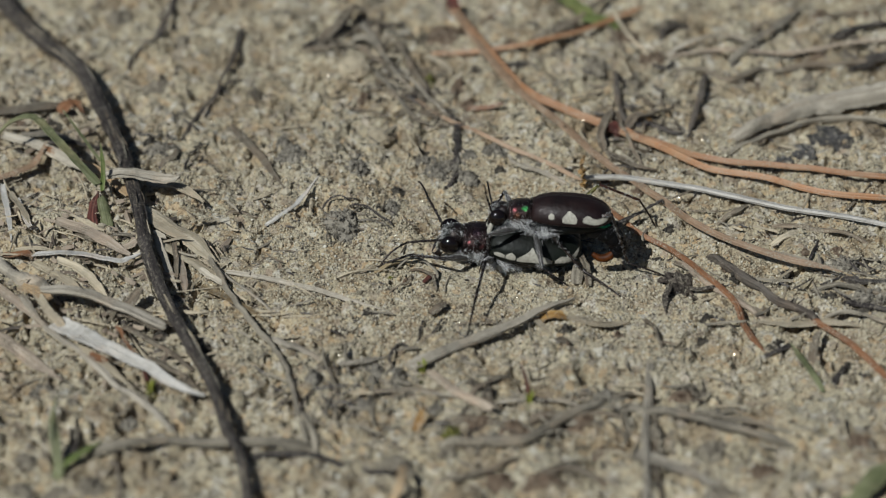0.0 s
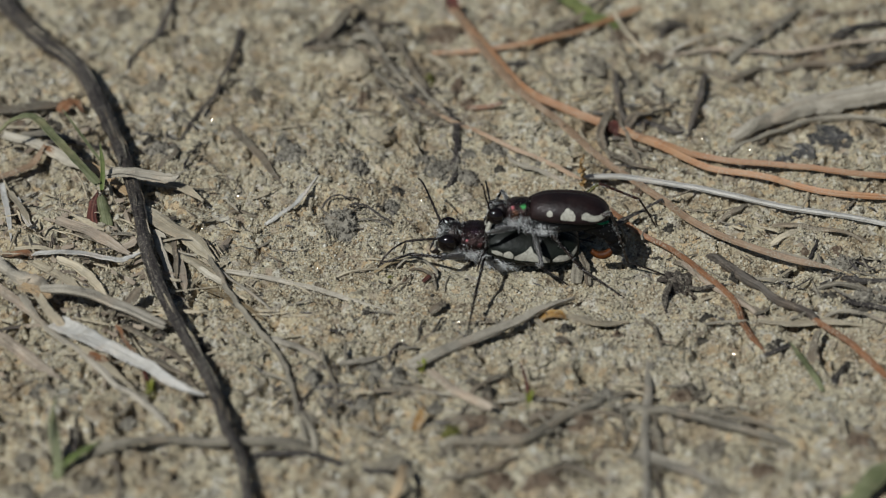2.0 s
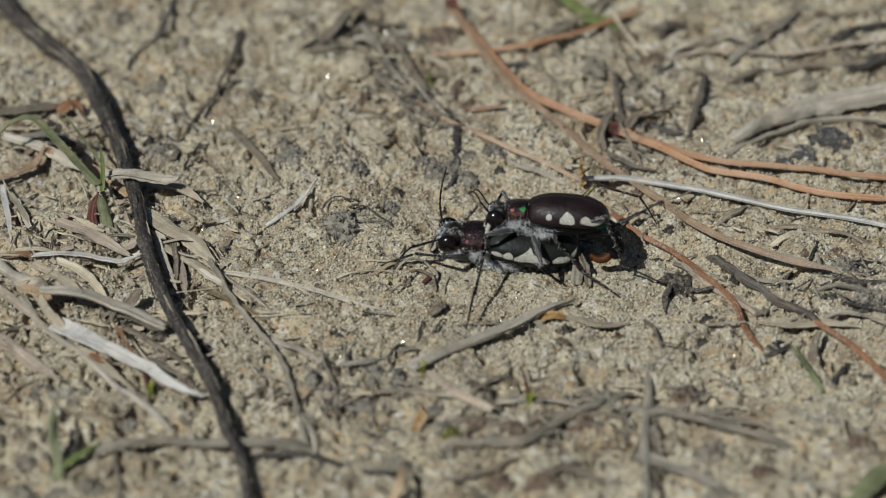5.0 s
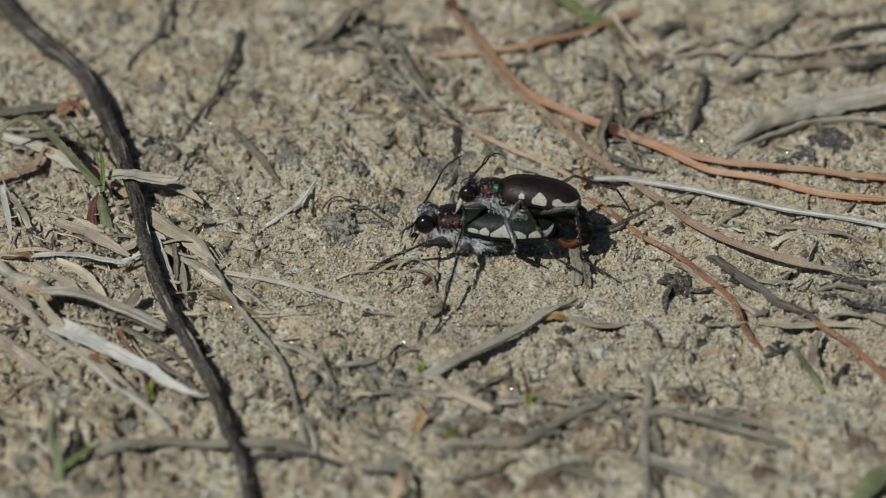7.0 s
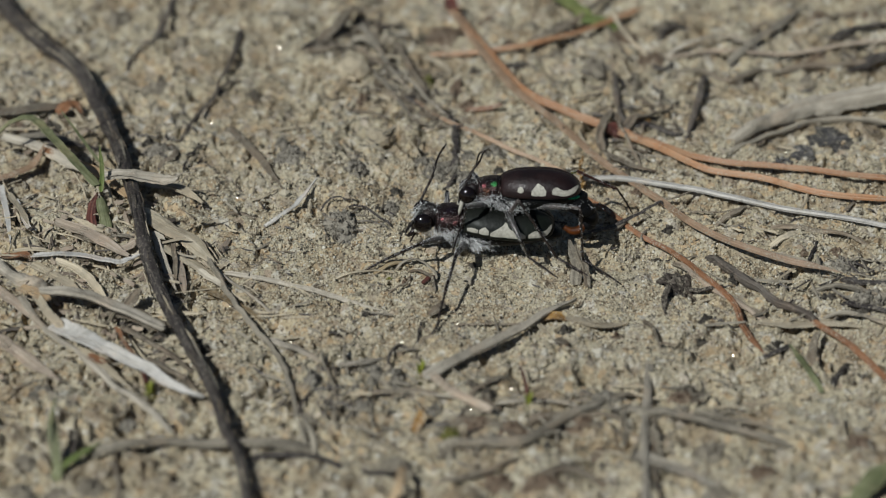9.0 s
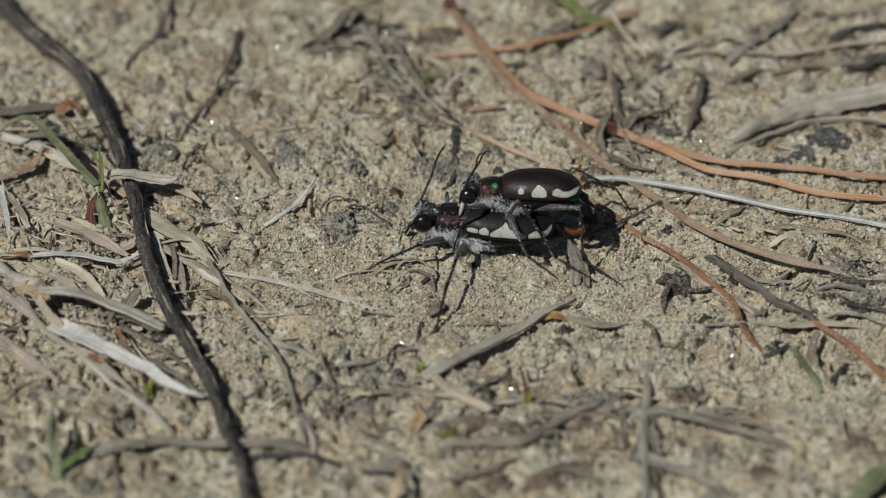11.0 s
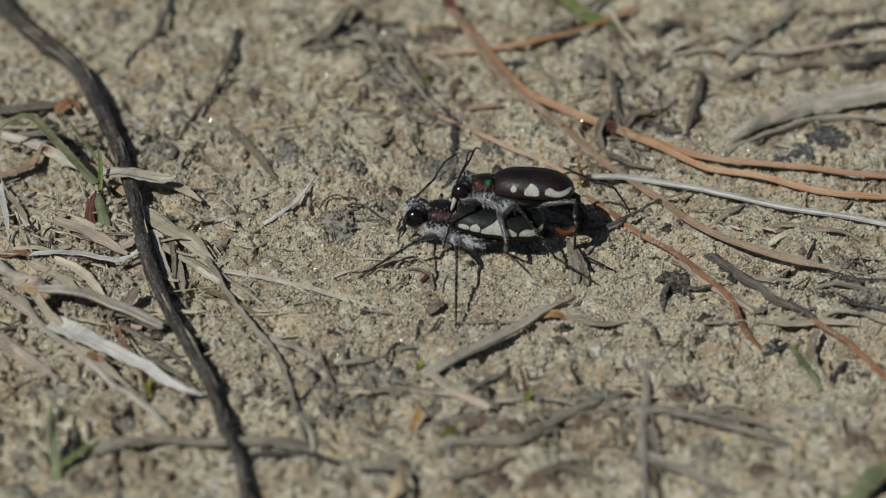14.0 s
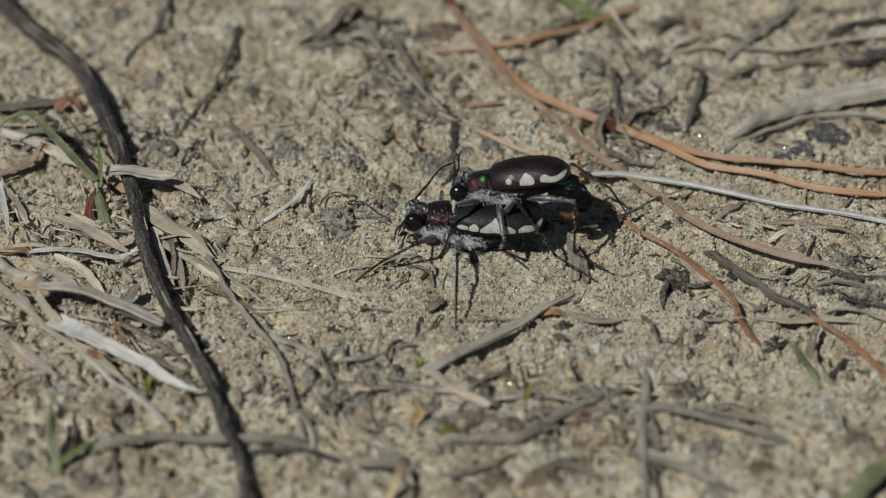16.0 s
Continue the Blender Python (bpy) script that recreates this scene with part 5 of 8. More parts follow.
rod("root_fibre", "thin dry fibre on soil", "root", [(-9.27, -3.69, 0.1), (-6.41, -3.13, 0.3), (-4.02, -2.94, 0.2)], 0.22, STRAW)
clod("moss_tuft", "small dull green plant scrap", "moss", -4.49, -3.61, 0.67, 0.79, 0.40, 0, MOSS, seed=47)
clod("brown_clod", "reddish brown soil crumb", "clod", -3.30, -3.96, 0.67, 0.92, 0.40, 0, BROWN_CRUMBS, seed=48)
blade("grass_leaf", "dull green grass blade lying on soil", "grass", [(30.47, -19.72, 0.0), (29.88, -18.47, 0.6), (29.02, -15.63, 0.5), (28.5, -13.6, 0.2)], 0.5, DULL_GREEN, fold=0.4)
rod("dry_stub", "dark upright dead stem stub", "stub", [(30.15, -16.24, 0.0), (30.29, -14.22, 1.0), (30.74, -12.80, 1.8)], 0.75, BROWN_WOOD)
clod("dark_clod", "dark crumbly clod of humus", "clod", 27.38, -13.54, 2.78, 1.66, 0.80, 20, DARK_CRUMBS, seed=49)
blade("grass_leaf", "dark olive green leaf edge", "grass", [(30.90, -34.94, 0.0), (32.80, -32.83, 0.8), (35.72, -29.77, 1.2)], 2.26, DULL_GREEN, fold=0.3)
clod("brown_clod", "brown rotten wood crumb", "clod", 19.05, -20.75, 2.99, 1.50, 0.80, 0, BROWN_CRUMBS, seed=50)
rod("dry_root", "dark root lying on soil", "root", [(11.23, -24.05, 0.0), (12.98, -24.89, 0.2), (14.96, -25.54, 0.1)], 0.56, BROWN_WOOD)
clod("grey_clod", "dark grey clod of damp soil", "clod", 21.22, -27.96, 3.09, 2.20, 1.10, 0, FAINT_CRUMBS, seed=51)
rod("dry_root", "thin grey root on soil", "root", [(6.81, -31.21, 0.0), (9.91, -30.10, 0.3), (12.90, -31.88, 0.2)], 0.87, BROWN_WOOD)
blade("leaf_scrap", "grey fibrous leaf scrap on soil", "leaf", [(14.43, 14.90, 0.3), (15.60, 13.13, 0.6), (17.02, 11.60, 0.5), (18.75, 11.15, 0.2)], 0.59, BROWN_WOOD, fold=0.4)
rod("dry_root", "thin brown dry stem", "root", [(15.77, 20.34, 1.0), (16.25, 17.38, 0.9), (16.94, 14.76, 0.6), (17.68, 11.77, 0.2)], 0.41, BROWN_WOOD)
rod("dry_root", "dark thin root on soil", "root", [(14.33, 12.26, 0.3), (15.82, 12.40, 0.4), (17.27, 11.41, 0.2)], 0.27, BARK)
rod("fallen_stalk", "thin pinkish stalk on soil", "stem", [(20.03, -1.33, 0.2), (21.90, -5.15, 0.3), (24.30, -7.98, 0.4), (26.61, -9.96, 0.2)], 0.43, PINK_STRAW)
rod("dry_root", "thin brown stem on soil", "root", [(21.14, 5.55, 0.3), (24.33, 5.30, 0.3), (26.82, 5.98, 0.2)], 0.22, BROWN_WOOD)
rod("dry_root", "short dark root scrap", "root", [(30.15, 4.39, 0.1), (31.13, 4.55, 0.2), (31.74, 4.89, 0.1)], 0.22, BARK)
rod("dry_root", "grey stalk partly sunk in soil", "root", [(31.01, -6.56, 0.3), (33.30, -6.98, 0.5), (36.55, -7.42, 0.3), (38.91, -7.52, 0.2)], 0.5, GREY_WOOD, knots=0.2)
rod("dry_root", "grey stalk partly sunk in soil", "root", [(31.17, -10.11, 0.3), (33.49, -10.00, 0.5), (36.04, -11.6, 0.3), (38.16, -12.6, 0.2)], 0.5, GREY_WOOD, knots=0.2)
rod("dry_root", "thin dark root on soil", "root", [(18.51, 6.75, 0.8), (19.94, 6.34, 1.0), (21.23, 7.26, 0.9), (23.04, 8.48, 0.6)], 0.22, BROWN_WOOD)
rod("dry_root", "thin dark root scrap", "root", [(30.96, -2.16, 0.1), (31.52, -1.18, 0.2), (32.04, 0.63, 0.1)], 0.26, BARK)
blade("dry_straw", "grey dry leaf strip on soil", "straw", [(-8.43, -16.86, 0.3), (-6.59, -16.88, 0.4), (-4.78, -15.84, 0.2)], 0.93, PALE_WOOD)
rod("dry_root", "dark thin root on soil", "root", [(-4.29, -17.40, 0.3), (-4.32, -15.80, 0.5), (-3.87, -14.79, 0.5), (-2.85, -14.98, 0.3)], 0.33, BARK)
rod("dry_root", "thin dark root on soil", "root", [(-0.88, -13.12, 0.2), (-0.42, -11.79, 0.3), (0.05, -10.20, 0.2)], 0.21, BARK)
rod("dry_root", "thin dark root on soil", "root", [(-2.12, -14.26, 0.2), (-1.95, -12.77, 0.3), (-1.82, -10.80, 0.2)], 0.21, BARK)
rod("dry_root", "dark seed husk on soil", "root", [(-9.72, -11.91, 0.2), (-8.99, -12.80, 0.4), (-8.16, -12.75, 0.2)], 0.34, BARK)
blade("dry_bark", "dull grey bark scrap", "bark", [(26.68, 30.20, 0.2), (28.89, 32.31, 0.6), (31.83, 35.53, 0.6), (34.94, 39.80, 0.4)], 0.8, GREY_WOOD, fold=0.2)
rod("dry_root", "dark brown root on soil", "root", [(29.07, 34.64, 0.3), (30.82, 36.14, 0.4), (32.97, 36.40, 0.3)], 0.58, BROWN_WOOD)
rod("dry_root", "dark shaded root on soil", "root", [(37.63, 29.30, 0.2), (39.76, 29.67, 0.5), (42.86, 29.59, 0.4)], 1.19, BARK)
rod("dry_root", "thin dark root on soil", "root", [(19.32, 30.48, 0.3), (20.59, 29.57, 0.4), (21.76, 31.53, 0.3)], 0.38, BARK)
clod("brown_clod", "brown crumbly patch of rotten leaves", "clod", 16.90, 35.27, 3.53, 2.77, 1.00, 0, BROWN_CRUMBS, seed=200)
clod("brown_clod", "brown crumbly patch of rotten leaves", "clod", 19.40, 31.88, 3.50, 2.20, 1.00, 0, BROWN_CRUMBS, seed=201)
clod("dark_clod", "dark crumbly patch, damp humus and painted shade", "clod", 21.78, 36.66, 4.72, 1.85, 1.00, 0, DAMP_SHADE_CRUMBS, seed=202)
clod("grey_clod", "grey crumbly patch of fibrous soil", "clod", 13.96, 29.01, 2.89, 2.72, 1.00, 0, FAINT_CRUMBS, seed=203)
clod("grey_clod", "grey crumbly patch of fibrous soil", "clod", 17.63, 28.00, 1.73, 2.72, 1.00, 0, FAINT_CRUMBS, seed=204)
clod("dark_clod", "dark crumbly patch, damp humus and painted shade", "clod", -7.20, 37.10, 2.36, 2.23, 1.00, 0, DAMP_SHADE_CRUMBS, seed=205)
clod("dark_clod", "dark crumbly patch, damp humus and painted shade", "clod", -10.83, 33.03, 3.50, 2.20, 1.00, 0, DAMP_SHADE_CRUMBS, seed=206)
clod("dark_clod", "dark crumbly patch, damp humus and painted shade", "clod", -4.94, 29.08, 2.31, 2.72, 1.00, 0, DAMP_SHADE_CRUMBS, seed=207)
clod("dark_clod", "dark crumbly patch, damp humus and painted shade", "clod", -2.55, 25.58, 1.49, 2.16, 1.00, 0, DAMP_SHADE_CRUMBS, seed=208)
clod("brown_clod", "brown crumbly patch of rotten leaves", "clod", 1.36, 26.37, 1.72, 2.70, 1.00, 0, BROWN_CRUMBS, seed=209)
clod("brown_clod", "brown crumbly patch of rotten leaves", "clod", 2.38, 23.33, 2.28, 1.79, 1.00, 0, BROWN_CRUMBS, seed=210)
clod("dark_clod", "dark crumbly patch, damp humus and painted shade", "clod", 7.66, 29.07, 2.08, 1.09, 1.00, 0, DAMP_SHADE_CRUMBS, seed=211)
clod("dark_clod", "dark crumbly patch, damp humus and painted shade", "clod", 2.93, 28.13, 1.73, 1.09, 1.00, 0, DAMP_SHADE_CRUMBS, seed=212)
clod("dark_clod", "dark crumbly patch, damp humus and painted shade", "clod", 27.03, 27.66, 2.30, 1.27, 1.00, 0, DAMP_SHADE_CRUMBS, seed=213)
clod("grey_clod", "grey crumbly patch of fibrous soil", "clod", 33.79, 27.31, 1.73, 1.63, 1.00, 0, FAINT_CRUMBS, seed=214)
clod("brown_clod", "brown crumbly patch of rotten leaves", "clod", 35.71, 36.90, 2.95, 2.78, 1.00, 0, BROWN_CRUMBS, seed=215)
clod("brown_clod", "brown crumbly patch of rotten leaves", "clod", 28.57, 27.11, 1.73, 1.63, 1.00, 0, BROWN_CRUMBS, seed=216)
clod("brown_clod", "brown crumbly patch of rotten leaves", "clod", 11.01, -23.98, 3.94, 2.01, 1.00, 0, BROWN_CRUMBS, seed=217)
clod("grey_clod", "grey crumbly patch of fibrous soil", "clod", 12.94, -20.72, 3.48, 1.88, 1.00, 0, GREY_CRUMBS, seed=218)
clod("brown_clod", "brown crumbly patch of rotten leaves", "clod", 2.94, -25.11, 4.41, 1.54, 1.00, 0, BROWN_CRUMBS, seed=219)
clod("brown_clod", "brown crumbly patch of rotten leaves", "clod", 5.38, -25.52, 2.94, 1.54, 1.00, 0, BROWN_CRUMBS, seed=220)
clod("dark_clod", "dark crumbly patch, damp humus and painted shade", "clod", 16.70, -26.17, 1.95, 3.84, 1.00, 0, FAINT_CRUMBS, seed=221)
clod("dark_clod", "dark crumbly patch, damp humus and painted shade", "clod", 20.70, -28.96, 2.90, 2.28, 1.00, 0, FAINT_CRUMBS, seed=222)
clod("dark_clod", "dark crumbly patch, damp humus and painted shade", "clod", 19.56, -19.87, 3.49, 1.57, 1.00, 0, DAMP_SHADE_CRUMBS, seed=223)
clod("brown_clod", "brown crumbly patch of rotten leaves", "clod", 7.67, -31.78, 4.32, 1.96, 1.00, 0, BROWN_CRUMBS, seed=224)
clod("brown_clod", "brown crumbly patch of rotten leaves", "clod", 4.41, -31.60, 2.88, 2.26, 1.00, 0, BROWN_CRUMBS, seed=225)
clod("dark_clod", "dark crumbly patch, damp humus and painted shade", "clod", 21.07, -33.34, 2.86, 2.25, 1.00, 0, FAINT_CRUMBS, seed=226)
clod("dark_clod", "dark crumbly patch, damp humus and painted shade", "clod", -3.68, -30.40, 2.89, 1.51, 1.00, 0, FAINT_CRUMBS, seed=227)
clod("dark_clod", "dark crumbly patch, damp humus and painted shade", "clod", 0.26, -28.25, 1.94, 1.37, 1.00, 0, FAINT_CRUMBS, seed=228)
clod("dark_clod", "dark crumbly patch, damp humus and painted shade", "clod", 2.31, -20.39, 1.49, 1.56, 1.00, 0, DAMP_SHADE_CRUMBS, seed=229)
clod("dark_clod", "dark crumbly patch, damp humus and painted shade", "clod", 3.43, -20.88, 1.49, 1.25, 1.00, 0, DAMP_SHADE_CRUMBS, seed=230)
clod("grey_clod", "grey crumbly patch of fibrous soil", "clod", -0.63, -22.85, 1.48, 1.24, 1.00, 0, GREY_CRUMBS, seed=231)
clod("brown_clod", "brown crumbly patch of rotten leaves", "clod", 12.22, -27.55, 2.44, 1.53, 1.00, 0, BROWN_CRUMBS, seed=232)
clod("brown_clod", "brown crumbly patch of rotten leaves", "clod", 24.68, -31.22, 2.88, 1.96, 1.00, 0, BROWN_CRUMBS, seed=233)
clod("brown_clod", "brown crumbly patch of rotten leaves", "clod", 32.60, -26.98, 2.92, 3.06, 1.00, 0, BROWN_CRUMBS, seed=234)
clod("dark_clod", "dark crumbly patch, damp humus and painted shade", "clod", -32.74, -28.96, 1.94, 1.52, 1.00, 0, FAINT_CRUMBS, seed=235)
clod("dark_clod", "dark crumbly patch, damp humus and painted shade", "clod", -29.06, -26.09, 1.47, 2.30, 1.00, 0, FAINT_CRUMBS, seed=236)
clod("grey_clod", "grey crumbly patch of fibrous soil", "clod", -32.28, -20.64, 2.98, 1.09, 1.00, 0, GREY_CRUMBS, seed=237)
clod("brown_clod", "brown crumbly patch of rotten leaves", "clod", -24.45, 15.33, 1.67, 1.40, 1.00, 0, BROWN_CRUMBS, seed=238)
clod("dark_clod", "dark crumbly patch, damp humus and painted shade", "clod", -26.32, 16.56, 2.23, 1.23, 1.00, 0, DARK_CRUMBS, seed=239)
clod("brown_clod", "brown crumbly patch of rotten leaves", "clod", -7.44, 23.49, 1.36, 1.07, 1.00, 0, BROWN_CRUMBS, seed=240)
clod("grey_clod", "grey crumbly patch of fibrous soil", "clod", -30.98, 38.78, 3.56, 2.42, 1.00, 0, FAINT_CRUMBS, seed=241)
clod("grey_clod", "grey crumbly patch of fibrous soil", "clod", -24.71, 33.92, 1.76, 2.76, 1.00, 0, FAINT_CRUMBS, seed=242)
clod("dark_clod", "dark crumbly patch, damp humus and painted shade", "clod", -24.94, 29.25, 1.04, 2.36, 1.00, 0, DAMP_SHADE_CRUMBS, seed=243)
clod("dark_clod", "dark crumbly patch, damp humus and painted shade", "clod", -26.18, 28.07, 1.15, 2.72, 1.00, 0, DAMP_SHADE_CRUMBS, seed=244)
clod("dark_clod", "dark crumbly patch, damp humus and painted shade", "clod", -17.38, 25.31, 1.72, 1.80, 1.00, 0, DAMP_SHADE_CRUMBS, seed=245)
clod("grey_clod", "grey crumbly patch of fibrous soil", "clod", -14.40, 16.44, 1.45, 1.75, 1.00, 0, GREY_CRUMBS, seed=246)
clod("grey_clod", "grey crumbly patch of fibrous soil", "clod", -15.08, 39.27, 1.78, 1.49, 1.00, 0, FAINT_CRUMBS, seed=247)
rod("dry_root", "brown root half sunk in soil", "root", [(6.52, -24.28, 0.2), (9.00, -23.79, 0.3), (12.37, -23.38, 0.3), (15.05, -23.73, 0.2)], 0.65, BROWN_WOOD, knots=0.3)
rod("dry_root", "brown root half sunk in soil", "root", [(0.71, -24.71, 0.2), (2.94, -25.07, 0.3), (5.16, -25.55, 0.2)], 0.57, BROWN_WOOD, knots=0.3)
rod("dry_root", "brown root half sunk in soil", "root", [(16.53, -21.22, 0.2), (16.67, -25.00, 0.4), (16.3, -29.55, 0.1), (16.6, -34.59, 0.0)], 0.4, BROWN_WOOD, knots=0.3)
rod("dry_root", "brown root half sunk in soil", "root", [(10.68, -20.45, 0.2), (13.38, -20.90, 0.4), (15.69, -20.08, 0.2)], 0.57, BROWN_WOOD, knots=0.3)
rod("fallen_stalk", "pale stalk half sunk in soil", "stem", [(-3.79, -20.90, 0.2), (-1.08, -21.48, 0.3), (2.07, -22.06, 0.2)], 0.28, PALE_WOOD)
rod("fallen_stalk", "pale stalk half sunk in soil", "stem", [(4.33, -21.52, 0.2), (7.93, -21.60, 0.3), (11.09, -21.83, 0.2)], 0.33, PALE_WOOD)
rod("dry_root", "dark root half sunk in soil", "root", [(-6.29, -30.78, 0.2), (-4.10, -31.37, 0.4), (-2.81, -29.70, 0.2)], 0.47, BARK, knots=0.3)
rod("dry_root", "thin dark root on soil", "root", [(-35.17, -19.63, 0.1), (-32.86, -19.37, 0.2), (-30.65, -18.82, 0.1)], 0.29, BROWN_WOOD)
rod("dry_root", "dark curved root on soil", "root", [(-29.04, -28.48, 0.2), (-28.75, -26.83, 0.4), (-29.08, -25.61, 0.4)], 0.36, BARK)
rod("dry_root", "thin brown root on soil", "root", [(14.87, 38.51, 0.4), (16.05, 34.62, 0.4), (17.23, 31.18, 0.3)], 0.39, BROWN_WOOD)
rod("dry_root", "brown root half sunk in soil", "root", [(20.33, 34.72, 0.3), (21.45, 35.85, 0.4), (24.15, 36.29, 0.3)], 0.48, BARK)
blade("leaf_scrap", "grey split dry leaf scrap", "leaf", [(12.16, -5.34, 0.2), (11.94, -3.35, 0.9), (11.23, -1.16, 1.7)], 0.64, BROWN_WOOD, fold=0.7, tip=0.2)
rod("fallen_stalk", "dark brown dead stalk leaning over soil", "stem", [(8.55, 33.45, 0.3), (11.51, 34.99, 0.6), (14.33, 38.78, 0.8), (16.31, 41.07, 0.9)], 0.73, BROWN_WOOD, knots=0.2)
rod("dry_root", "short black root scrap on soil", "root", [(5.99, 29.33, 0.2), (6.87, 28.75, 0.4), (7.77, 29.13, 0.2)], 0.57, BARK, knots=0.3)
rod("dry_root", "dark root half sunk in soil", "root", [(33.22, -8.18, 0.2), (34.96, -9.29, 0.4), (37.58, -10.69, 0.3)], 0.59, BARK, knots=0.3)
rod("dry_root", "dark root half sunk in soil", "root", [(25.92, -14.62, 0.2), (27.28, -14.51, 0.4), (28.54, -13.39, 0.3)], 0.50, BARK, knots=0.3)
rod("dry_root", "dark root half sunk in soil", "root", [(31.48, -18.60, 0.2), (32.28, -17.43, 0.4), (32.90, -16.05, 0.3)], 0.49, BARK, knots=0.3)
# seven dark clods stand in for the deep shadow under bark and between sticks
clod("dark_clod", "dark crumbly patch, damp humus and painted shade", "clod", -25.86, -11.14, 3.27, 1.55, 0.80, 0, DARK_CRUMBS, seed=400)
clod("dark_clod", "dark crumbly patch, damp humus and painted shade", "clod", -23.25, -11.85, 1.86, 1.55, 0.80, 0, DARK_CRUMBS, seed=401)
clod("dark_clod", "dark crumbly patch, damp humus and painted shade", "clod", -21.11, -12.51, 1.86, 1.93, 0.80, 0, DARK_CRUMBS, seed=402)
clod("dark_clod", "dark crumbly patch, damp humus and painted shade", "clod", -19.55, -13.58, 1.20, 1.92, 0.80, 0, DARK_CRUMBS, seed=403)
clod("dark_clod", "dark crumbly patch, damp humus and painted shade", "clod", -29.98, -16.55, 1.38, 0.63, 0.80, 0, DARK_CRUMBS, seed=404)
clod("dark_clod", "dark crumbly patch, damp humus and painted shade", "clod", -22.28, -15.65, 2.30, 0.76, 0.80, 0, DARK_CRUMBS, seed=405)
clod("dark_clod", "dark crumbly patch, damp humus and painted shade", "clod", -20.69, -18.52, 2.28, 0.88, 0.80, 0, DAMP_SHADE_CRUMBS, seed=406)
clod("dark_clod", "dark crumbly patch, damp humus and painted shade", "clod", -32.78, -32.57, 2.61, 1.80, 0.80, 0, FAINT_CRUMBS, seed=407)
clod("dark_clod", "dark crumbly patch, damp humus and painted shade", "clod", -29.72, -32.97, 2.61, 1.44, 0.80, 0, FAINT_CRUMBS, seed=408)
clod("dark_clod", "dark crumbly patch, damp humus and painted shade", "clod", -26.86, -33.22, 2.60, 1.56, 0.80, 0, FAINT_CRUMBS, seed=409)
clod("dark_clod", "dark crumbly patch, damp humus and painted shade", "clod", -32.50, -29.24, 2.20, 1.46, 0.80, 0, FAINT_CRUMBS, seed=410)
clod("dark_clod", "dark crumbly patch, damp humus and painted shade", "clod", 11.59, 36.84, 3.22, 1.48, 0.80, 0, DAMP_SHADE_CRUMBS, seed=411)
clod("dark_clod", "dark crumbly patch, damp humus and painted shade", "clod", 9.62, 33.97, 2.13, 1.03, 0.80, 0, DAMP_SHADE_CRUMBS, seed=412)
clod("dark_clod", "dark crumbly patch, damp humus and painted shade", "clod", 35.43, -9.38, 2.81, 1.30, 0.80, 0, DARK_CRUMBS, seed=413)
clod("dark_clod", "dark crumbly patch, damp humus and painted shade", "clod", 32.34, -7.50, 1.89, 0.91, 0.80, 0, DARK_CRUMBS, seed=414)
clod("dark_clod", "dark crumbly patch, damp humus and painted shade", "clod", 21.86, -9.56, 1.41, 0.91, 0.80, 0, DARK_CRUMBS, seed=415)
clod("dark_clod", "dark crumbly patch, damp humus and painted shade", "clod", 19.72, -14.02, 1.39, 0.77, 0.80, 0, DARK_CRUMBS, seed=416)
clod("dark_clod", "dark crumbly patch, damp humus and painted shade", "clod", 32.87, -16.47, 1.84, 1.02, 0.80, 0, DARK_CRUMBS, seed=417)
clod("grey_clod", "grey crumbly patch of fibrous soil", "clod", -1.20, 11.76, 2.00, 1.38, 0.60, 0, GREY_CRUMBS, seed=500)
clod("dark_clod", "dark crumbly patch, damp humus and painted shade", "clod", -4.17, 9.20, 1.49, 1.24, 0.60, 0, DARK_CRUMBS, seed=501)
clod("dark_clod", "dark crumbly patch, damp humus and painted shade", "clod", -4.63, 6.72, 1.68, 0.95, 0.60, 0, DARK_CRUMBS, seed=502)
clod("dark_clod", "dark crumbly patch, damp humus and painted shade", "clod", 0.05, 9.43, 1.49, 0.96, 0.60, 0, DARK_CRUMBS, seed=503)
clod("grey_clod", "grey crumbly patch of fibrous soil", "clod", 2.31, 14.10, 1.71, 0.97, 0.60, 0, GREY_CRUMBS, seed=504)
clod("grey_clod", "grey crumbly patch of fibrous soil", "clod", 8.83, 12.96, 2.01, 0.83, 0.60, 0, GREY_CRUMBS, seed=505)
clod("dark_clod", "dark crumbly patch, damp humus and painted shade", "clod", 10.81, 12.02, 1.50, 0.83, 0.60, 0, DARK_CRUMBS, seed=506)
clod("brown_clod", "brown crumbly patch of rotten leaves", "clod", 13.82, 11.73, 1.70, 0.83, 0.60, 0, BROWN_CRUMBS, seed=507)
clod("dark_clod", "dark crumbly patch, damp humus and painted shade", "clod", 15.59, 12.34, 2.00, 0.97, 0.60, 0, DARK_CRUMBS, seed=508)
clod("dark_clod", "dark crumbly patch, damp humus and painted shade", "clod", 4.81, 12.32, 1.50, 0.69, 0.60, 0, DARK_CRUMBS, seed=509)
clod("dark_clod", "dark crumbly patch, damp humus and painted shade", "clod", -1.97, 15.29, 1.52, 1.12, 0.60, 0, DARK_CRUMBS, seed=510)
clod("brown_clod", "brown crumbly patch of rotten leaves", "clod", 17.17, 9.15, 1.49, 0.82, 0.60, 0, BROWN_CRUMBS, seed=511)
clod("dark_clod", "dark crumbly patch, damp humus and painted shade", "clod", -5.85, 6.19, 1.97, 0.82, 0.60, 0, DARK_CRUMBS, seed=512)
clod("brown_clod", "brown crumbly patch of rotten leaves", "clod", 14.41, 14.09, 2.52, 0.97, 0.60, 0, BROWN_CRUMBS, seed=513)
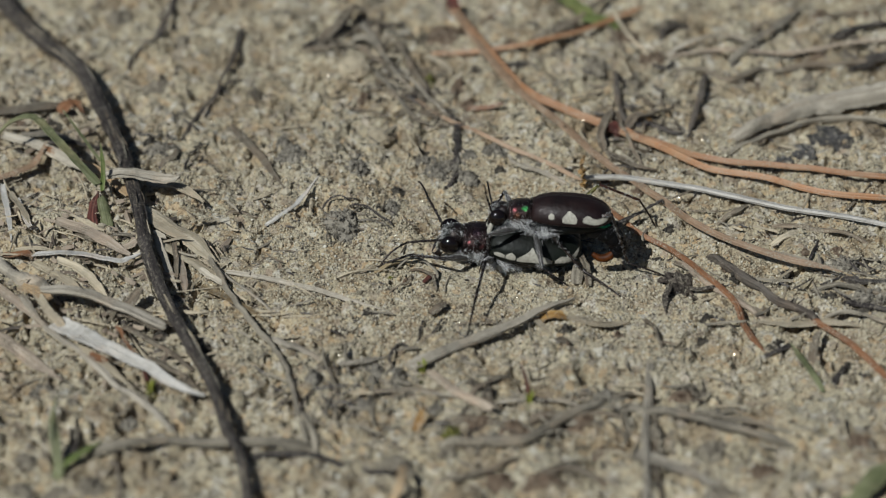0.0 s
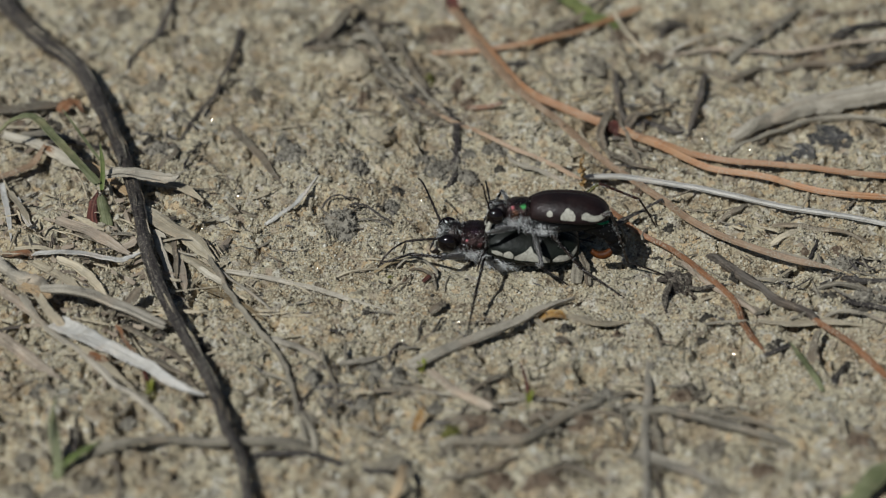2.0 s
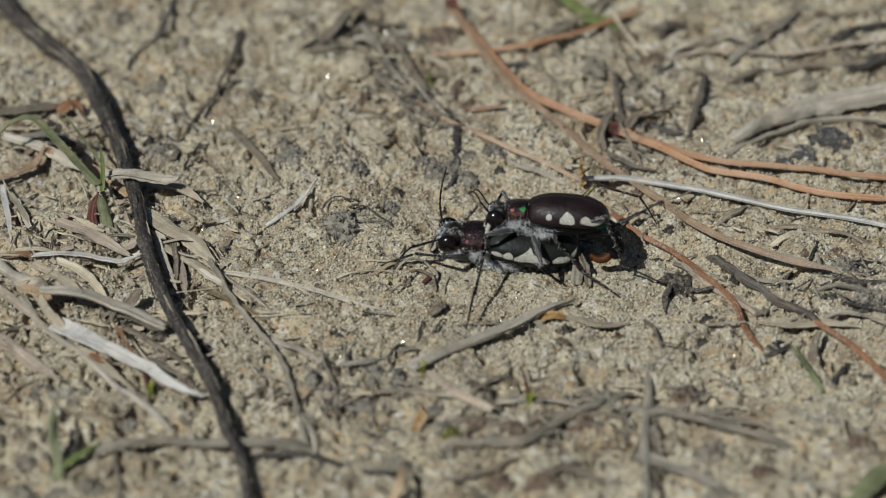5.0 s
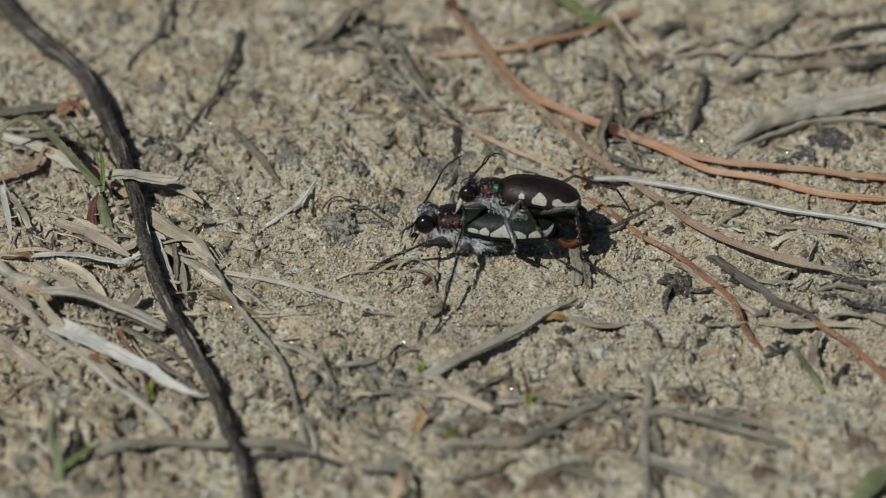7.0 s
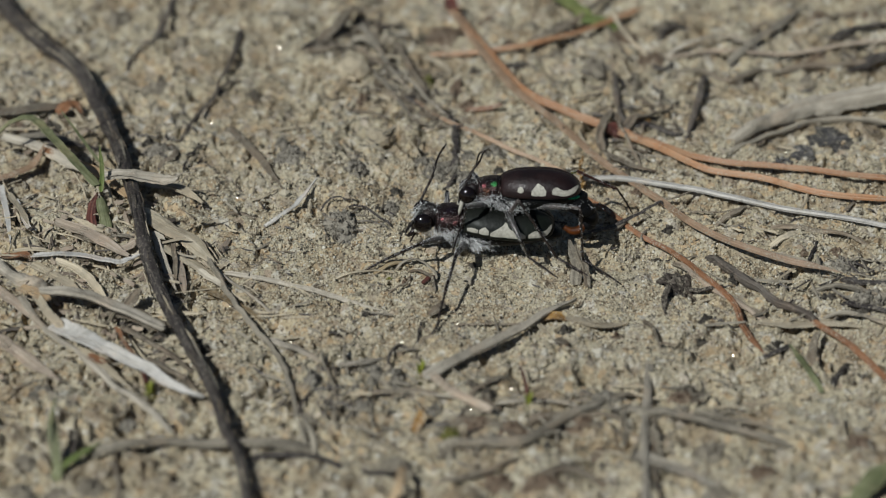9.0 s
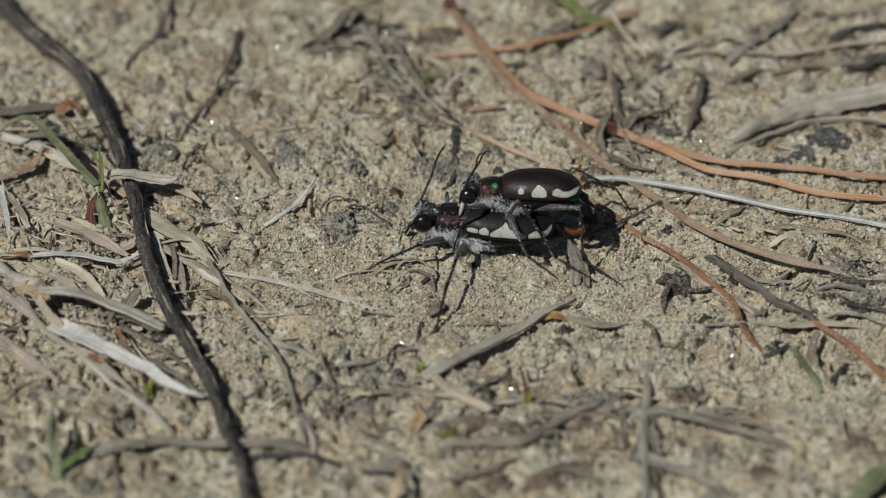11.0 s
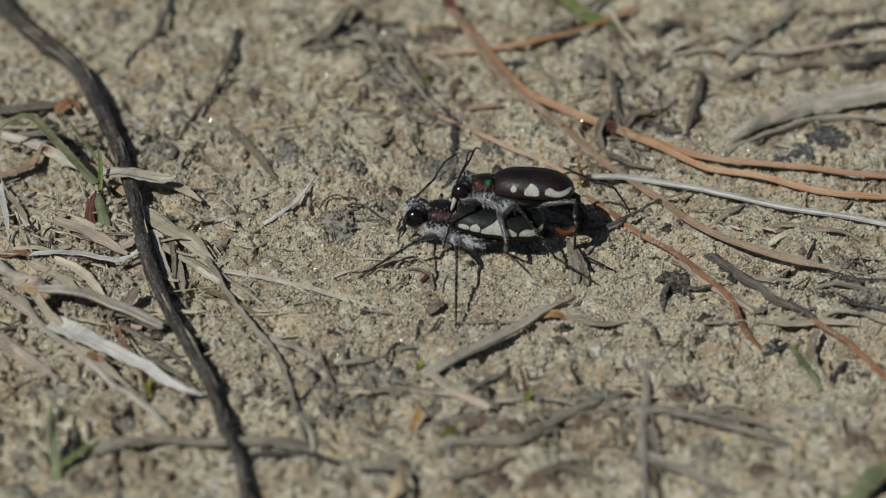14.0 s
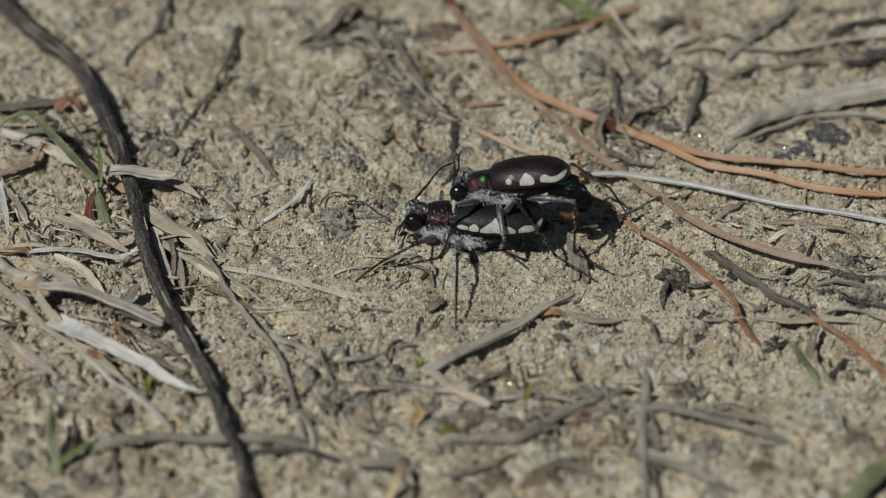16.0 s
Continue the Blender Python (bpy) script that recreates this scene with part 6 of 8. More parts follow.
clod("brown_clod", "brown crumbly patch of rotten leaves", "clod", 16.48, 15.38, 2.02, 0.98, 0.60, 0, BROWN_CRUMBS, seed=514)
clod("grey_clod", "grey crumbly patch of fibrous soil", "clod", 7.10, 14.30, 1.31, 0.70, 0.60, 0, GREY_CRUMBS, seed=515)
clod("dark_clod", "dark crumbly patch, damp humus and painted shade", "clod", 8.37, 36.72, 2.68, 1.63, 0.50, 0, DAMP_SHADE_CRUMBS, seed=600)
clod("brown_clod", "brown crumbly patch of rotten leaves", "clod", 6.17, 33.46, 2.13, 1.18, 0.50, 0, BROWN_CRUMBS, seed=601)
clod("grey_clod", "grey crumbly patch of fibrous soil", "clod", 10.62, 31.38, 2.11, 1.17, 0.50, 0, FAINT_CRUMBS, seed=602)
clod("dark_clod", "dark crumbly patch, damp humus and painted shade", "clod", 12.93, 29.90, 2.10, 1.02, 0.50, 0, DAMP_SHADE_CRUMBS, seed=603)
clod("brown_clod", "brown crumbly patch of rotten leaves", "clod", 4.63, 38.06, 2.15, 1.49, 0.50, 0, BROWN_CRUMBS, seed=604)
clod("dark_clod", "dark crumbly patch, damp humus and painted shade", "clod", 18.19, -0.07, 1.45, 0.80, 0.50, 0, DARK_CRUMBS, seed=605)
clod("brown_clod", "brown crumbly patch of rotten leaves", "clod", 24.24, -2.65, 1.63, 0.79, 0.50, 0, BROWN_CRUMBS, seed=606)
clod("dark_clod", "dark crumbly patch, damp humus and painted shade", "clod", 28.97, -3.37, 1.63, 0.79, 0.50, 0, DARK_CRUMBS, seed=607)
clod("brown_clod", "brown crumbly patch of rotten leaves", "clod", 30.56, -1.14, 1.44, 0.66, 0.50, 0, BROWN_CRUMBS, seed=608)
clod("dark_clod", "dark crumbly patch, damp humus and painted shade", "clod", 25.45, -11.78, 1.40, 0.77, 0.50, 0, DARK_CRUMBS, seed=609)
clod("brown_clod", "brown crumbly patch of rotten leaves", "clod", 14.22, -12.34, 1.21, 0.64, 0.50, 0, BROWN_CRUMBS, seed=610)
clod("dark_clod", "dark crumbly patch, damp humus and painted shade", "clod", 21.24, -12.14, 1.86, 0.64, 0.50, 0, DARK_CRUMBS, seed=611)
clod("dark_clod", "dark crumbly patch, damp humus and painted shade", "clod", 36.35, -1.56, 2.40, 1.06, 0.50, 0, DARK_CRUMBS, seed=612)
clod("dark_clod", "dark crumbly patch, damp humus and painted shade", "clod", 19.55, 3.22, 1.27, 0.67, 0.50, 0, DARK_CRUMBS, seed=613)
clod("brown_clod", "brown crumbly patch of rotten leaves", "clod", 33.56, -0.37, 1.93, 0.80, 0.50, 0, BROWN_CRUMBS, seed=614)
rod("dry_root", "dark shaded root on soil", "root", [(36.47, 33.90, 0.2), (39.18, 34.53, 0.4), (43.52, 35.21, 0.3)], 0.68, BARK, knots=0.3)
rod("dry_root", "brown root half sunk in soil", "root", [(35.56, 40.29, 0.2), (37.40, 37.68, 0.4), (40.51, 37.25, 0.3)], 0.58, BROWN_WOOD, knots=0.3)
clod("brown_clod", "brown crumbly patch of rotten leaves", "clod", -38.49, 19.11, 2.55, 1.13, 0.70, 0, BROWN_CRUMBS, seed=700)
clod("dark_clod", "dark crumbly patch, damp humus and painted shade", "clod", -35.39, 18.81, 2.55, 0.99, 0.70, 0, DARK_CRUMBS, seed=701)
clod("dark_clod", "dark crumbly patch, damp humus and painted shade", "clod", -36.84, 18.00, 2.04, 0.84, 0.70, 0, DARK_CRUMBS, seed=702)
clod("dark_clod", "dark crumbly patch, damp humus and painted shade", "clod", -38.55, 14.99, 2.02, 0.98, 0.70, 0, DARK_CRUMBS, seed=703)
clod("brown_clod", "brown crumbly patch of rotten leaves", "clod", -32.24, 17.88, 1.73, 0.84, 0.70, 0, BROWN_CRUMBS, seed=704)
clod("dark_clod", "dark crumbly patch, damp humus and painted shade", "clod", -34.12, 16.43, 2.03, 0.70, 0.70, 0, DARK_CRUMBS, seed=705)
clod("dark_clod", "dark crumbly patch, damp humus and painted shade", "clod", 38.06, 33.71, 3.72, 1.32, 0.70, 0, DAMP_SHADE_CRUMBS, seed=706)
clod("brown_clod", "brown crumbly patch of rotten leaves", "clod", 40.48, 36.85, 2.68, 1.48, 0.70, 0, BROWN_CRUMBS, seed=707)
clod("brown_clod", "brown crumbly patch of rotten leaves", "clod", 35.16, 30.95, 2.11, 0.88, 0.70, 0, BROWN_CRUMBS, seed=708)


blade("curled_leaf", "curled dead brown leaf in a tangle of roots", "leaf", [(-11.6, 33.4, 0.4), (-10.2, 34.6, 1.0), (-9.0, 36.6, 1.5), (-8.2, 38.4, 1.2)], 1.1, BROWN_WOOD, fold=0.9, tip=0.2, twist=0.8)
blade("leaf_scrap", "grey brown dead leaf scrap", "leaf", [(-8.6, 33.2, 0.4), (-7.0, 32.3, 0.8), (-5.4, 30.4, 0.5)], 1.2, GREY_WOOD, fold=0.7, twist=1.0)
blade("leaf_scrap", "bleached torn leaf scrap", "leaf", [(-7.9, 35.2, 0.8), (-6.7, 33.0, 0.9), (-5.6, 31.4, 0.5)], 0.5, PALE_WOOD, fold=0.4)
rod("dry_root", "thin pale root in a tangle", "root", [(-3.6, 27.4, 0.6), (-2.2, 25.4, 0.7), (-0.4, 22.6, 0.4), (1.2, 19.6, 0.1)], 0.3, PALE_WOOD)
clod("dark_clod", "black shaded crumb of humus", "clod", -2.6, 25.4, 1.6, 1.6, 0.7, 0, DAMP_SHADE_CRUMBS, seed=801)
clod("grey_clod", "grey speckled clod of matted soil", "clod", -1.6, 13.2, 3.6, 3.4, 1.0, 20, GREY_CRUMBS, seed=802)
clod("grey_clod", "grey speckled clod of matted soil", "clod", 1.9, 11.4, 2.8, 2.2, 0.8, -15, GREY_CRUMBS, seed=803)
clod("grey_clod", "grey speckled clod of matted soil", "clod", 4.2, 14.6, 2.6, 2.6, 0.8, 0, GREY_CRUMBS, seed=804)
clod("grey_clod", "grey speckled clod of matted soil", "clod", -13.4, 14.2, 3.6, 3.8, 1.0, 0, GREY_CRUMBS, seed=805)
clod("grey_clod", "grey speckled clod of matted soil", "clod", 0.6, 12.6, 4.2, 3.4, 0.9, 40, GREY_CRUMBS, seed=807)
# black clod stands in for the shade of a small hole in the sand
clod("dark_clod", "small black clod in place of a dark hole in sand", "clod", 2.6, -1.6, 0.7, 1.2, 0.7, 0, DARK_CRUMBS, seed=806)
rod("dry_root", "thin dark rootlet from a clod", "root", [(-8.2, 5.6, 0.6), (-6.6, 5.4, 0.5), (-5.2, 4.4, 0.2), (-4.4, 4.0, 0.0)], 0.24, BARK, knots=0.3)
rod("dry_root", "thin dark rootlet from a clod", "root", [(-10.6, 5.8, 0.3), (-9.6, 6.6, 0.6), (-8.4, 6.4, 0.4), (-7.4, 6.9, 0.1)], 0.2, BARK, knots=0.3)


for x, y, tall in ((-1.75, -18.3, 1.7), (6.85, -21.9, 1.5), (-23.5, -20.2, 1.5)):
    z0 = float(bed(x, y))
    tuft = tagged(new("moss_shoot"), "small yellow-green moss shoot in soil", "moss", "moss shoots")
    for k in range(5):
        a = 1.3 * k
        run = [np.array((x + (0.1 + 0.3 * q * q) * math.cos(a), y + (0.1 + 0.3 * q * q) * math.sin(a), z0 + tall * (1 - 0.12 * k) * q - 0.1)) for q in (0, 0.3, 0.6, 0.85, 1.0)]
        blade("leaflet", "", "", [(x, y)], 0.32, LIME_MOSS, thick=0.08, fold=0.6, tip=0.1, parent=tuft, line=run)


# ---- grass sprouts ----
def sprout(label, sheath_pts, sheath_w, blades, husk=None):
    """A grass sprout: a sheathed stem with its blades; points are x, y and height over the soil."""
    thing = tagged(new("grass_sprout"), label, "grass", "grass sprouts")
    z0 = float(bed(*sheath_pts[0][:2]))
    at = lambda pts: [np.array((x, y, z0 + z)) for x, y, z in smooth_line(pts)]
    rod("stem", "", "", sheath_pts, sheath_w, DULL_GREEN, taper=0.8, knots=0.05, parent=thing, line=at(sheath_pts))
    if husk:
        blade("sheath", "dark red dry sheath", "", husk[0], husk[1], RUST, parent=thing, line=at(husk[0]), fold=0.5)
    for pts, w, mat in blades:
        blade("blade", "", "", pts, w, mat, parent=thing, line=at(pts), fold=0.45, tip=0.05)
    return thing


sprout("green grass sprout with a dark red sheath", [(-28.66, 1.29, 0.00), (-29.00, 2.43, 0.80), (-29.47, 3.98, 1.80)], 1.0, [([(-29.88, 5.0, 2.5), (-31.75, 7.3, 3.2), (-34.1, 10.4, 3.8), (-35.45, 12.3, 4.1), (-36.3, 13.0, 4.2), (-37.3, 13.2, 4.0), (-38.5, 12.9, 3.5), (-39.6, 11.6, 2.7)], 0.92, DULL_GREEN), ([(-29.46, 4.84, 2.00), (-29.49, 6.42, 3.00), (-29.84, 8.56, 4.40)], 0.45, GREEN), ([(-29.98, 8.54, 2.60), (-31.47, 11.08, 3.00), (-33.73, 14.58, 4.00)], 0.3, DULL_GREEN)], ([(-29.98, 1.55, 0.20), (-30.24, 3.25, 0.80), (-29.87, 5.11, 1.60)], 0.9))
sprout("dull green grass sprout in soil", [(-29.81, -31.25, 0.00), (-29.72, -30.95, 0.60), (-29.67, -30.27, 1.00)], 1.0, [([(-29.62, -30.89, 0.80), (-28.41, -29.90, 1.20), (-26.74, -28.65, 1.50)], 0.8, GREEN), ([(-29.73, -30.20, 1.00), (-30.15, -28.20, 2.00), (-30.56, -25.50, 3.40)], 0.45, DULL_GREEN)])

# ---- loose grains and fibres ----
scatter_crumbs("soil_grains", 26000, 0.06, 0.26, 0.34, CRUMB, (-43, 43, -34, 46), "loose sand grains and soil crumbs",
               lambda x, y: np.clip(0.55 + 0.8 * waves(x, y, 6.0, 61), 0.15, 1))
scatter_crumbs("fine_grains", 66000, 0.05, 0.165, 0.27, CRUMB, (-34, 38, -19, 14), "fine loose sand grains",
               lambda x, y: np.clip(0.6 + 0.9 * waves(x, y, 3.2, 69), 0.2, 1), 2.6)
scatter_crumbs("soil_crumbs", 5000, 0.14, 0.5, 0.45, CLAY_CRUMBS, (-43, 43, -34, 46), "loose lumps of dry clay soil",
               lambda x, y: np.clip(0.3 + 1.1 * waves(x, y, 8.0, 63), 0.05, 1) * (1 - 0.85 * np.exp(-((y + 2) / 12) ** 2)) * (1 - np.exp(-(((x - 3) / 15) ** 2 + ((y + 5) / 7) ** 2))))
scatter_crumbs("dark_crumbs", 7500, 0.05, 0.2, 0.35, DARK_CRUMBS, (-43, 43, -34, 46), "dark humus crumbs in the soil",
               lambda x, y: np.clip(0.25 + 1.2 * waves(x, y, 9.0, 67), 0.12, 1))


def scatter_fibres(name, count, material, label, long, wide, seed, spots=None):
    """Short broken plant fibres strewn over the soil, or matted about spots (x, y, reach): one object, uncountable."""
    rng = np.random.default_rng(seed)
    verts, faces = [], []
    for i in range(count):
        if spots:
            cx, cy, reach = spots[rng.integers(len(spots))]
            x, y = cx + rng.normal(0, reach), cy + rng.normal(0, reach)
        else:
            x, y = rng.uniform(-43, 43), rng.uniform(-34, 46)
            if ((x - 3) / 13) ** 2 + ((y + 5) / 7) ** 2 < 1 and rng.uniform() < 0.8:
                continue
        a, l, w = rng.uniform(0, 6.2832), rng.uniform(*long), rng.uniform(*wide)
        bend, steps, base = rng.normal(0, 0.3), 6, len(verts)
        lift, tilt, kink = rng.uniform(0.0, 0.3), rng.uniform(-0.2, 0.2) if spots else rng.uniform(-0.08, 0.08), rng.normal(0, 0.15)
        z0 = float(bed(x, y))
        px, py = x, y
        for k in range(steps):
            u = k / (steps - 1)
            b = a + bend * u + kink * math.sin(5 * u)
            px, py = px + math.cos(b) * l / steps, py + math.sin(b) * l / steps
            pz = z0 + 0.05 + 0.25 * w + lift + tilt * l * (u - 0.5)
            sx, sy = -math.sin(b) * w / 2, math.cos(b) * w / 2
            s = 0.5 if k in (0, steps - 1) else 1.0
            verts += [((px + sx * s) * MM, (py + sy * s) * MM, pz * MM), (px * MM, py * MM, (pz + 0.5 * w) * MM), ((px - sx * s) * MM, (py - sy * s) * MM, pz * MM)]
        for k in range(steps - 1):
            q = base + 3 * k
            faces += [(q, q + 3, q + 4, q + 1), (q + 1, q + 4, q + 5, q + 2), (q + 2, q + 5, q + 3, q)]
        e = base + 3 * steps
        faces += [(base, base + 1, base + 2), (e - 1, e - 2, e - 3)]
    return tagged(mesh_object(name, verts, faces, material), label, "plant litter", kind="stuff")


scatter_fibres("straw_bits", 170, STRAW, "short broken bits of pale straw", (1.0, 4.5), (0.1, 0.32), 71)
scatter_fibres("root_bits", 380, BROWN_WOOD, "short broken bits of brown rootlets", (0.4, 2.6), (0.06, 0.2), 73)
scatter_fibres("humus_bits", 600, BARK, "short black bits of rotten rootlets", (0.3, 1.4), (0.08, 0.22), 77)
scatter_fibres("grey_bits", 140, GREY_WOOD, "short broken bits of grey stem", (0.8, 3.6), (0.08, 0.3), 75)
scatter_fibres("root_mat", 170, BROWN_WOOD, "matted brown rootlets on the soil", (1.5, 5.0), (0.08, 0.3), 81, [(-9.9, 36.1, 3.0), (-5.5, 30.5, 2.6), (-2.6, 25.5, 2.0), (-0.7, 20.7, 1.8), (16.4, 24.5, 2.2), (16.9, 14.1, 1.6), (19.4, 21.6, 1.4), (-4.5, 35.6, 2.0)])
scatter_fibres("straw_mat", 150, STRAW, "matted bleached straw on the soil", (2.0, 6.0), (0.1, 0.34), 83, [(-36.7, 16.0, 3.0), (-36.3, 3.5, 3.0), (-31.8, -3.3, 3.4), (-33.6, -12.9, 4.0), (-26.2, -12.9, 3.0), (-22.3, -2.4, 2.5), (-18.0, -9.7, 2.5), (-29.3, 0.9, 2.5)])
scatter_fibres("scrap_mat", 130, PINK_STRAW, "torn scraps of tan straw on the soil", (0.6, 2.6), (0.2, 0.55), 84, [(-36.7, 16.0, 2.6), (-36.3, 3.5, 3.0), (-31.8, -3.3, 3.0), (-33.6, -12.9, 3.6), (-26.2, -12.9, 3.0), (-22.3, -2.4, 2.4), (-29.3, 4.9, 3.0)])
scatter_fibres("humus_mat", 60, DARK_WOOD, "dark torn scraps under the straw", (0.6, 2.4), (0.15, 0.45), 86, [(-36.7, 17.5, 2.4), (-36.3, 2.5, 3.0), (-30.8, -4.3, 3.0), (-32.6, -11.9, 3.6), (-25.2, -11.9, 2.4), (-22.0, -2.4, 2.4), (-35.0, 13.0, 2.4)])
scatter_fibres("grey_mat", 150, GREY_WOOD, "matted grey stems on the soil", (1.2, 4.5), (0.1, 0.32), 85, [(-10.1, -21.9, 3.0), (-3.8, -19.7, 3.0), (5.2, -21.9, 3.5), (18.6, -24.8, 4.0), (11.9, -24.8, 3.5), (29.0, -8.1, 3.0), (33.1, -4.9, 2.6), (17.0, 15.1, 1.4)])
scatter_fibres("clod_fibres", 45, GREY_WOOD, "grey root fibres in a matted clod", (0.8, 2.6), (0.06, 0.16), 87, [(-8.7, 4.2, 1.1), (-8.7, 4.2, 0.8), (-7.8, 4.8, 1.2)])
scatter_fibres("dark_mat", 170, BARK, "dark humus fibres on the soil", (0.8, 3.2), (0.08, 0.3), 89, [(-7.7, 34.5, 2.4), (-2.5, 25.0, 1.4), (17.7, 20.2, 1.6), (-24.5, 15.5, 1.6), (-10.2, -19.7, 1.8), (0.7, -26.3, 2.0), (36.7, 30.5, 2.4), (34.1, -4.9, 2.0)])


def scatter_mica(count, seed):
    """Tiny flat mica flakes among the grains, added as glints: tilted to mirror the sun to the camera."""
    rng = np.random.default_rng(seed)
    verts, faces = [], []
    # chosen glint spots; their flakes face halfway between sun and camera
    large = [(23.09, 15.81), (2.96, -14.56), (23.75, -14.33), (-3.33, -14.26), (20.57, 7.68), (-7.22, 12.33), (-18.00, 7.68), (-10.74, -2.42), (26.39, 0.09), (-20.98, 20.21), (5.50, -19.71)]
    for i in range(count):
        x, y = rng.uniform(-40, 40), rng.uniform(-30, 40)
        r = rng.uniform(0.015, 0.04)
        n = Vector((rng.normal(-0.2, 0.16), rng.normal(-0.66, 0.16), 0.69)).normalized()
        if i < len(large):
            (x, y), r, n = large[i], 0.04, Vector((-0.215, -0.692, 0.689))
        s = n.cross(Vector((1, 0.3, 0))).normalized()
        t = n.cross(s)
        c = Vector((x, y, ground_at(x, y) + 0.12))
        base = len(verts)
        for j in range(6):
            p = c + (s * math.cos(j * 1.0472) + t * math.sin(j * 1.0472)) * r * rng.uniform(0.7, 1.1)
            verts.append(tuple(p * MM))
        for j in range(6):
            verts.append(tuple((Vector(verts[base + j]) - n * 0.03 * MM)))
        faces.append(tuple(range(base, base + 6)))
        faces.append(tuple(reversed(range(base + 6, base + 12))))
        faces += [(base + j, base + 6 + j, base + 6 + (j + 1) % 6, base + (j + 1) % 6) for j in range(6)]
    ob = mesh_object("mica_flakes", verts, faces, MICA, smooth=False)
    return tagged(ob, "tiny glinting mica flakes in the soil", "mineral grain", kind="stuff")


scatter_mica(320, 91)


# ---- the two tiger beetles; own space in mm: x to the head, y to the left, z up ----
def part(name, bm, material, parent, label=""):
    me = bpy.data.meshes.new(name)
    bmesh.ops.recalc_face_normals(bm, faces=bm.faces)
    bm.to_mesh(me)
    bm.free()
    me.polygons.foreach_set("use_smooth", [True] * len(me.polygons))
    me.materials.append(material)
    ob = new(name, me)
    ob.parent = parent
    return tagged(ob, label) if label else ob


def wing_point(t, phi, k, off=0.0, side=1):
    """A point of a wing case: t from shoulder to tip, phi in degrees from the seam on top to the margin."""
    t = min(max(t, 0.0), 1.0)
    s = 0.085 + 0.915 * t
    body = max(1 - abs(2 * s - 1) ** 3.0, 0.0)
    w = (2.42 + 1.3 * (k - 0.86)) * body ** 0.46 * (0.92 + 0.13 * s) + off
    h = (1.78 + 2.4 * (1 - k)) * max(1 - abs(2 * (s ** 0.92) - 1) ** 2.5, 0.0) ** 0.5 + off
    a = radians(phi)
    y = 0.012 + w * math.sin(a)
    z = h * math.cos(a) ** 0.9 if phi <= 90 else -0.45 * w * math.sin(a - radians(90))
    return Vector((1.0 - 7.9 * t, side * y, z)) * (k * MM)


def wing_case(parent, k, side, material):
    bm = bmesh.new()
    nt, npn = 34, 14
    rows = []
    for i in range(nt + 1):
        t = (i / nt) ** 1.0
        outer = [bm.verts.new(wing_point(t, 104 * j / npn, k, 0, side)) for j in range(npn + 1)]
        inner = [bm.verts.new(wing_point(t, 104 * j / npn, k, -0.16, side) * 0.995) for j in range(npn, -1, -1)]
        rows.append(outer + inner)
    m = len(rows[0])
    for a, b in zip(rows, rows[1:]):
        for j in range(m):
            bm.faces.new((a[j], a[(j + 1) % m], b[(j + 1) % m], b[j]))
    bm.faces.new(rows[0])
    bm.faces.new(rows[-1])
    bmesh.ops.remove_doubles(bm, verts=bm.verts, dist=0.004 * MM)
    return part("wing_case", bm, material, parent)


def marking(parent, k, side, spine):
    """A pale marking on a wing case: a strip along (t, phi, half width up, half width down), slightly proud."""
    bm = bmesh.new()
    line = smooth_line(spine, 6)
    cols = []
    for t, phi, up, down in line:
        col = []
        for j in range(7):
            f = j / 6
            p = phi - up + (up + down) * f
            col.append(bm.verts.new(wing_point(t, p, k, 0.008 if 0 < j < 6 else 0.003, side)))
        cols.append(col)
    for a, b in zip(cols, cols[1:]):
        for j in range(6):
            bm.faces.new((a[j], a[j + 1], b[j + 1], b[j]))
    return part("pale_marking", bm, IVORY, parent, "ivory marking")


def loft(name, rings, material, parent, k, label="", n=20, power=2.2):
    """A closed body through rings (x, z centre, half width, half height up, half height down)."""
    bm = bmesh.new()
    rows = []
    for x, zc, w, up, dn in rings:
        row = []
        for j in range(n):
            a = 6.2832 * j / n
            c, s = math.cos(a), math.sin(a)
            c = math.copysign(abs(c) ** (2 / power), c)
            s = math.copysign(abs(s) ** (2 / power), s)
            row.append(bm.verts.new(Vector((x, w * c, zc + (up if s > 0 else dn) * s)) * (k * MM)))
        rows.append(row)
    for a, b in zip(rows, rows[1:]):
        for j in range(n):
            bm.faces.new((a[j], a[(j + 1) % n], b[(j + 1) % n], b[j]))
    bm.faces.new(rows[0])
    bm.faces.new(rows[-1])
    return part(name, bm, material, parent, label)


def eased(keys, steps):
    """Rings between a few key rings."""
    return [tuple(r) for r in smooth_line(keys, steps)]


def ball(name, centre, r, material, parent, k, squash=(1, 1, 1)):
    bm = bmesh.new()
    bmesh.ops.create_icosphere(bm, subdivisions=3, radius=1.0)
    for v in bm.verts:
        v.co = Vector((centre[0] + v.co.x * r * squash[0], centre[1] + v.co.y * r * squash[1], centre[2] + v.co.z * r * squash[2])) * (k * MM)
    return part(name, bm, material, parent)


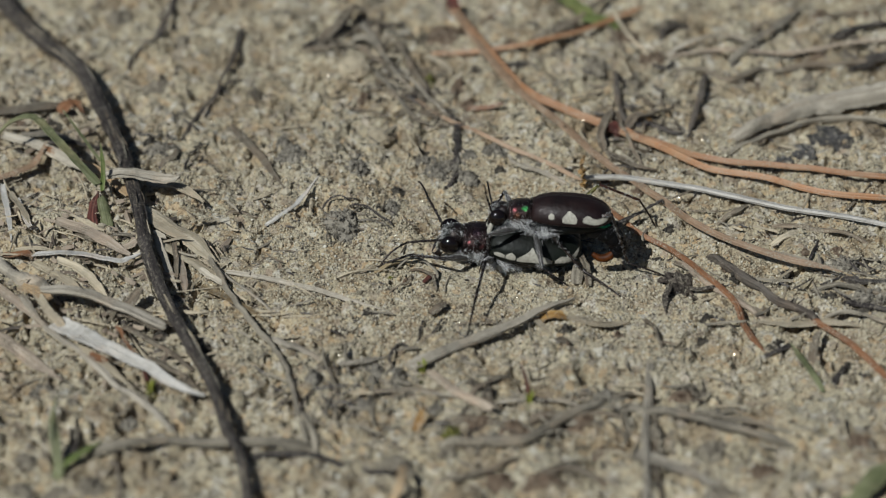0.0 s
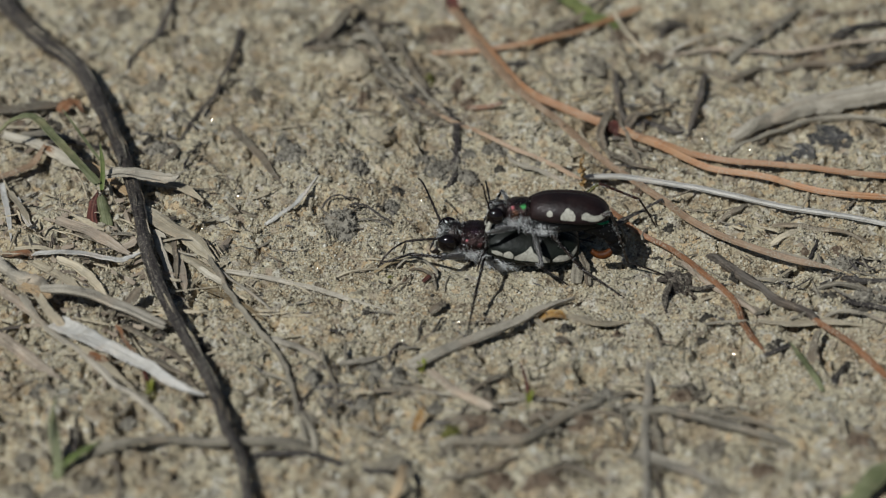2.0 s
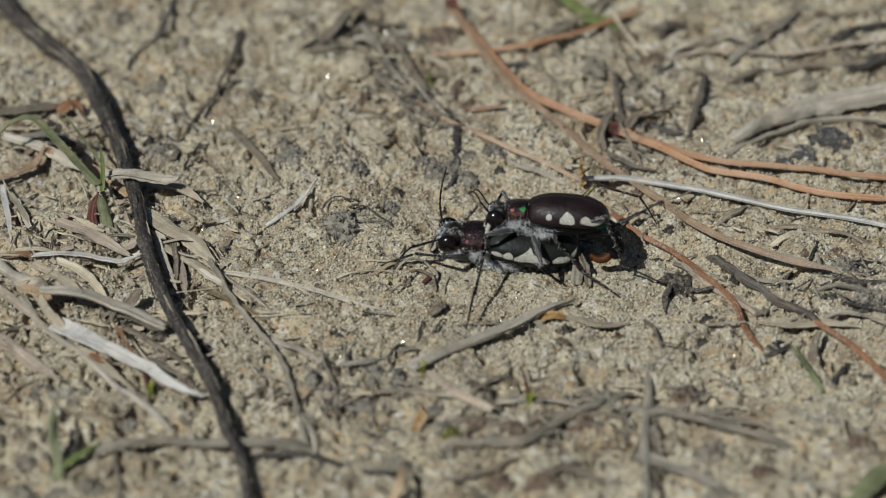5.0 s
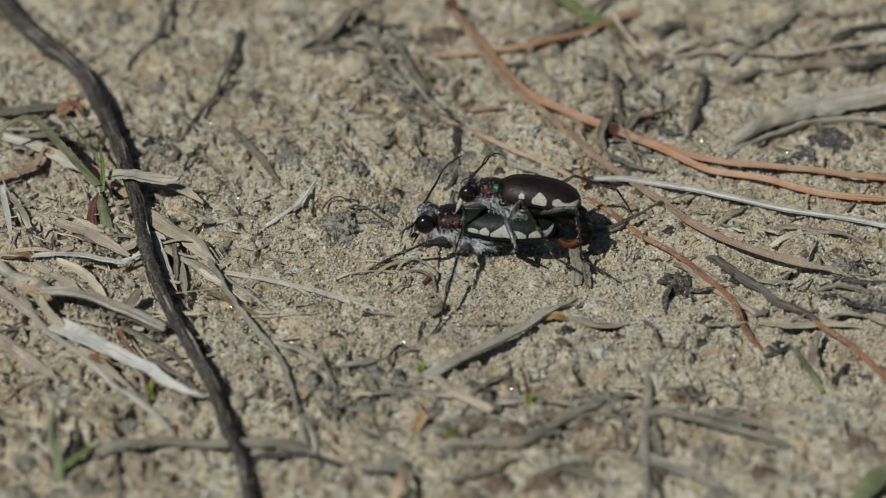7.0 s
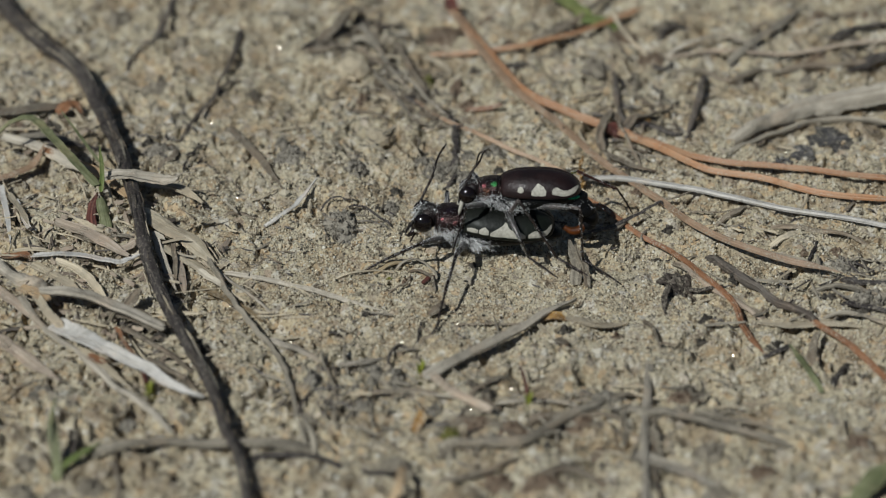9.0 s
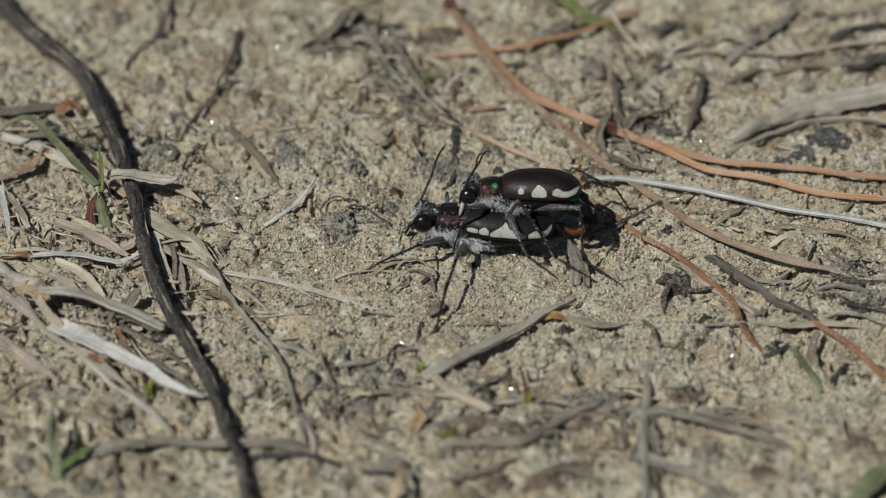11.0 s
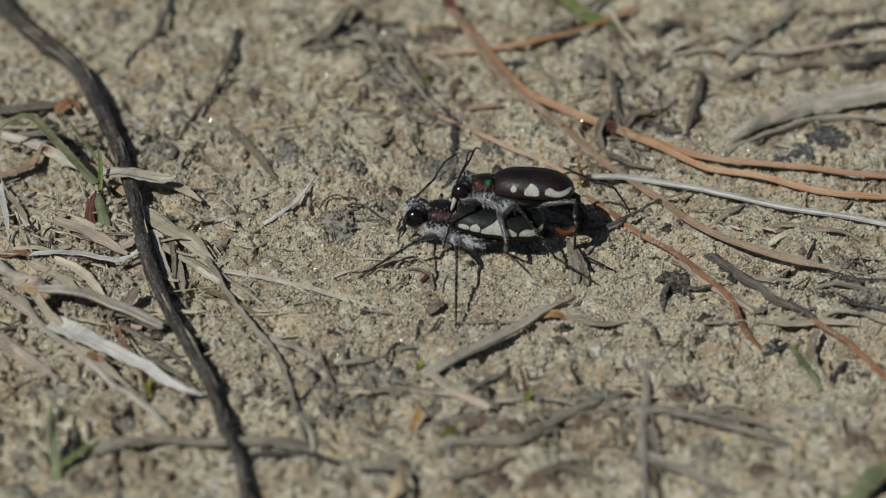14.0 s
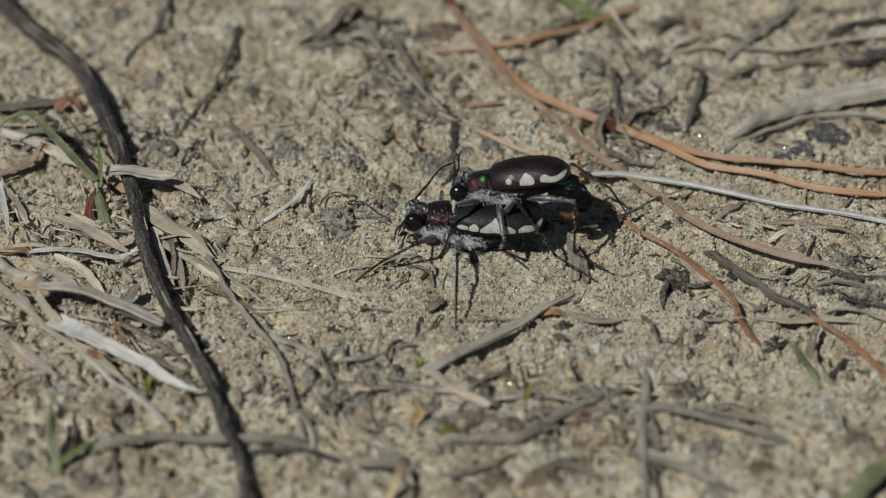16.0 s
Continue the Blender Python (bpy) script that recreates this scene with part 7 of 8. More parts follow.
def tube(name, line, radii, material, parent, label="", n=8):
    """A round piece along a line in metres; radii in mm, eased along it."""
    bm = bmesh.new()
    rows, m = [], len(line)
    for i, p in enumerate(line):
        d = (Vector(line[min(i + 1, m - 1)]) - Vector(line[max(i - 1, 0)])).normalized()
        side = d.cross(Vector((0.13, 0.21, 1.0))).normalized()
        up = side.cross(d)
        r = float(np.interp(i / (m - 1), np.linspace(0, 1, len(radii)), radii)) * MM
        rows.append([bm.verts.new(Vector(p) + (side * math.cos(6.2832 * j / n) + up * math.sin(6.2832 * j / n)) * r) for j in range(n)])
    for a, b in zip(rows, rows[1:]):
        for j in range(n):
            bm.faces.new((a[j], a[(j + 1) % n], b[(j + 1) % n], b[j]))
    bm.faces.new(rows[0])
    bm.faces.new(rows[-1])
    return part(name, bm, material, parent, label)


def limb(name, length, radii, material, parent, bow=0.0, spines=0, hairs=0, label="", seed=0):
    """A leg or feeler piece along its own x axis, with bristles."""
    rng = random.Random(seed)
    line = [Vector((length * i / 12, 0, bow * math.sin(math.pi * i / 12))) * MM for i in range(13)]
    ob = tube(name, line, radii, material, parent, label)
    if spines or hairs:
        bm = bmesh.new()
        for i in range(spines + hairs):
            hairy = i >= spines
            x = rng.uniform(0.08, 0.98) * length
            r = float(np.interp(x / length, np.linspace(0, 1, len(radii)), radii))
            a = rng.uniform(0, 6.2832)
            out = Vector((0.0, math.cos(a), math.sin(a)))
            base = Vector((x, 0, bow * math.sin(math.pi * x / length))) + out * r * 0.8
            long = rng.uniform(0.14, 0.3) if hairy else rng.uniform(0.25, 0.4)
            tip = base + out * long * (0.5 if hairy else 0.75) + Vector((long * rng.uniform(0.3, 0.9), 0, 0))
            wide = Vector((0.024, 0, 0)) if hairy else Vector((0.03, 0, 0))
            across = out.cross(Vector((1, 0, 0))) * 0.02
            a1, a2, a3, a4 = (bm.verts.new(q * MM) for q in (base - wide, base + across, base + wide, tip))
            bm.faces.new((a1, a2, a4))
            bm.faces.new((a2, a3, a4))
            bm.faces.new((a3, a1, a4))
        part("bristles", bm, HAIR if hairs > spines else material, ob)
    return ob


def fur(parent, k, count, seed, spots, label, short=1.0):
    """White hair in tufts: spots of (x, y, z, spread x, spread z, lean x, lean y, lean z, length)."""
    rng = random.Random(seed)
    bm = bmesh.new()
    for i in range(count):
        x, y, z, sx, sz, lx, ly, lz, long = rng.choice(spots)
        side = rng.choice((1, 1, -1))
        b = Vector((x + rng.gauss(0, sx), side * (y + rng.gauss(0, 0.12)), z + rng.gauss(0, sz)))
        d = Vector((lx + rng.gauss(0, 0.3), side * (ly + rng.gauss(0, 0.3)), lz + rng.gauss(0, 0.3))).normalized() * long * rng.uniform(0.4, 1.1) * short
        bend = Vector((rng.gauss(0, 0.12), rng.gauss(0, 0.12), -0.12)) * long
        wide = d.cross(Vector((rng.uniform(-1, 1), rng.uniform(-1, 1), rng.uniform(-1, 1)))).normalized() * 0.0115
        q = [b - wide, b + wide, b + d * 0.55 + bend * 0.3 + wide * 0.8, b + d * 0.55 + bend * 0.3 - wide * 0.8, b + d + bend]
        v = [bm.verts.new(p * (k * MM)) for p in q]
        bm.faces.new((v[0], v[1], v[2], v[3]))
        bm.faces.new((v[3], v[2], v[4]))
    return part("body_hair", bm, HAIR, parent, label)


# where each leg joins the body, and the lengths of its three pieces
HEAD_DROP = -0.38
HIPS = {"front": (2.3, 0.75, -1.5), "middle": (0.6, 0.95, -1.7), "hind": (-1.9, 1.0, -1.6)}
LEG_SIZES = {"front": (3.6, 3.5, 3.0), "middle": (4.3, 4.4, 3.8), "hind": (5.5, 6.0, 4.6)}


def beetle(label, k, front, shell, marks, seed, jaws_down):
    """A tiger beetle: k its size, front the length of its fore body; returns the thing and its limbs."""
    thing = tagged(new("tiger_beetle"), label, "beetle", "mating pair of beetles")
    f, h = front, HEAD_DROP if jaws_down else 0.0
    for side in (1, -1):
        case = wing_case(thing, k, side, shell)
        for spine in marks:
            marking(case, k, side, spine)
    # under body
    loft("abdomen", eased([(1.0, -0.9, 1.5, 0.8, 1.0), (-0.8, -0.7, 1.95, 0.9, 1.25), (-3.0, -0.55, 2.0, 0.8, 1.2), (-5.0, -0.5, 1.6, 0.6, 0.95),
                            (-6.6, -0.6, 0.95, 0.45, 0.6), (-7.5, -0.75, 0.35, 0.25, 0.3)], 4), BODY_BLACK, thing, k)
    loft("thorax", eased([(2.4, -0.55, 0.8, 0.7, 0.8), (1.6, -0.7, 1.45, 0.9, 1.1), (0.2, -0.8, 1.75, 0.9, 1.35), (-1.6, -0.9, 1.5, 0.8, 1.2),
                           (-2.6, -0.8, 0.9, 0.6, 0.8)], 4), BODY_BLACK, thing, k)
    shield_rings = [(0.85, 0.12, 1.38, 1.05, 1.2), (1.1, 0.15, 1.52, 1.16, 1.3), (1.22, 0.15, 1.53, 1.17, 1.3), (1.32, 0.15, 1.44, 1.08, 1.28), (1.5, 0.15, 1.56, 1.14, 1.3),
                    (2.2, 0.13, 1.62, 1.12, 1.3), (3.0, 0.08, 1.54, 1.06, 1.2), (3.2, 0.06, 1.42, 0.96, 1.15), (3.3, 0.06, 1.46, 1.0, 1.15),
                    (3.5, 0.08, 1.4, 0.94, 1.1), (3.65, 0.1, 1.15, 0.8, 1.0)]
    loft("neck_shield", eased([(1 + (x - 1) * f, *r) for x, *r in shield_rings], 3), SHIELD_MALE if jaws_down else SHIELD_FEMALE, thing, k, "iridescent copper and green shield", 24)
    fx = lambda x: 1 + (x - 1) * f
    loft("head", eased([(fx(3.35), 0.2 + h, 0.8, 0.72, 0.8), (fx(3.8), 0.25 + h, 1.08, 1.0, 0.95), (fx(4.4), 0.2 + h, 1.12, 1.12, 1.05), (fx(4.95), 0.0 + h, 1.05, 1.02, 1.05),
                        (fx(5.45), -0.35 + h, 0.9, 0.78, 0.85), (fx(5.75), -0.7 + h, 0.65, 0.45, 0.6), (fx(5.85), -0.9 + h, 0.35, 0.2, 0.3)], 4), HEAD_DARK, thing, k, "dark metallic head")
    for side in (1, -1):
        ball("eye", (fx(4.75), side * 1.08, 0.12 + h), 0.9, EYE_BLACK, thing, k, (0.98, 0.72, 0.98))
        if jaws_down:
            jaw = [Vector((fx(5.3) + 0.5 * u, side * (0.78 + 0.25 * math.sin(2.6 * u) - 0.5 * u * u), -0.55 + h - 1.9 * u)) * (k * MM) for u in np.linspace(0, 1, 10)]
        else:
            jaw = [Vector((fx(5.5) + 0.75 * u, side * (0.6 + 0.3 * math.sin(2.6 * u) - 0.75 * u * u), -0.85 - 1.0 * u)) * (k * MM) for u in np.linspace(0, 1, 10)]
        tube("mandible", jaw, [0.22 * k, 0.19 * k, 0.03 * k], IVORY if jaws_down else HEAD_DARK, thing, "ivory sickle jaw" if jaws_down else "black sickle jaw")
        palp = [Vector((fx(5.3) + 0.5 * u, side * (0.5 + 0.35 * u), -1.0 + h - 1.0 * u)) * (k * MM) for u in np.linspace(0, 1, 8)]
        tube("palp", palp, [0.09 * k, 0.1 * k, 0.06 * k], LEG_DARK, thing, "thin mouth feeler")
        cheek = [Vector((fx(5.15) + 0.6 * u, side * (0.86 - 0.3 * u), -0.75 + h - 0.35 * u)) * (k * MM) for u in np.linspace(0, 1, 6)]
        tube("cheek", cheek, [0.12 * k, 0.2 * k, 0.06 * k], IVORY, thing, "ivory base of the jaw")
    loft("lip", [(fx(5.62), -0.85 + h, 0.5, 0.14, 0.2), (fx(5.85), -1.05 + h, 0.52, 0.12, 0.16), (fx(5.98), -1.2 + h, 0.35, 0.06, 0.08)], IVORY, thing, k, "ivory upper lip", 14)
    crown = [(fx(4.2), 0.4, 1.15 + h, 0.35, 0.1, 0.5, 0.1, 0.75, 0.34), (fx(4.7), 0.35, 1.05 + h, 0.35, 0.1, 0.7, 0.1, 0.6, 0.34),
             (fx(5.2), 0.4, 0.7 + h, 0.25, 0.14, 0.9, 0.15, 0.3, 0.32), (fx(5.5), 0.45, 0.2 + h, 0.15, 0.25, 0.9, 0.2, -0.3, 0.34), (fx(3.75), 0.6, 0.95 + h, 0.2, 0.15, 0.3, 0.2, 0.8, 0.3)]
    flank = [
        (fx(2.6), 1.45, -0.5, 0.6, 0.28, -0.6, 0.35, -0.6, 0.55), (fx(2.4), 1.25, -0.9, 0.7, 0.25, -0.5, 0.35, -0.7, 0.6), (fx(4.2), 0.95, -0.65 + h, 0.4, 0.2, -0.1, 0.4, -0.8, 0.55),
        (0.6, 1.6, -1.15, 0.6, 0.35, -0.7, 0.4, -0.6, 0.65), (-0.6, 1.7, -1.2, 0.6, 0.3, -0.9, 0.3, -0.4, 0.65), (fx(2.3), 1.52, -0.3, 0.6, 0.25, -0.6, 0.2, -0.7, 0.42),
        (fx(2.0), 1.5, -0.05, 0.5, 0.2, -0.7, 0.15, -0.6, 0.36), (-0.4, 1.9, -0.75, 0.8, 0.12, -1.0, 0.1, -0.25, 0.5), (-0.2, 1.8, -1.3, 0.3, 0.25, -0.7, 0.4, -0.7, 0.85), (1.1, 1.5, -0.9, 0.3, 0.3, -0.6, 0.4, -0.6, 0.6)]
    fur(thing, k, 2900 if jaws_down else 4400, seed, flank + flank + crown, "short white body hair", 0.55 if jaws_down else 0.66)
    back = [(fx(x), 0.5 + 0.5 * (x > 2), 1.15, 0.4, 0.1, 0.4, 0.2, 0.8, 0.26) for x in (1.5, 2.2, 2.9, 3.3)]
    fur(thing, k, 36, seed + 7, back + [(fx(3.3), 1.2, 0.6, 0.12, 0.3, 0.7, 0.4, 0.4, 0.3)], "sparse white hair on the shield")
    limbs = {}
    for row in ("front", "middle", "hind"):
        a, b, c = LEG_SIZES[row]
        for side in (1, -1):
            s = seed + len(limbs)
            thigh = limb("thigh", a * k, [0.2 * k, 0.32 * k, 0.27 * k, 0.15 * k], LEG_GREY, thing, 0.12, 0, 230, seed=s)
            shin = limb("shin", b * k, [0.16 * k, 0.135 * k, 0.125 * k, 0.145 * k], LEG_DARK, thing, 0.0, 22, 50, seed=s + 20)
            foot = limb("foot", c * k, [0.11 * k, 0.1 * k, 0.09 * k, 0.06 * k], LEG_DARK, thing, 0.06, 10, 0, seed=s + 40)
            limbs[row, side] = (thigh, shin, foot)
    for side in (1, -1):
        basal = limb("feeler_base", 3.1 * k, [0.14 * k] + [0.12 * k, 0.085 * k, 0.12 * k] * 4, LEG_DARK, thing, 0.05, seed=seed)
        tip = limb("feeler_tip", 3.2 * k, [0.1 * k] + [0.07 * k, 0.1 * k] * 5 + [0.06 * k, 0.04 * k], LEG_DARK, thing, 0.45, seed=seed)
        limbs["feeler", side] = (basal, tip)
    return thing, limbs


# t along the wing case, phi, reach up, reach down (degrees)
MARKS = [
    [(0.045, 80, 4, 5), (0.10, 79, 7, 7), (0.16, 80, 4, 5)],
    [(0.17, 80, 4, 5), (0.20, 79, 9, 8), (0.235, 78, 11, 9), (0.275, 80, 5, 6)],
    [(0.29, 84, 4, 4), (0.36, 80, 11, 9), (0.42, 77, 19, 11), (0.455, 76, 27, 12), (0.50, 79, 13, 10), (0.60, 80, 9, 9), (0.67, 83, 4, 5)],
    [(0.70, 82, 4, 5), (0.76, 78, 11, 9), (0.82, 79, 12, 9), (0.88, 77, 12, 10), (0.925, 66, 16, 13), (0.955, 48, 12, 9)],
]
female, female_limbs = beetle("dusty black tiger beetle with ivory edge markings, carrying another", 1.0, 0.9, SHELL_GREY, MARKS, 11, False)
MALE_MARKS = [
    [(0.205, 74, 4, 5), (0.24, 73, 9, 9), (0.275, 74, 4, 5)],
    [(0.375, 80, 5, 6), (0.42, 76, 12, 12), (0.455, 74, 18, 14), (0.52, 76, 12, 12), (0.555, 80, 5, 6)],
    [(0.63, 77, 5, 6), (0.69, 75, 11, 11), (0.77, 80, 8, 9), (0.85, 79, 10, 9), (0.92, 66, 13, 13), (0.96, 46, 9, 9)],
]
male, male_limbs = beetle("dark brown tiger beetle with ivory edge markings, mounted on another", 0.86, 0.88, SHELL_BROWN, MALE_MARKS, 31, True)
# the mount's abdomen curls down behind the wing cases; the organ reaches back under it to the carrier
TAIL = smooth_line([(-4.6, -0.8), (-6.1, -1.3), (-7.2, -2.2), (-7.7, -3.2), (-7.3, -4.0)], 8)
for i in range(5):
    u, r = i / 5, 1.12 - 0.55 * i / 5
    seg = [Vector((x, 0.0, z)) * (0.86 * MM) for x, z in TAIL[int(u * 32):int(u * 32) + 9]]
    tube("tail_segment", seg, [0.93 * r, r, r * 0.97, 0.84 * r], BODY_BLACK, male, "black abdomen ring", 18)
hook = [Vector((x, 0.35, z)) * (0.86 * MM) for x, z in smooth_line([(-7.3, -3.6), (-6.7, -4.2), (-5.9, -4.3), (-5.2, -3.9)], 5)]
tube("mating_organ", hook, [0.27, 0.36, 0.36, 0.3, 0.18], ORANGE, male, "amber-brown organ at the abdomen tip", 12)
tuft = [(-7.4, 0.6, -1.9, 0.5, 0.5, -0.6, 0.5, -0.3, 0.45), (-6.2, 0.9, -1.2, 0.5, 0.3, -0.6, 0.5, -0.3, 0.4)]
fur(male, 0.86, 160, 57, tuft, "short white hair on the abdomen")

for side in (1, -1):
    plate = [Vector((-5.5 - 1.3 * u, side * (1.45 - 0.75 * u), -0.42 - 0.12 * u)) * (0.86 * MM) for u in np.linspace(0, 1, 8)]
    tube("side_plate", plate, [0.08, 0.24, 0.22, 0.05], GLEAM, male, "teal gleaming plate below the wing case", 10)
male_limbs["hind", -1][0].data.materials[0] = GOLD_GREEN
male_limbs["hind", -1][1].data.materials[0] = COPPER_LEG


# ---- movement ----
def aim(p, q, up):
    """A pose at p with its x axis towards q and its z axis near up; metres."""
    x = (q - p).normalized()
    y = up.cross(x).normalized()
    z = x.cross(y)
    m = Matrix((x, y, z)).transposed().to_4x4()
    m.translation = p
    return m


def between(table, t):
    """The place at time t in rows of (t, x, y, z) in mm, eased from row to row."""
    for a, b in zip(table, table[1:]):
        if t <= b[0]:
            f = min(max((t - a[0]) / (b[0] - a[0]), 0.0), 1.0)
            f = f * f * (3 - 2 * f)
            return (Vector(a[1:]) * (1 - f) + Vector(b[1:]) * f) * MM
    return Vector(table[-1][1:]) * MM


def leg_rows(body_rows, hip, lengths, foot_table, k, side, knee_up, held=None, heel=(0.86, 0.34), splay=0.0, back=0.0):
    """Rows for the three pieces of a leg whose foot stands at foot_table in the world, or in held's space if given."""
    a, b, c = (l * k * MM for l in lengths)
    p = Vector((hip[0], side * hip[1], hip[2])) * (k * MM)
    rows = ([], [], [])
    for i, (t, m) in enumerate(body_rows):
        spot = between(foot_table, t)
        if held:
            spot = held[i][1] @ spot
        tip = m.inverted() @ spot
        up = (m.to_3x3().inverted() @ Vector((0, 0, 1))).normalized()
        out = tip - p
        flat = (out - up * out.dot(up)).normalized()
        ankle = tip - flat * c * heel[0] + up * c * heel[1]
        d = ankle - p
        reach = min(max(d.length, abs(a - b) + 0.2 * MM), (a + b) * 0.995)
        dirn = d.normalized()
        bend = up * knee_up + flat * 0.25 + Vector((-back, side * splay, 0))
        bend = (bend - dirn * bend.dot(dirn)).normalized()
        along = (a * a - b * b + reach * reach) / (2 * reach)
        rise = math.sqrt(max(a * a - along * along, 0.0))
        knee = p + dirn * along + bend * rise
        ankle = knee + (p + dirn * reach - knee)
        side_up = bend
        rows[0].append((t, aim(p, knee, side_up)))
        rows[1].append((t, aim(knee, ankle, side_up)))
        rows[2].append((t, aim(ankle, tip, up)))
    return rows


def feeler_rows(body_rows, base, joints, tips, k, side, length):
    p = Vector((base[0], side * base[1], base[2])) * (k * MM)
    rows = ([], [])
    for t, m in body_rows:
        inv = m.inverted()
        j, q = inv @ between(joints, t), inv @ between(tips, t)
        up = Vector((0.15, 0, 1.0))
        knee = p + (j - p).normalized() * length * k * MM
        rows[0].append((t, aim(p, knee, up)))
        rows[1].append((t, aim(knee, q, up)))
    return rows



# where the feet stand: t, x, y, z in mm
FEMALE_FEET = {
    ("front", 1): [(0, -5.49, -2.30, -0.26), (4.2, -5.46, -2.26, -0.26), (6.3, -2.30, -1.55, -0.51), (6.5, -4.15, -0.48, -0.37), (6.8, -6.27, -2.47, -0.35), (9, -6.76, -2.83, -0.37), (12.5, -6.69, -2.93, -0.38), (13.5, -6.81, -3.73, -0.37), (16, -7.08, -4.73, -0.29)],
    ("middle", 1): [(0, 1.98, -12.94, 0.57), (4.2, 2.01, -12.81, 0.51), (6.3, 3.15, -9.65, -0.30), (6.5, 5.94, -8.73, -0.38), (6.8, -0.41, -11.52, 0.25), (7, -0.45, -11.80, 0.32), (9, -0.56, -12.01, 0.39), (13, -0.49, -12.42, 0.58), (13.5, 1.18, -11.84, 0.39), (16, 1.18, -12.47, 0.45)],
    ("hind", 1): [(0, 14.94, -6.87, -0.27), (4.2, 14.98, -6.83, -0.27), (6.3, 14.59, -6.76, -0.19), (6.5, 12.31, -5.61, -0.25), (6.8, 13.07, -4.82, -0.26), (9, 13.15, -4.74, -0.23), (16, 13.19, -5.40, -0.17)],
    ("front", -1): [(0, 2.51, 1.94, -0.64), (4.2, 2.55, 2.01, -0.66), (6.3, 2.15, 2.43, -0.64), (6.5, 0.20, 5.21, -0.77), (6.8, 0.46, 4.94, -0.79), (16, 0.46, 4.21, -0.80)],
    ("middle", -1): [(0, 6.27, 2.77, -0.27), (4.2, 6.30, 2.77, -0.24), (6.3, 5.82, 3.35, -0.27), (6.5, 3.65, 5.71, -0.52), (6.8, 4.15, 5.54, -0.43), (16, 4.14, 4.88, -0.48)],
    ("hind", -1): [(0, 12.56, 1.39, -0.38), (4.2, 12.59, 1.41, -0.36), (6.3, 12.12, 2.04, -0.37), (6.5, 9.97, 3.79, 0.03), (6.8, 10.48, 3.98, 0.05), (16, 10.46, 3.30, 0.01)],
}
MALE_FEET = {
    ("middle", 1): [(0, 10.19, -4.50, -0.52), (4.2, 10.23, -4.44, -0.52), (6.3, 10.22, -4.43, -0.52), (6.5, 9.11, -1.33, -0.66), (6.8, 8.40, -1.23, -0.76), (7.5, 9.62, -3.27, -0.62), (13, 9.69, -3.63, -0.56), (13.5, 7.55, -3.00, -0.77), (16, 7.42, -2.54, -0.81)],
    ("hind", 1): [(0, 18.90, -3.91, -0.29), (4.2, 18.93, -3.89, -0.28), (6.3, 16.74, -7.35, -0.35), (6.5, 15.23, -4.28, -0.33), (6.8, 14.75, -4.36, -0.29), (9, 14.88, -4.49, -0.36), (13, 14.93, -4.84, -0.28), (14, 14.59, -2.64, -0.57), (16, 14.40, -3.91, -0.30)],
    ("hind", -1): [(0, 18.24, 3.36, -0.08), (4.2, 18.27, 3.37, -0.06), (6.3, 18.17, 3.50, -0.02), (6.5, 16.63, 4.85, -0.22), (6.8, 16.53, 5.38, -0.37), (9, 16.62, 5.60, -0.45), (14, 16.55, 5.11, -0.29), (16, 16.16, 4.72, -0.31)],
}
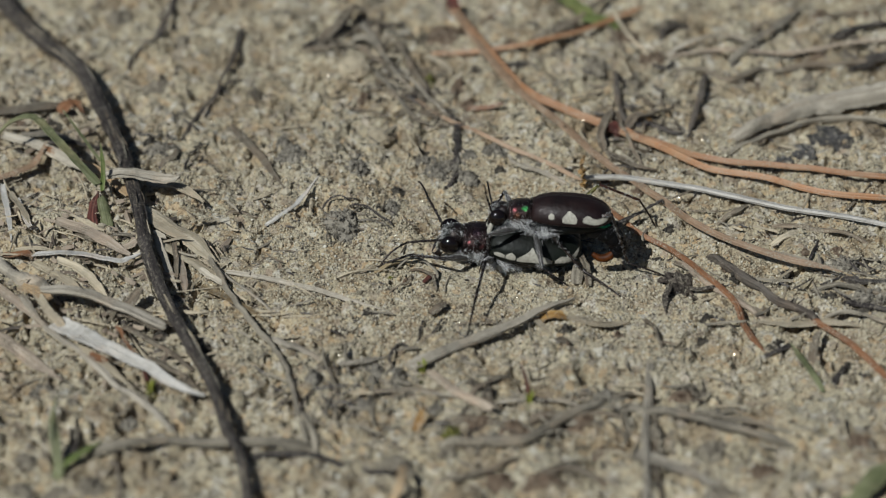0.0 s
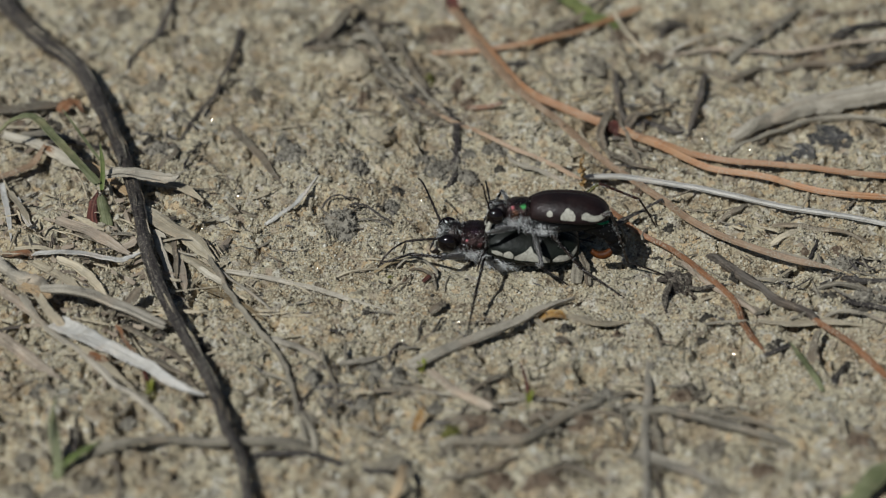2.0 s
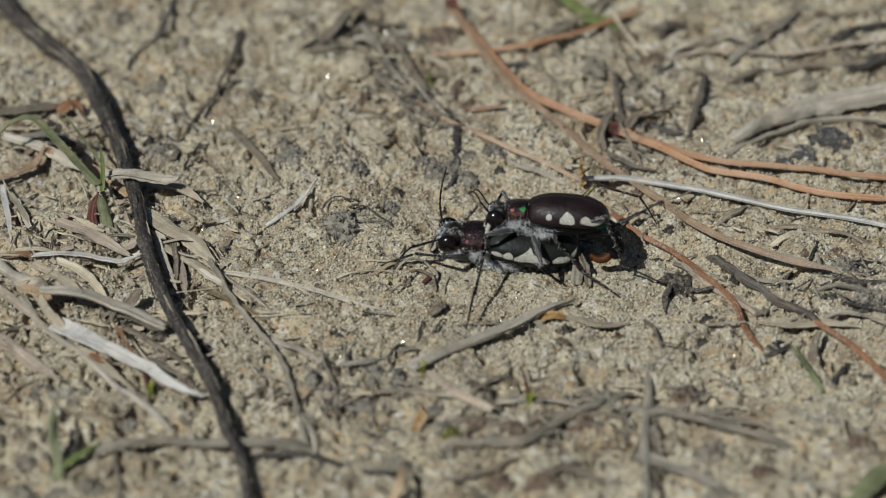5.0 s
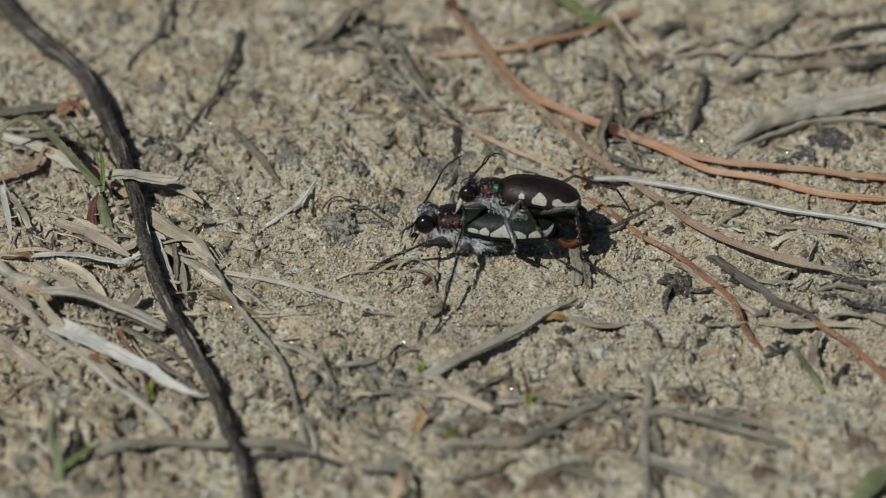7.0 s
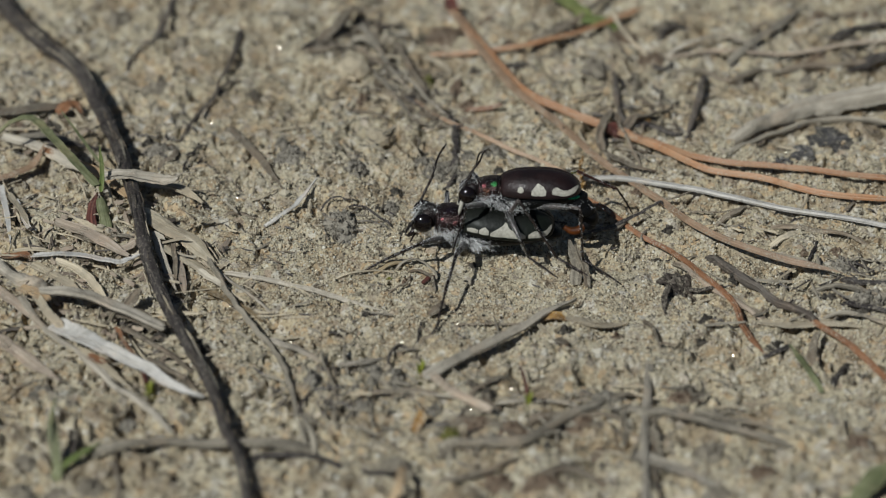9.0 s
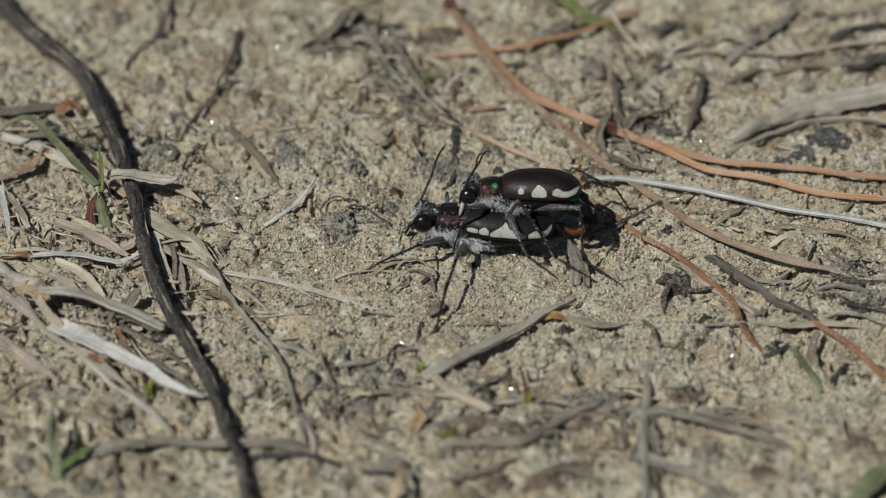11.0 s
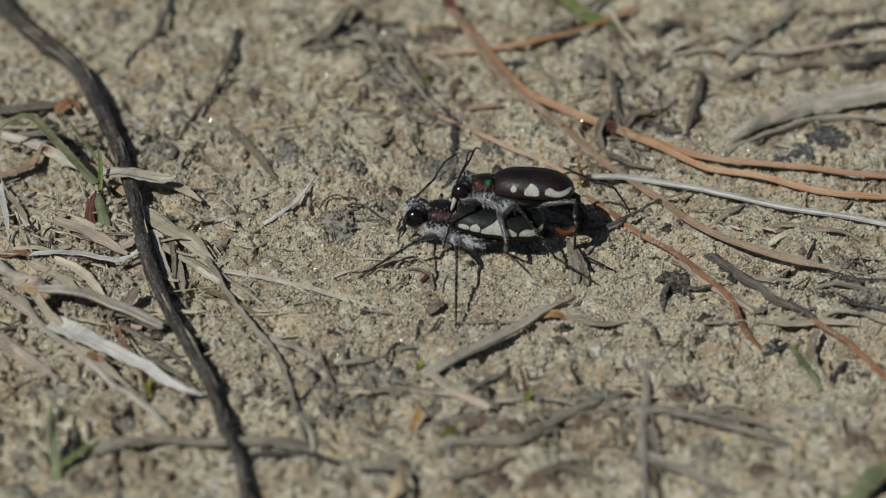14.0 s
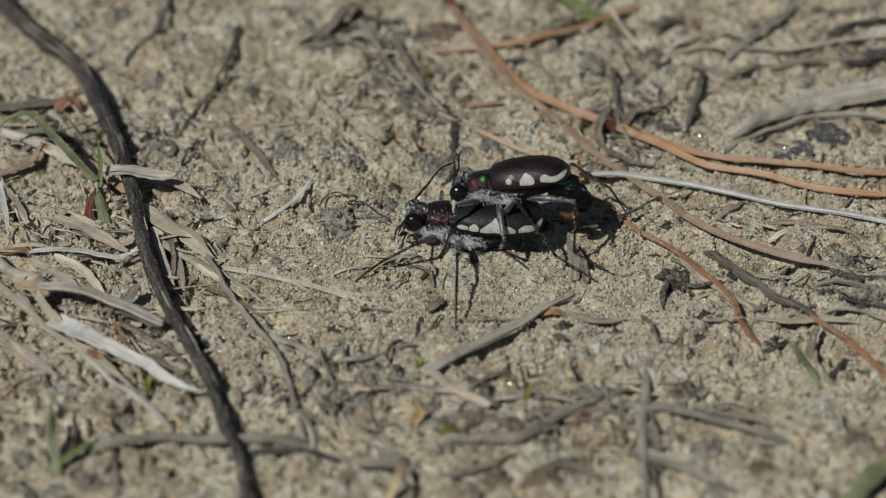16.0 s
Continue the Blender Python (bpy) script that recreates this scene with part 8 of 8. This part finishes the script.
# the mount's other feet grip the carrier; x, y, z in the carrier's space
MALE_GRIPS = {("front", 1): (1.7, 2.0, -1.9), ("front", -1): (1.7, -2.0, -1.9), ("middle", -1): (-1.8, -2.5, -0.6)}
FEELERS = {
    ("female", 1): ([(0, -3.51, -2.52, 2.31), (4.2, -3.64, -2.49, 2.33), (6.3, -1.13, -4.18, 3.62), (6.5, -3.84, -1.88, 5.96), (6.8, -3.20, -3.73, 4.44), (7.5, -3.23, -3.40, 4.08), (13, -3.15, -3.47, 3.94), (16, -3.44, -3.44, 4.21)],
        [(0, -5.71, -3.90, 0.45), (4.2, -5.79, -3.91, 0.42), (6.3, -0.65, -7.22, 4.48), (6.5, -5.54, -4.57, 6.31), (6.8, -3.73, -6.80, 5.15), (7.5, -3.61, -6.40, 5.13), (13, -3.54, -6.47, 4.99), (16, -3.96, -6.55, 4.76)]),
    ("female", -1): ([(0, -1.42, 2.27, 3.79), (2, -1.29, 2.42, 3.79), (2.5, -0.63, 2.48, 3.44), (4.2, -0.61, 2.53, 2.65), (6.3, 0.10, 3.48, 3.54), (6.5, -3.89, 5.57, 4.66), (6.8, -0.66, 3.21, 4.05), (7, -0.66, 3.96, 4.11), (7.5, -0.79, 2.64, 5.96), (13, -0.85, 2.61, 5.97), (13.5, -0.85, 3.64, 4.14), (14.5, -1.07, 2.12, 5.21), (16, -1.14, 3.33, 3.99)],
        [(0, -2.36, 5.31, 3.49), (2, -2.32, 5.45, 3.63), (2.5, -0.20, 5.00, 5.37), (4.2, -0.35, 4.29, 5.31), (6.3, 1.35, 5.09, 6.00), (6.5, -5.40, 7.92, 3.11), (6.8, 0.53, 4.83, 6.54), (7, 1.53, 5.23, 6.08), (7.5, 0.33, 5.24, 7.44), (13, 0.36, 5.29, 7.22), (13.5, 1.43, 5.75, 4.89), (14.5, 0.78, 3.54, 7.40), (16, 1.04, 5.60, 4.58)]),
    ("male", 1): ([(0, 3.50, -3.73, 7.90), (2.5, 3.38, -3.71, 8.03), (3, 3.19, -4.13, 7.62), (4.2, 3.11, -4.01, 7.55), (6.3, 3.02, -3.22, 7.82), (6.5, 0.95, -1.19, 8.74), (7, 3.44, 0.35, 8.64), (7.5, 3.04, 1.00, 8.56), (13, 3.01, 0.41, 8.59), (14.5, 1.78, 0.17, 8.56), (16, 1.20, -1.14, 8.59)],
        [(0, 3.14, -5.29, 10.13), (2.5, 3.02, -5.43, 10.14), (3, 2.23, -5.83, 9.56), (4.2, 2.15, -5.71, 9.49), (6.3, 1.69, -4.41, 9.92), (6.5, 0.01, -2.72, 10.82), (7, 4.53, -1.36, 10.50), (7.5, 3.72, -0.80, 10.53), (13, 3.79, -1.25, 10.64), (14.5, 2.51, -1.34, 10.74), (16, 1.42, -2.42, 11.02)]),
    ("male", -1): ([(0, 3.87, 1.28, 4.74), (2.5, 3.74, 1.30, 4.88), (3, 3.55, 1.07, 4.33), (4.2, 3.47, 1.12, 4.30), (6.3, 3.38, 1.94, 4.57), (6.5, 1.26, 4.08, 5.47), (7, 3.77, 3.19, 7.00), (7.5, 3.36, 3.05, 7.44), (13, 3.34, 3.38, 6.85), (14.5, 2.09, 3.44, 6.64), (16, 1.52, 3.81, 5.53)],
        [(0, 3.67, 3.93, 4.06), (2.5, 3.54, 3.90, 4.00), (3, 2.71, 3.51, 3.37), (4.2, 2.63, 3.56, 3.35), (6.3, 2.14, 4.37, 4.17), (6.5, 0.40, 6.60, 4.80), (7, 5.06, 5.46, 6.14), (7.5, 4.21, 5.50, 6.52), (13, 4.30, 5.85, 6.10), (14.5, 2.99, 5.98, 6.06), (16, 1.87, 6.52, 5.25)]),
}


def own(x, y, z, rx, ry, rz):
    return pose(x * MM, y * MM, z * MM, rx, ry, rz)


FEMALE_ROWS = [
    (0, own(4.87, -1.36, 1.75, -9.2, -4.0, 179.4)),
    (0.5, own(4.87, -1.38, 1.74, -8.9, -3.7, 179.4)),
    (1, own(4.82, -1.39, 1.74, -8.8, -3.5, 179.5)),
    (1.5, own(4.68, -1.33, 1.77, -8.4, -4.1, 179.4)),
    (2, own(4.72, -1.32, 1.79, -8.5, -4.2, 179.2)),
    (2.5, own(4.68, -1.38, 1.75, -8.4, -4.4, 179.6)),
    (3, own(4.72, -1.35, 1.76, -9.0, -3.8, 179.3)),
    (3.5, own(4.74, -1.35, 1.76, -8.9, -4.1, 179.7)),
    (4, own(4.74, -1.35, 1.76, -9.1, -3.9, 179.4)),
    (4.2, own(4.74, -1.34, 1.77, -9.1, -3.9, 179.4)),
    (6.3, own(4.55, -0.63, 2.19, -8.2, -7.0, 176.0)),
    (6.5, own(2.17, 1.55, 3.52, 4.6, -8.1, 177.6)),
    (6.6, own(1.45, 0.25, 2.66, 3.0, -0.5, 181.0)),
    (6.7, own(2.75, 0.05, 2.62, 1.6, -1.8, 182.0)),
    (6.8, own(2.71, 0.23, 2.69, 1.6, -3.3, 182.2)),
    (7, own(2.84, 0.29, 2.73, 2.7, -0.2, 175.7)),
    (7.5, own(2.74, 0.34, 2.78, 1.9, -3.5, 179.2)),
    (8, own(2.71, 0.33, 2.77, 1.8, -3.4, 179.0)),
    (8.5, own(2.71, 0.33, 2.77, 2.2, -3.8, 179.2)),
    (9, own(2.69, 0.31, 2.76, 2.1, -3.6, 179.3)),
    (11.5, own(2.75, 0.30, 2.75, 2.1, -3.6, 179.3)),
    (12, own(2.72, 0.30, 2.75, 2.1, -3.6, 179.3)),
    (12.5, own(2.76, 0.32, 2.76, 2.1, -3.6, 179.3)),
    (13, own(2.72, 0.31, 2.76, 1.8, -3.5, 179.3)),
    (13.5, own(2.45, 0.35, 2.78, 4.6, -3.4, 178.6)),
    (14, own(2.09, 0.38, 2.80, 4.6, -5.1, 178.2)),
    (14.5, own(2.09, -0.01, 2.57, 4.6, -1.1, 179.3)),
    (15, own(2.11, -0.05, 2.55, 2.4, -2.1, 180.0)),
    (15.5, own(2.11, -0.04, 2.56, 1.9, -2.1, 180.0)),
    (16, own(2.05, 0.20, 2.69, 1.9, 0.3, 178.3)),
]
MALE_ROWS = [
    (0, own(8.22, -2.13, 5.07, 9.9, -2.3, 177.7)),
    (0.5, own(8.20, -2.15, 5.12, 10.2, -1.7, 177.8)),
    (1, own(8.04, -2.13, 5.32, 10.4, 0.7, 179.0)),
    (1.5, own(8.05, -2.07, 5.22, 10.8, -1.1, 178.6)),
    (2, own(8.10, -2.06, 5.18, 10.6, -1.5, 178.4)),
    (2.5, own(7.95, -2.10, 5.26, 10.9, -0.1, 178.7)),
    (3, own(8.02, -2.12, 5.16, 10.1, -1.0, 178.3)),
    (3.5, own(8.10, -2.10, 5.06, 10.4, -1.7, 178.0)),
    (4, own(8.06, -2.09, 5.06, 10.4, -1.7, 177.9)),
    (4.2, own(8.06, -2.08, 5.06, 10.4, -1.7, 177.9)),
    (6.3, own(7.90, -1.35, 4.85, 10.3, -10.6, 175.3)),
    (6.5, own(5.40, 1.55, 6.70, 14.0, -12.2, 175.4)),
    (6.6, own(4.5, 0.5, 5.25, 14.0, -8.0, 177.0)),
    (6.7, own(5.45, 0.35, 5.65, 13.0, -8.0, 179.0)),
    (6.8, own(5.32, 0.31, 5.54, 12.3, -5.7, 179.5)),
    (7, own(5.78, 0.31, 5.53, 13.4, -6.9, 175.4)),
    (7.5, own(5.82, 0.40, 6.01, 13.2, 0.9, 179.0)),
    (8, own(5.79, 0.40, 5.97, 13.1, 1.2, 178.6)),
    (8.5, own(5.79, 0.43, 5.98, 13.1, 0.2, 178.7)),
    (9, own(5.78, 0.41, 5.95, 13.1, 0.7, 178.8)),
    (11.5, own(5.92, 0.41, 5.79, 13.5, 1.3, 178.0)),
    (12, own(5.91, 0.42, 5.80, 13.4, 1.3, 178.3)),
    (12.5, own(5.91, 0.44, 5.81, 13.4, 1.3, 178.2)),
    (13, own(5.89, 0.41, 5.89, 13.3, 2.5, 178.2)),
    (13.5, own(5.47, 0.62, 5.78, 14.0, -0.8, 177.9)),
    (14, own(5.34, 0.60, 5.75, 13.8, -1.2, 177.1)),
    (14.5, own(5.17, 0.26, 5.75, 14.0, 3.5, 178.7)),
    (15, own(5.17, 0.07, 5.83, 13.6, 3.4, 179.8)),
    (15.5, own(5.23, 0.05, 5.77, 13.4, 2.6, 179.6)),
    (16, own(5.11, 0.28, 6.33, 13.5, 10.0, 177.8)),
]


def motions():
    # the split stem is kicked aside by a foot: it swings about its far end
    after = split_stem.matrix_basis.copy()
    end = Vector((10.9, -8.1, 0.0)) * MM
    swung = lambda turn, push: Matrix.Translation(end + Vector((-push * MM, 0, 0))) @ Matrix.Rotation(radians(turn), 4, "Z") @ Matrix.Translation(-end) @ after
    walk(split_stem, [(0, swung(-5.6, 0.2)), (6.35, swung(-5.6, 0.2)), (6.5, swung(-3.0, 0.0)), (6.7, swung(0.0, 0.0)), (16, after)])
    walk(female, FEMALE_ROWS)
    walk(male, MALE_ROWS)
    for (row, side), table in FEMALE_FEET.items():
        for piece, rows in zip(female_limbs[row, side], leg_rows(FEMALE_ROWS, HIPS[row], LEG_SIZES[row], table, 1.0, side, 0.7 if row == "front" else 1.0, None, (0.86, 0.34), 0.9 if row == "front" else 0.0)):
            walk(piece, rows)
    for (row, side), table in MALE_FEET.items():
        for piece, rows in zip(male_limbs[row, side], leg_rows(MALE_ROWS, HIPS[row], LEG_SIZES[row], table, 0.86, side, 0.0 if row == "middle" else 1.0, None, (0.45, 0.85) if (row, side) == ("hind", -1) else (0.86, 0.34), 1.0 if row == "middle" else 0.0)):
            walk(piece, rows)
    for (row, side), spot in MALE_GRIPS.items():
        table = [(0.0, *spot), (16.0, *spot)]
        for piece, rows in zip(male_limbs[row, side], leg_rows(MALE_ROWS, HIPS[row], LEG_SIZES[row], table, 0.86, side, 0.6 if row == "middle" else 0.2, FEMALE_ROWS, (0.86, 0.34) if row == "middle" else (0.3, 0.9), 1.6 if row == "middle" else 0.5, 0.0 if row == "middle" else -0.3)):
            walk(piece, rows)
    for (who, side), (joints, tips) in FEELERS.items():
        body, limbs, k, front = (FEMALE_ROWS, female_limbs, 1.0, 0.9) if who == "female" else (MALE_ROWS, male_limbs, 0.86, 0.88)
        base = (1 + 4.35 * front, 0.8, 0.35 if who == "female" else 0.35 + HEAD_DROP)
        for piece, rows in zip(limbs["feeler", side], feeler_rows(body, base, joints, tips, k, side, 3.1)):
            walk(piece, rows)


motions()
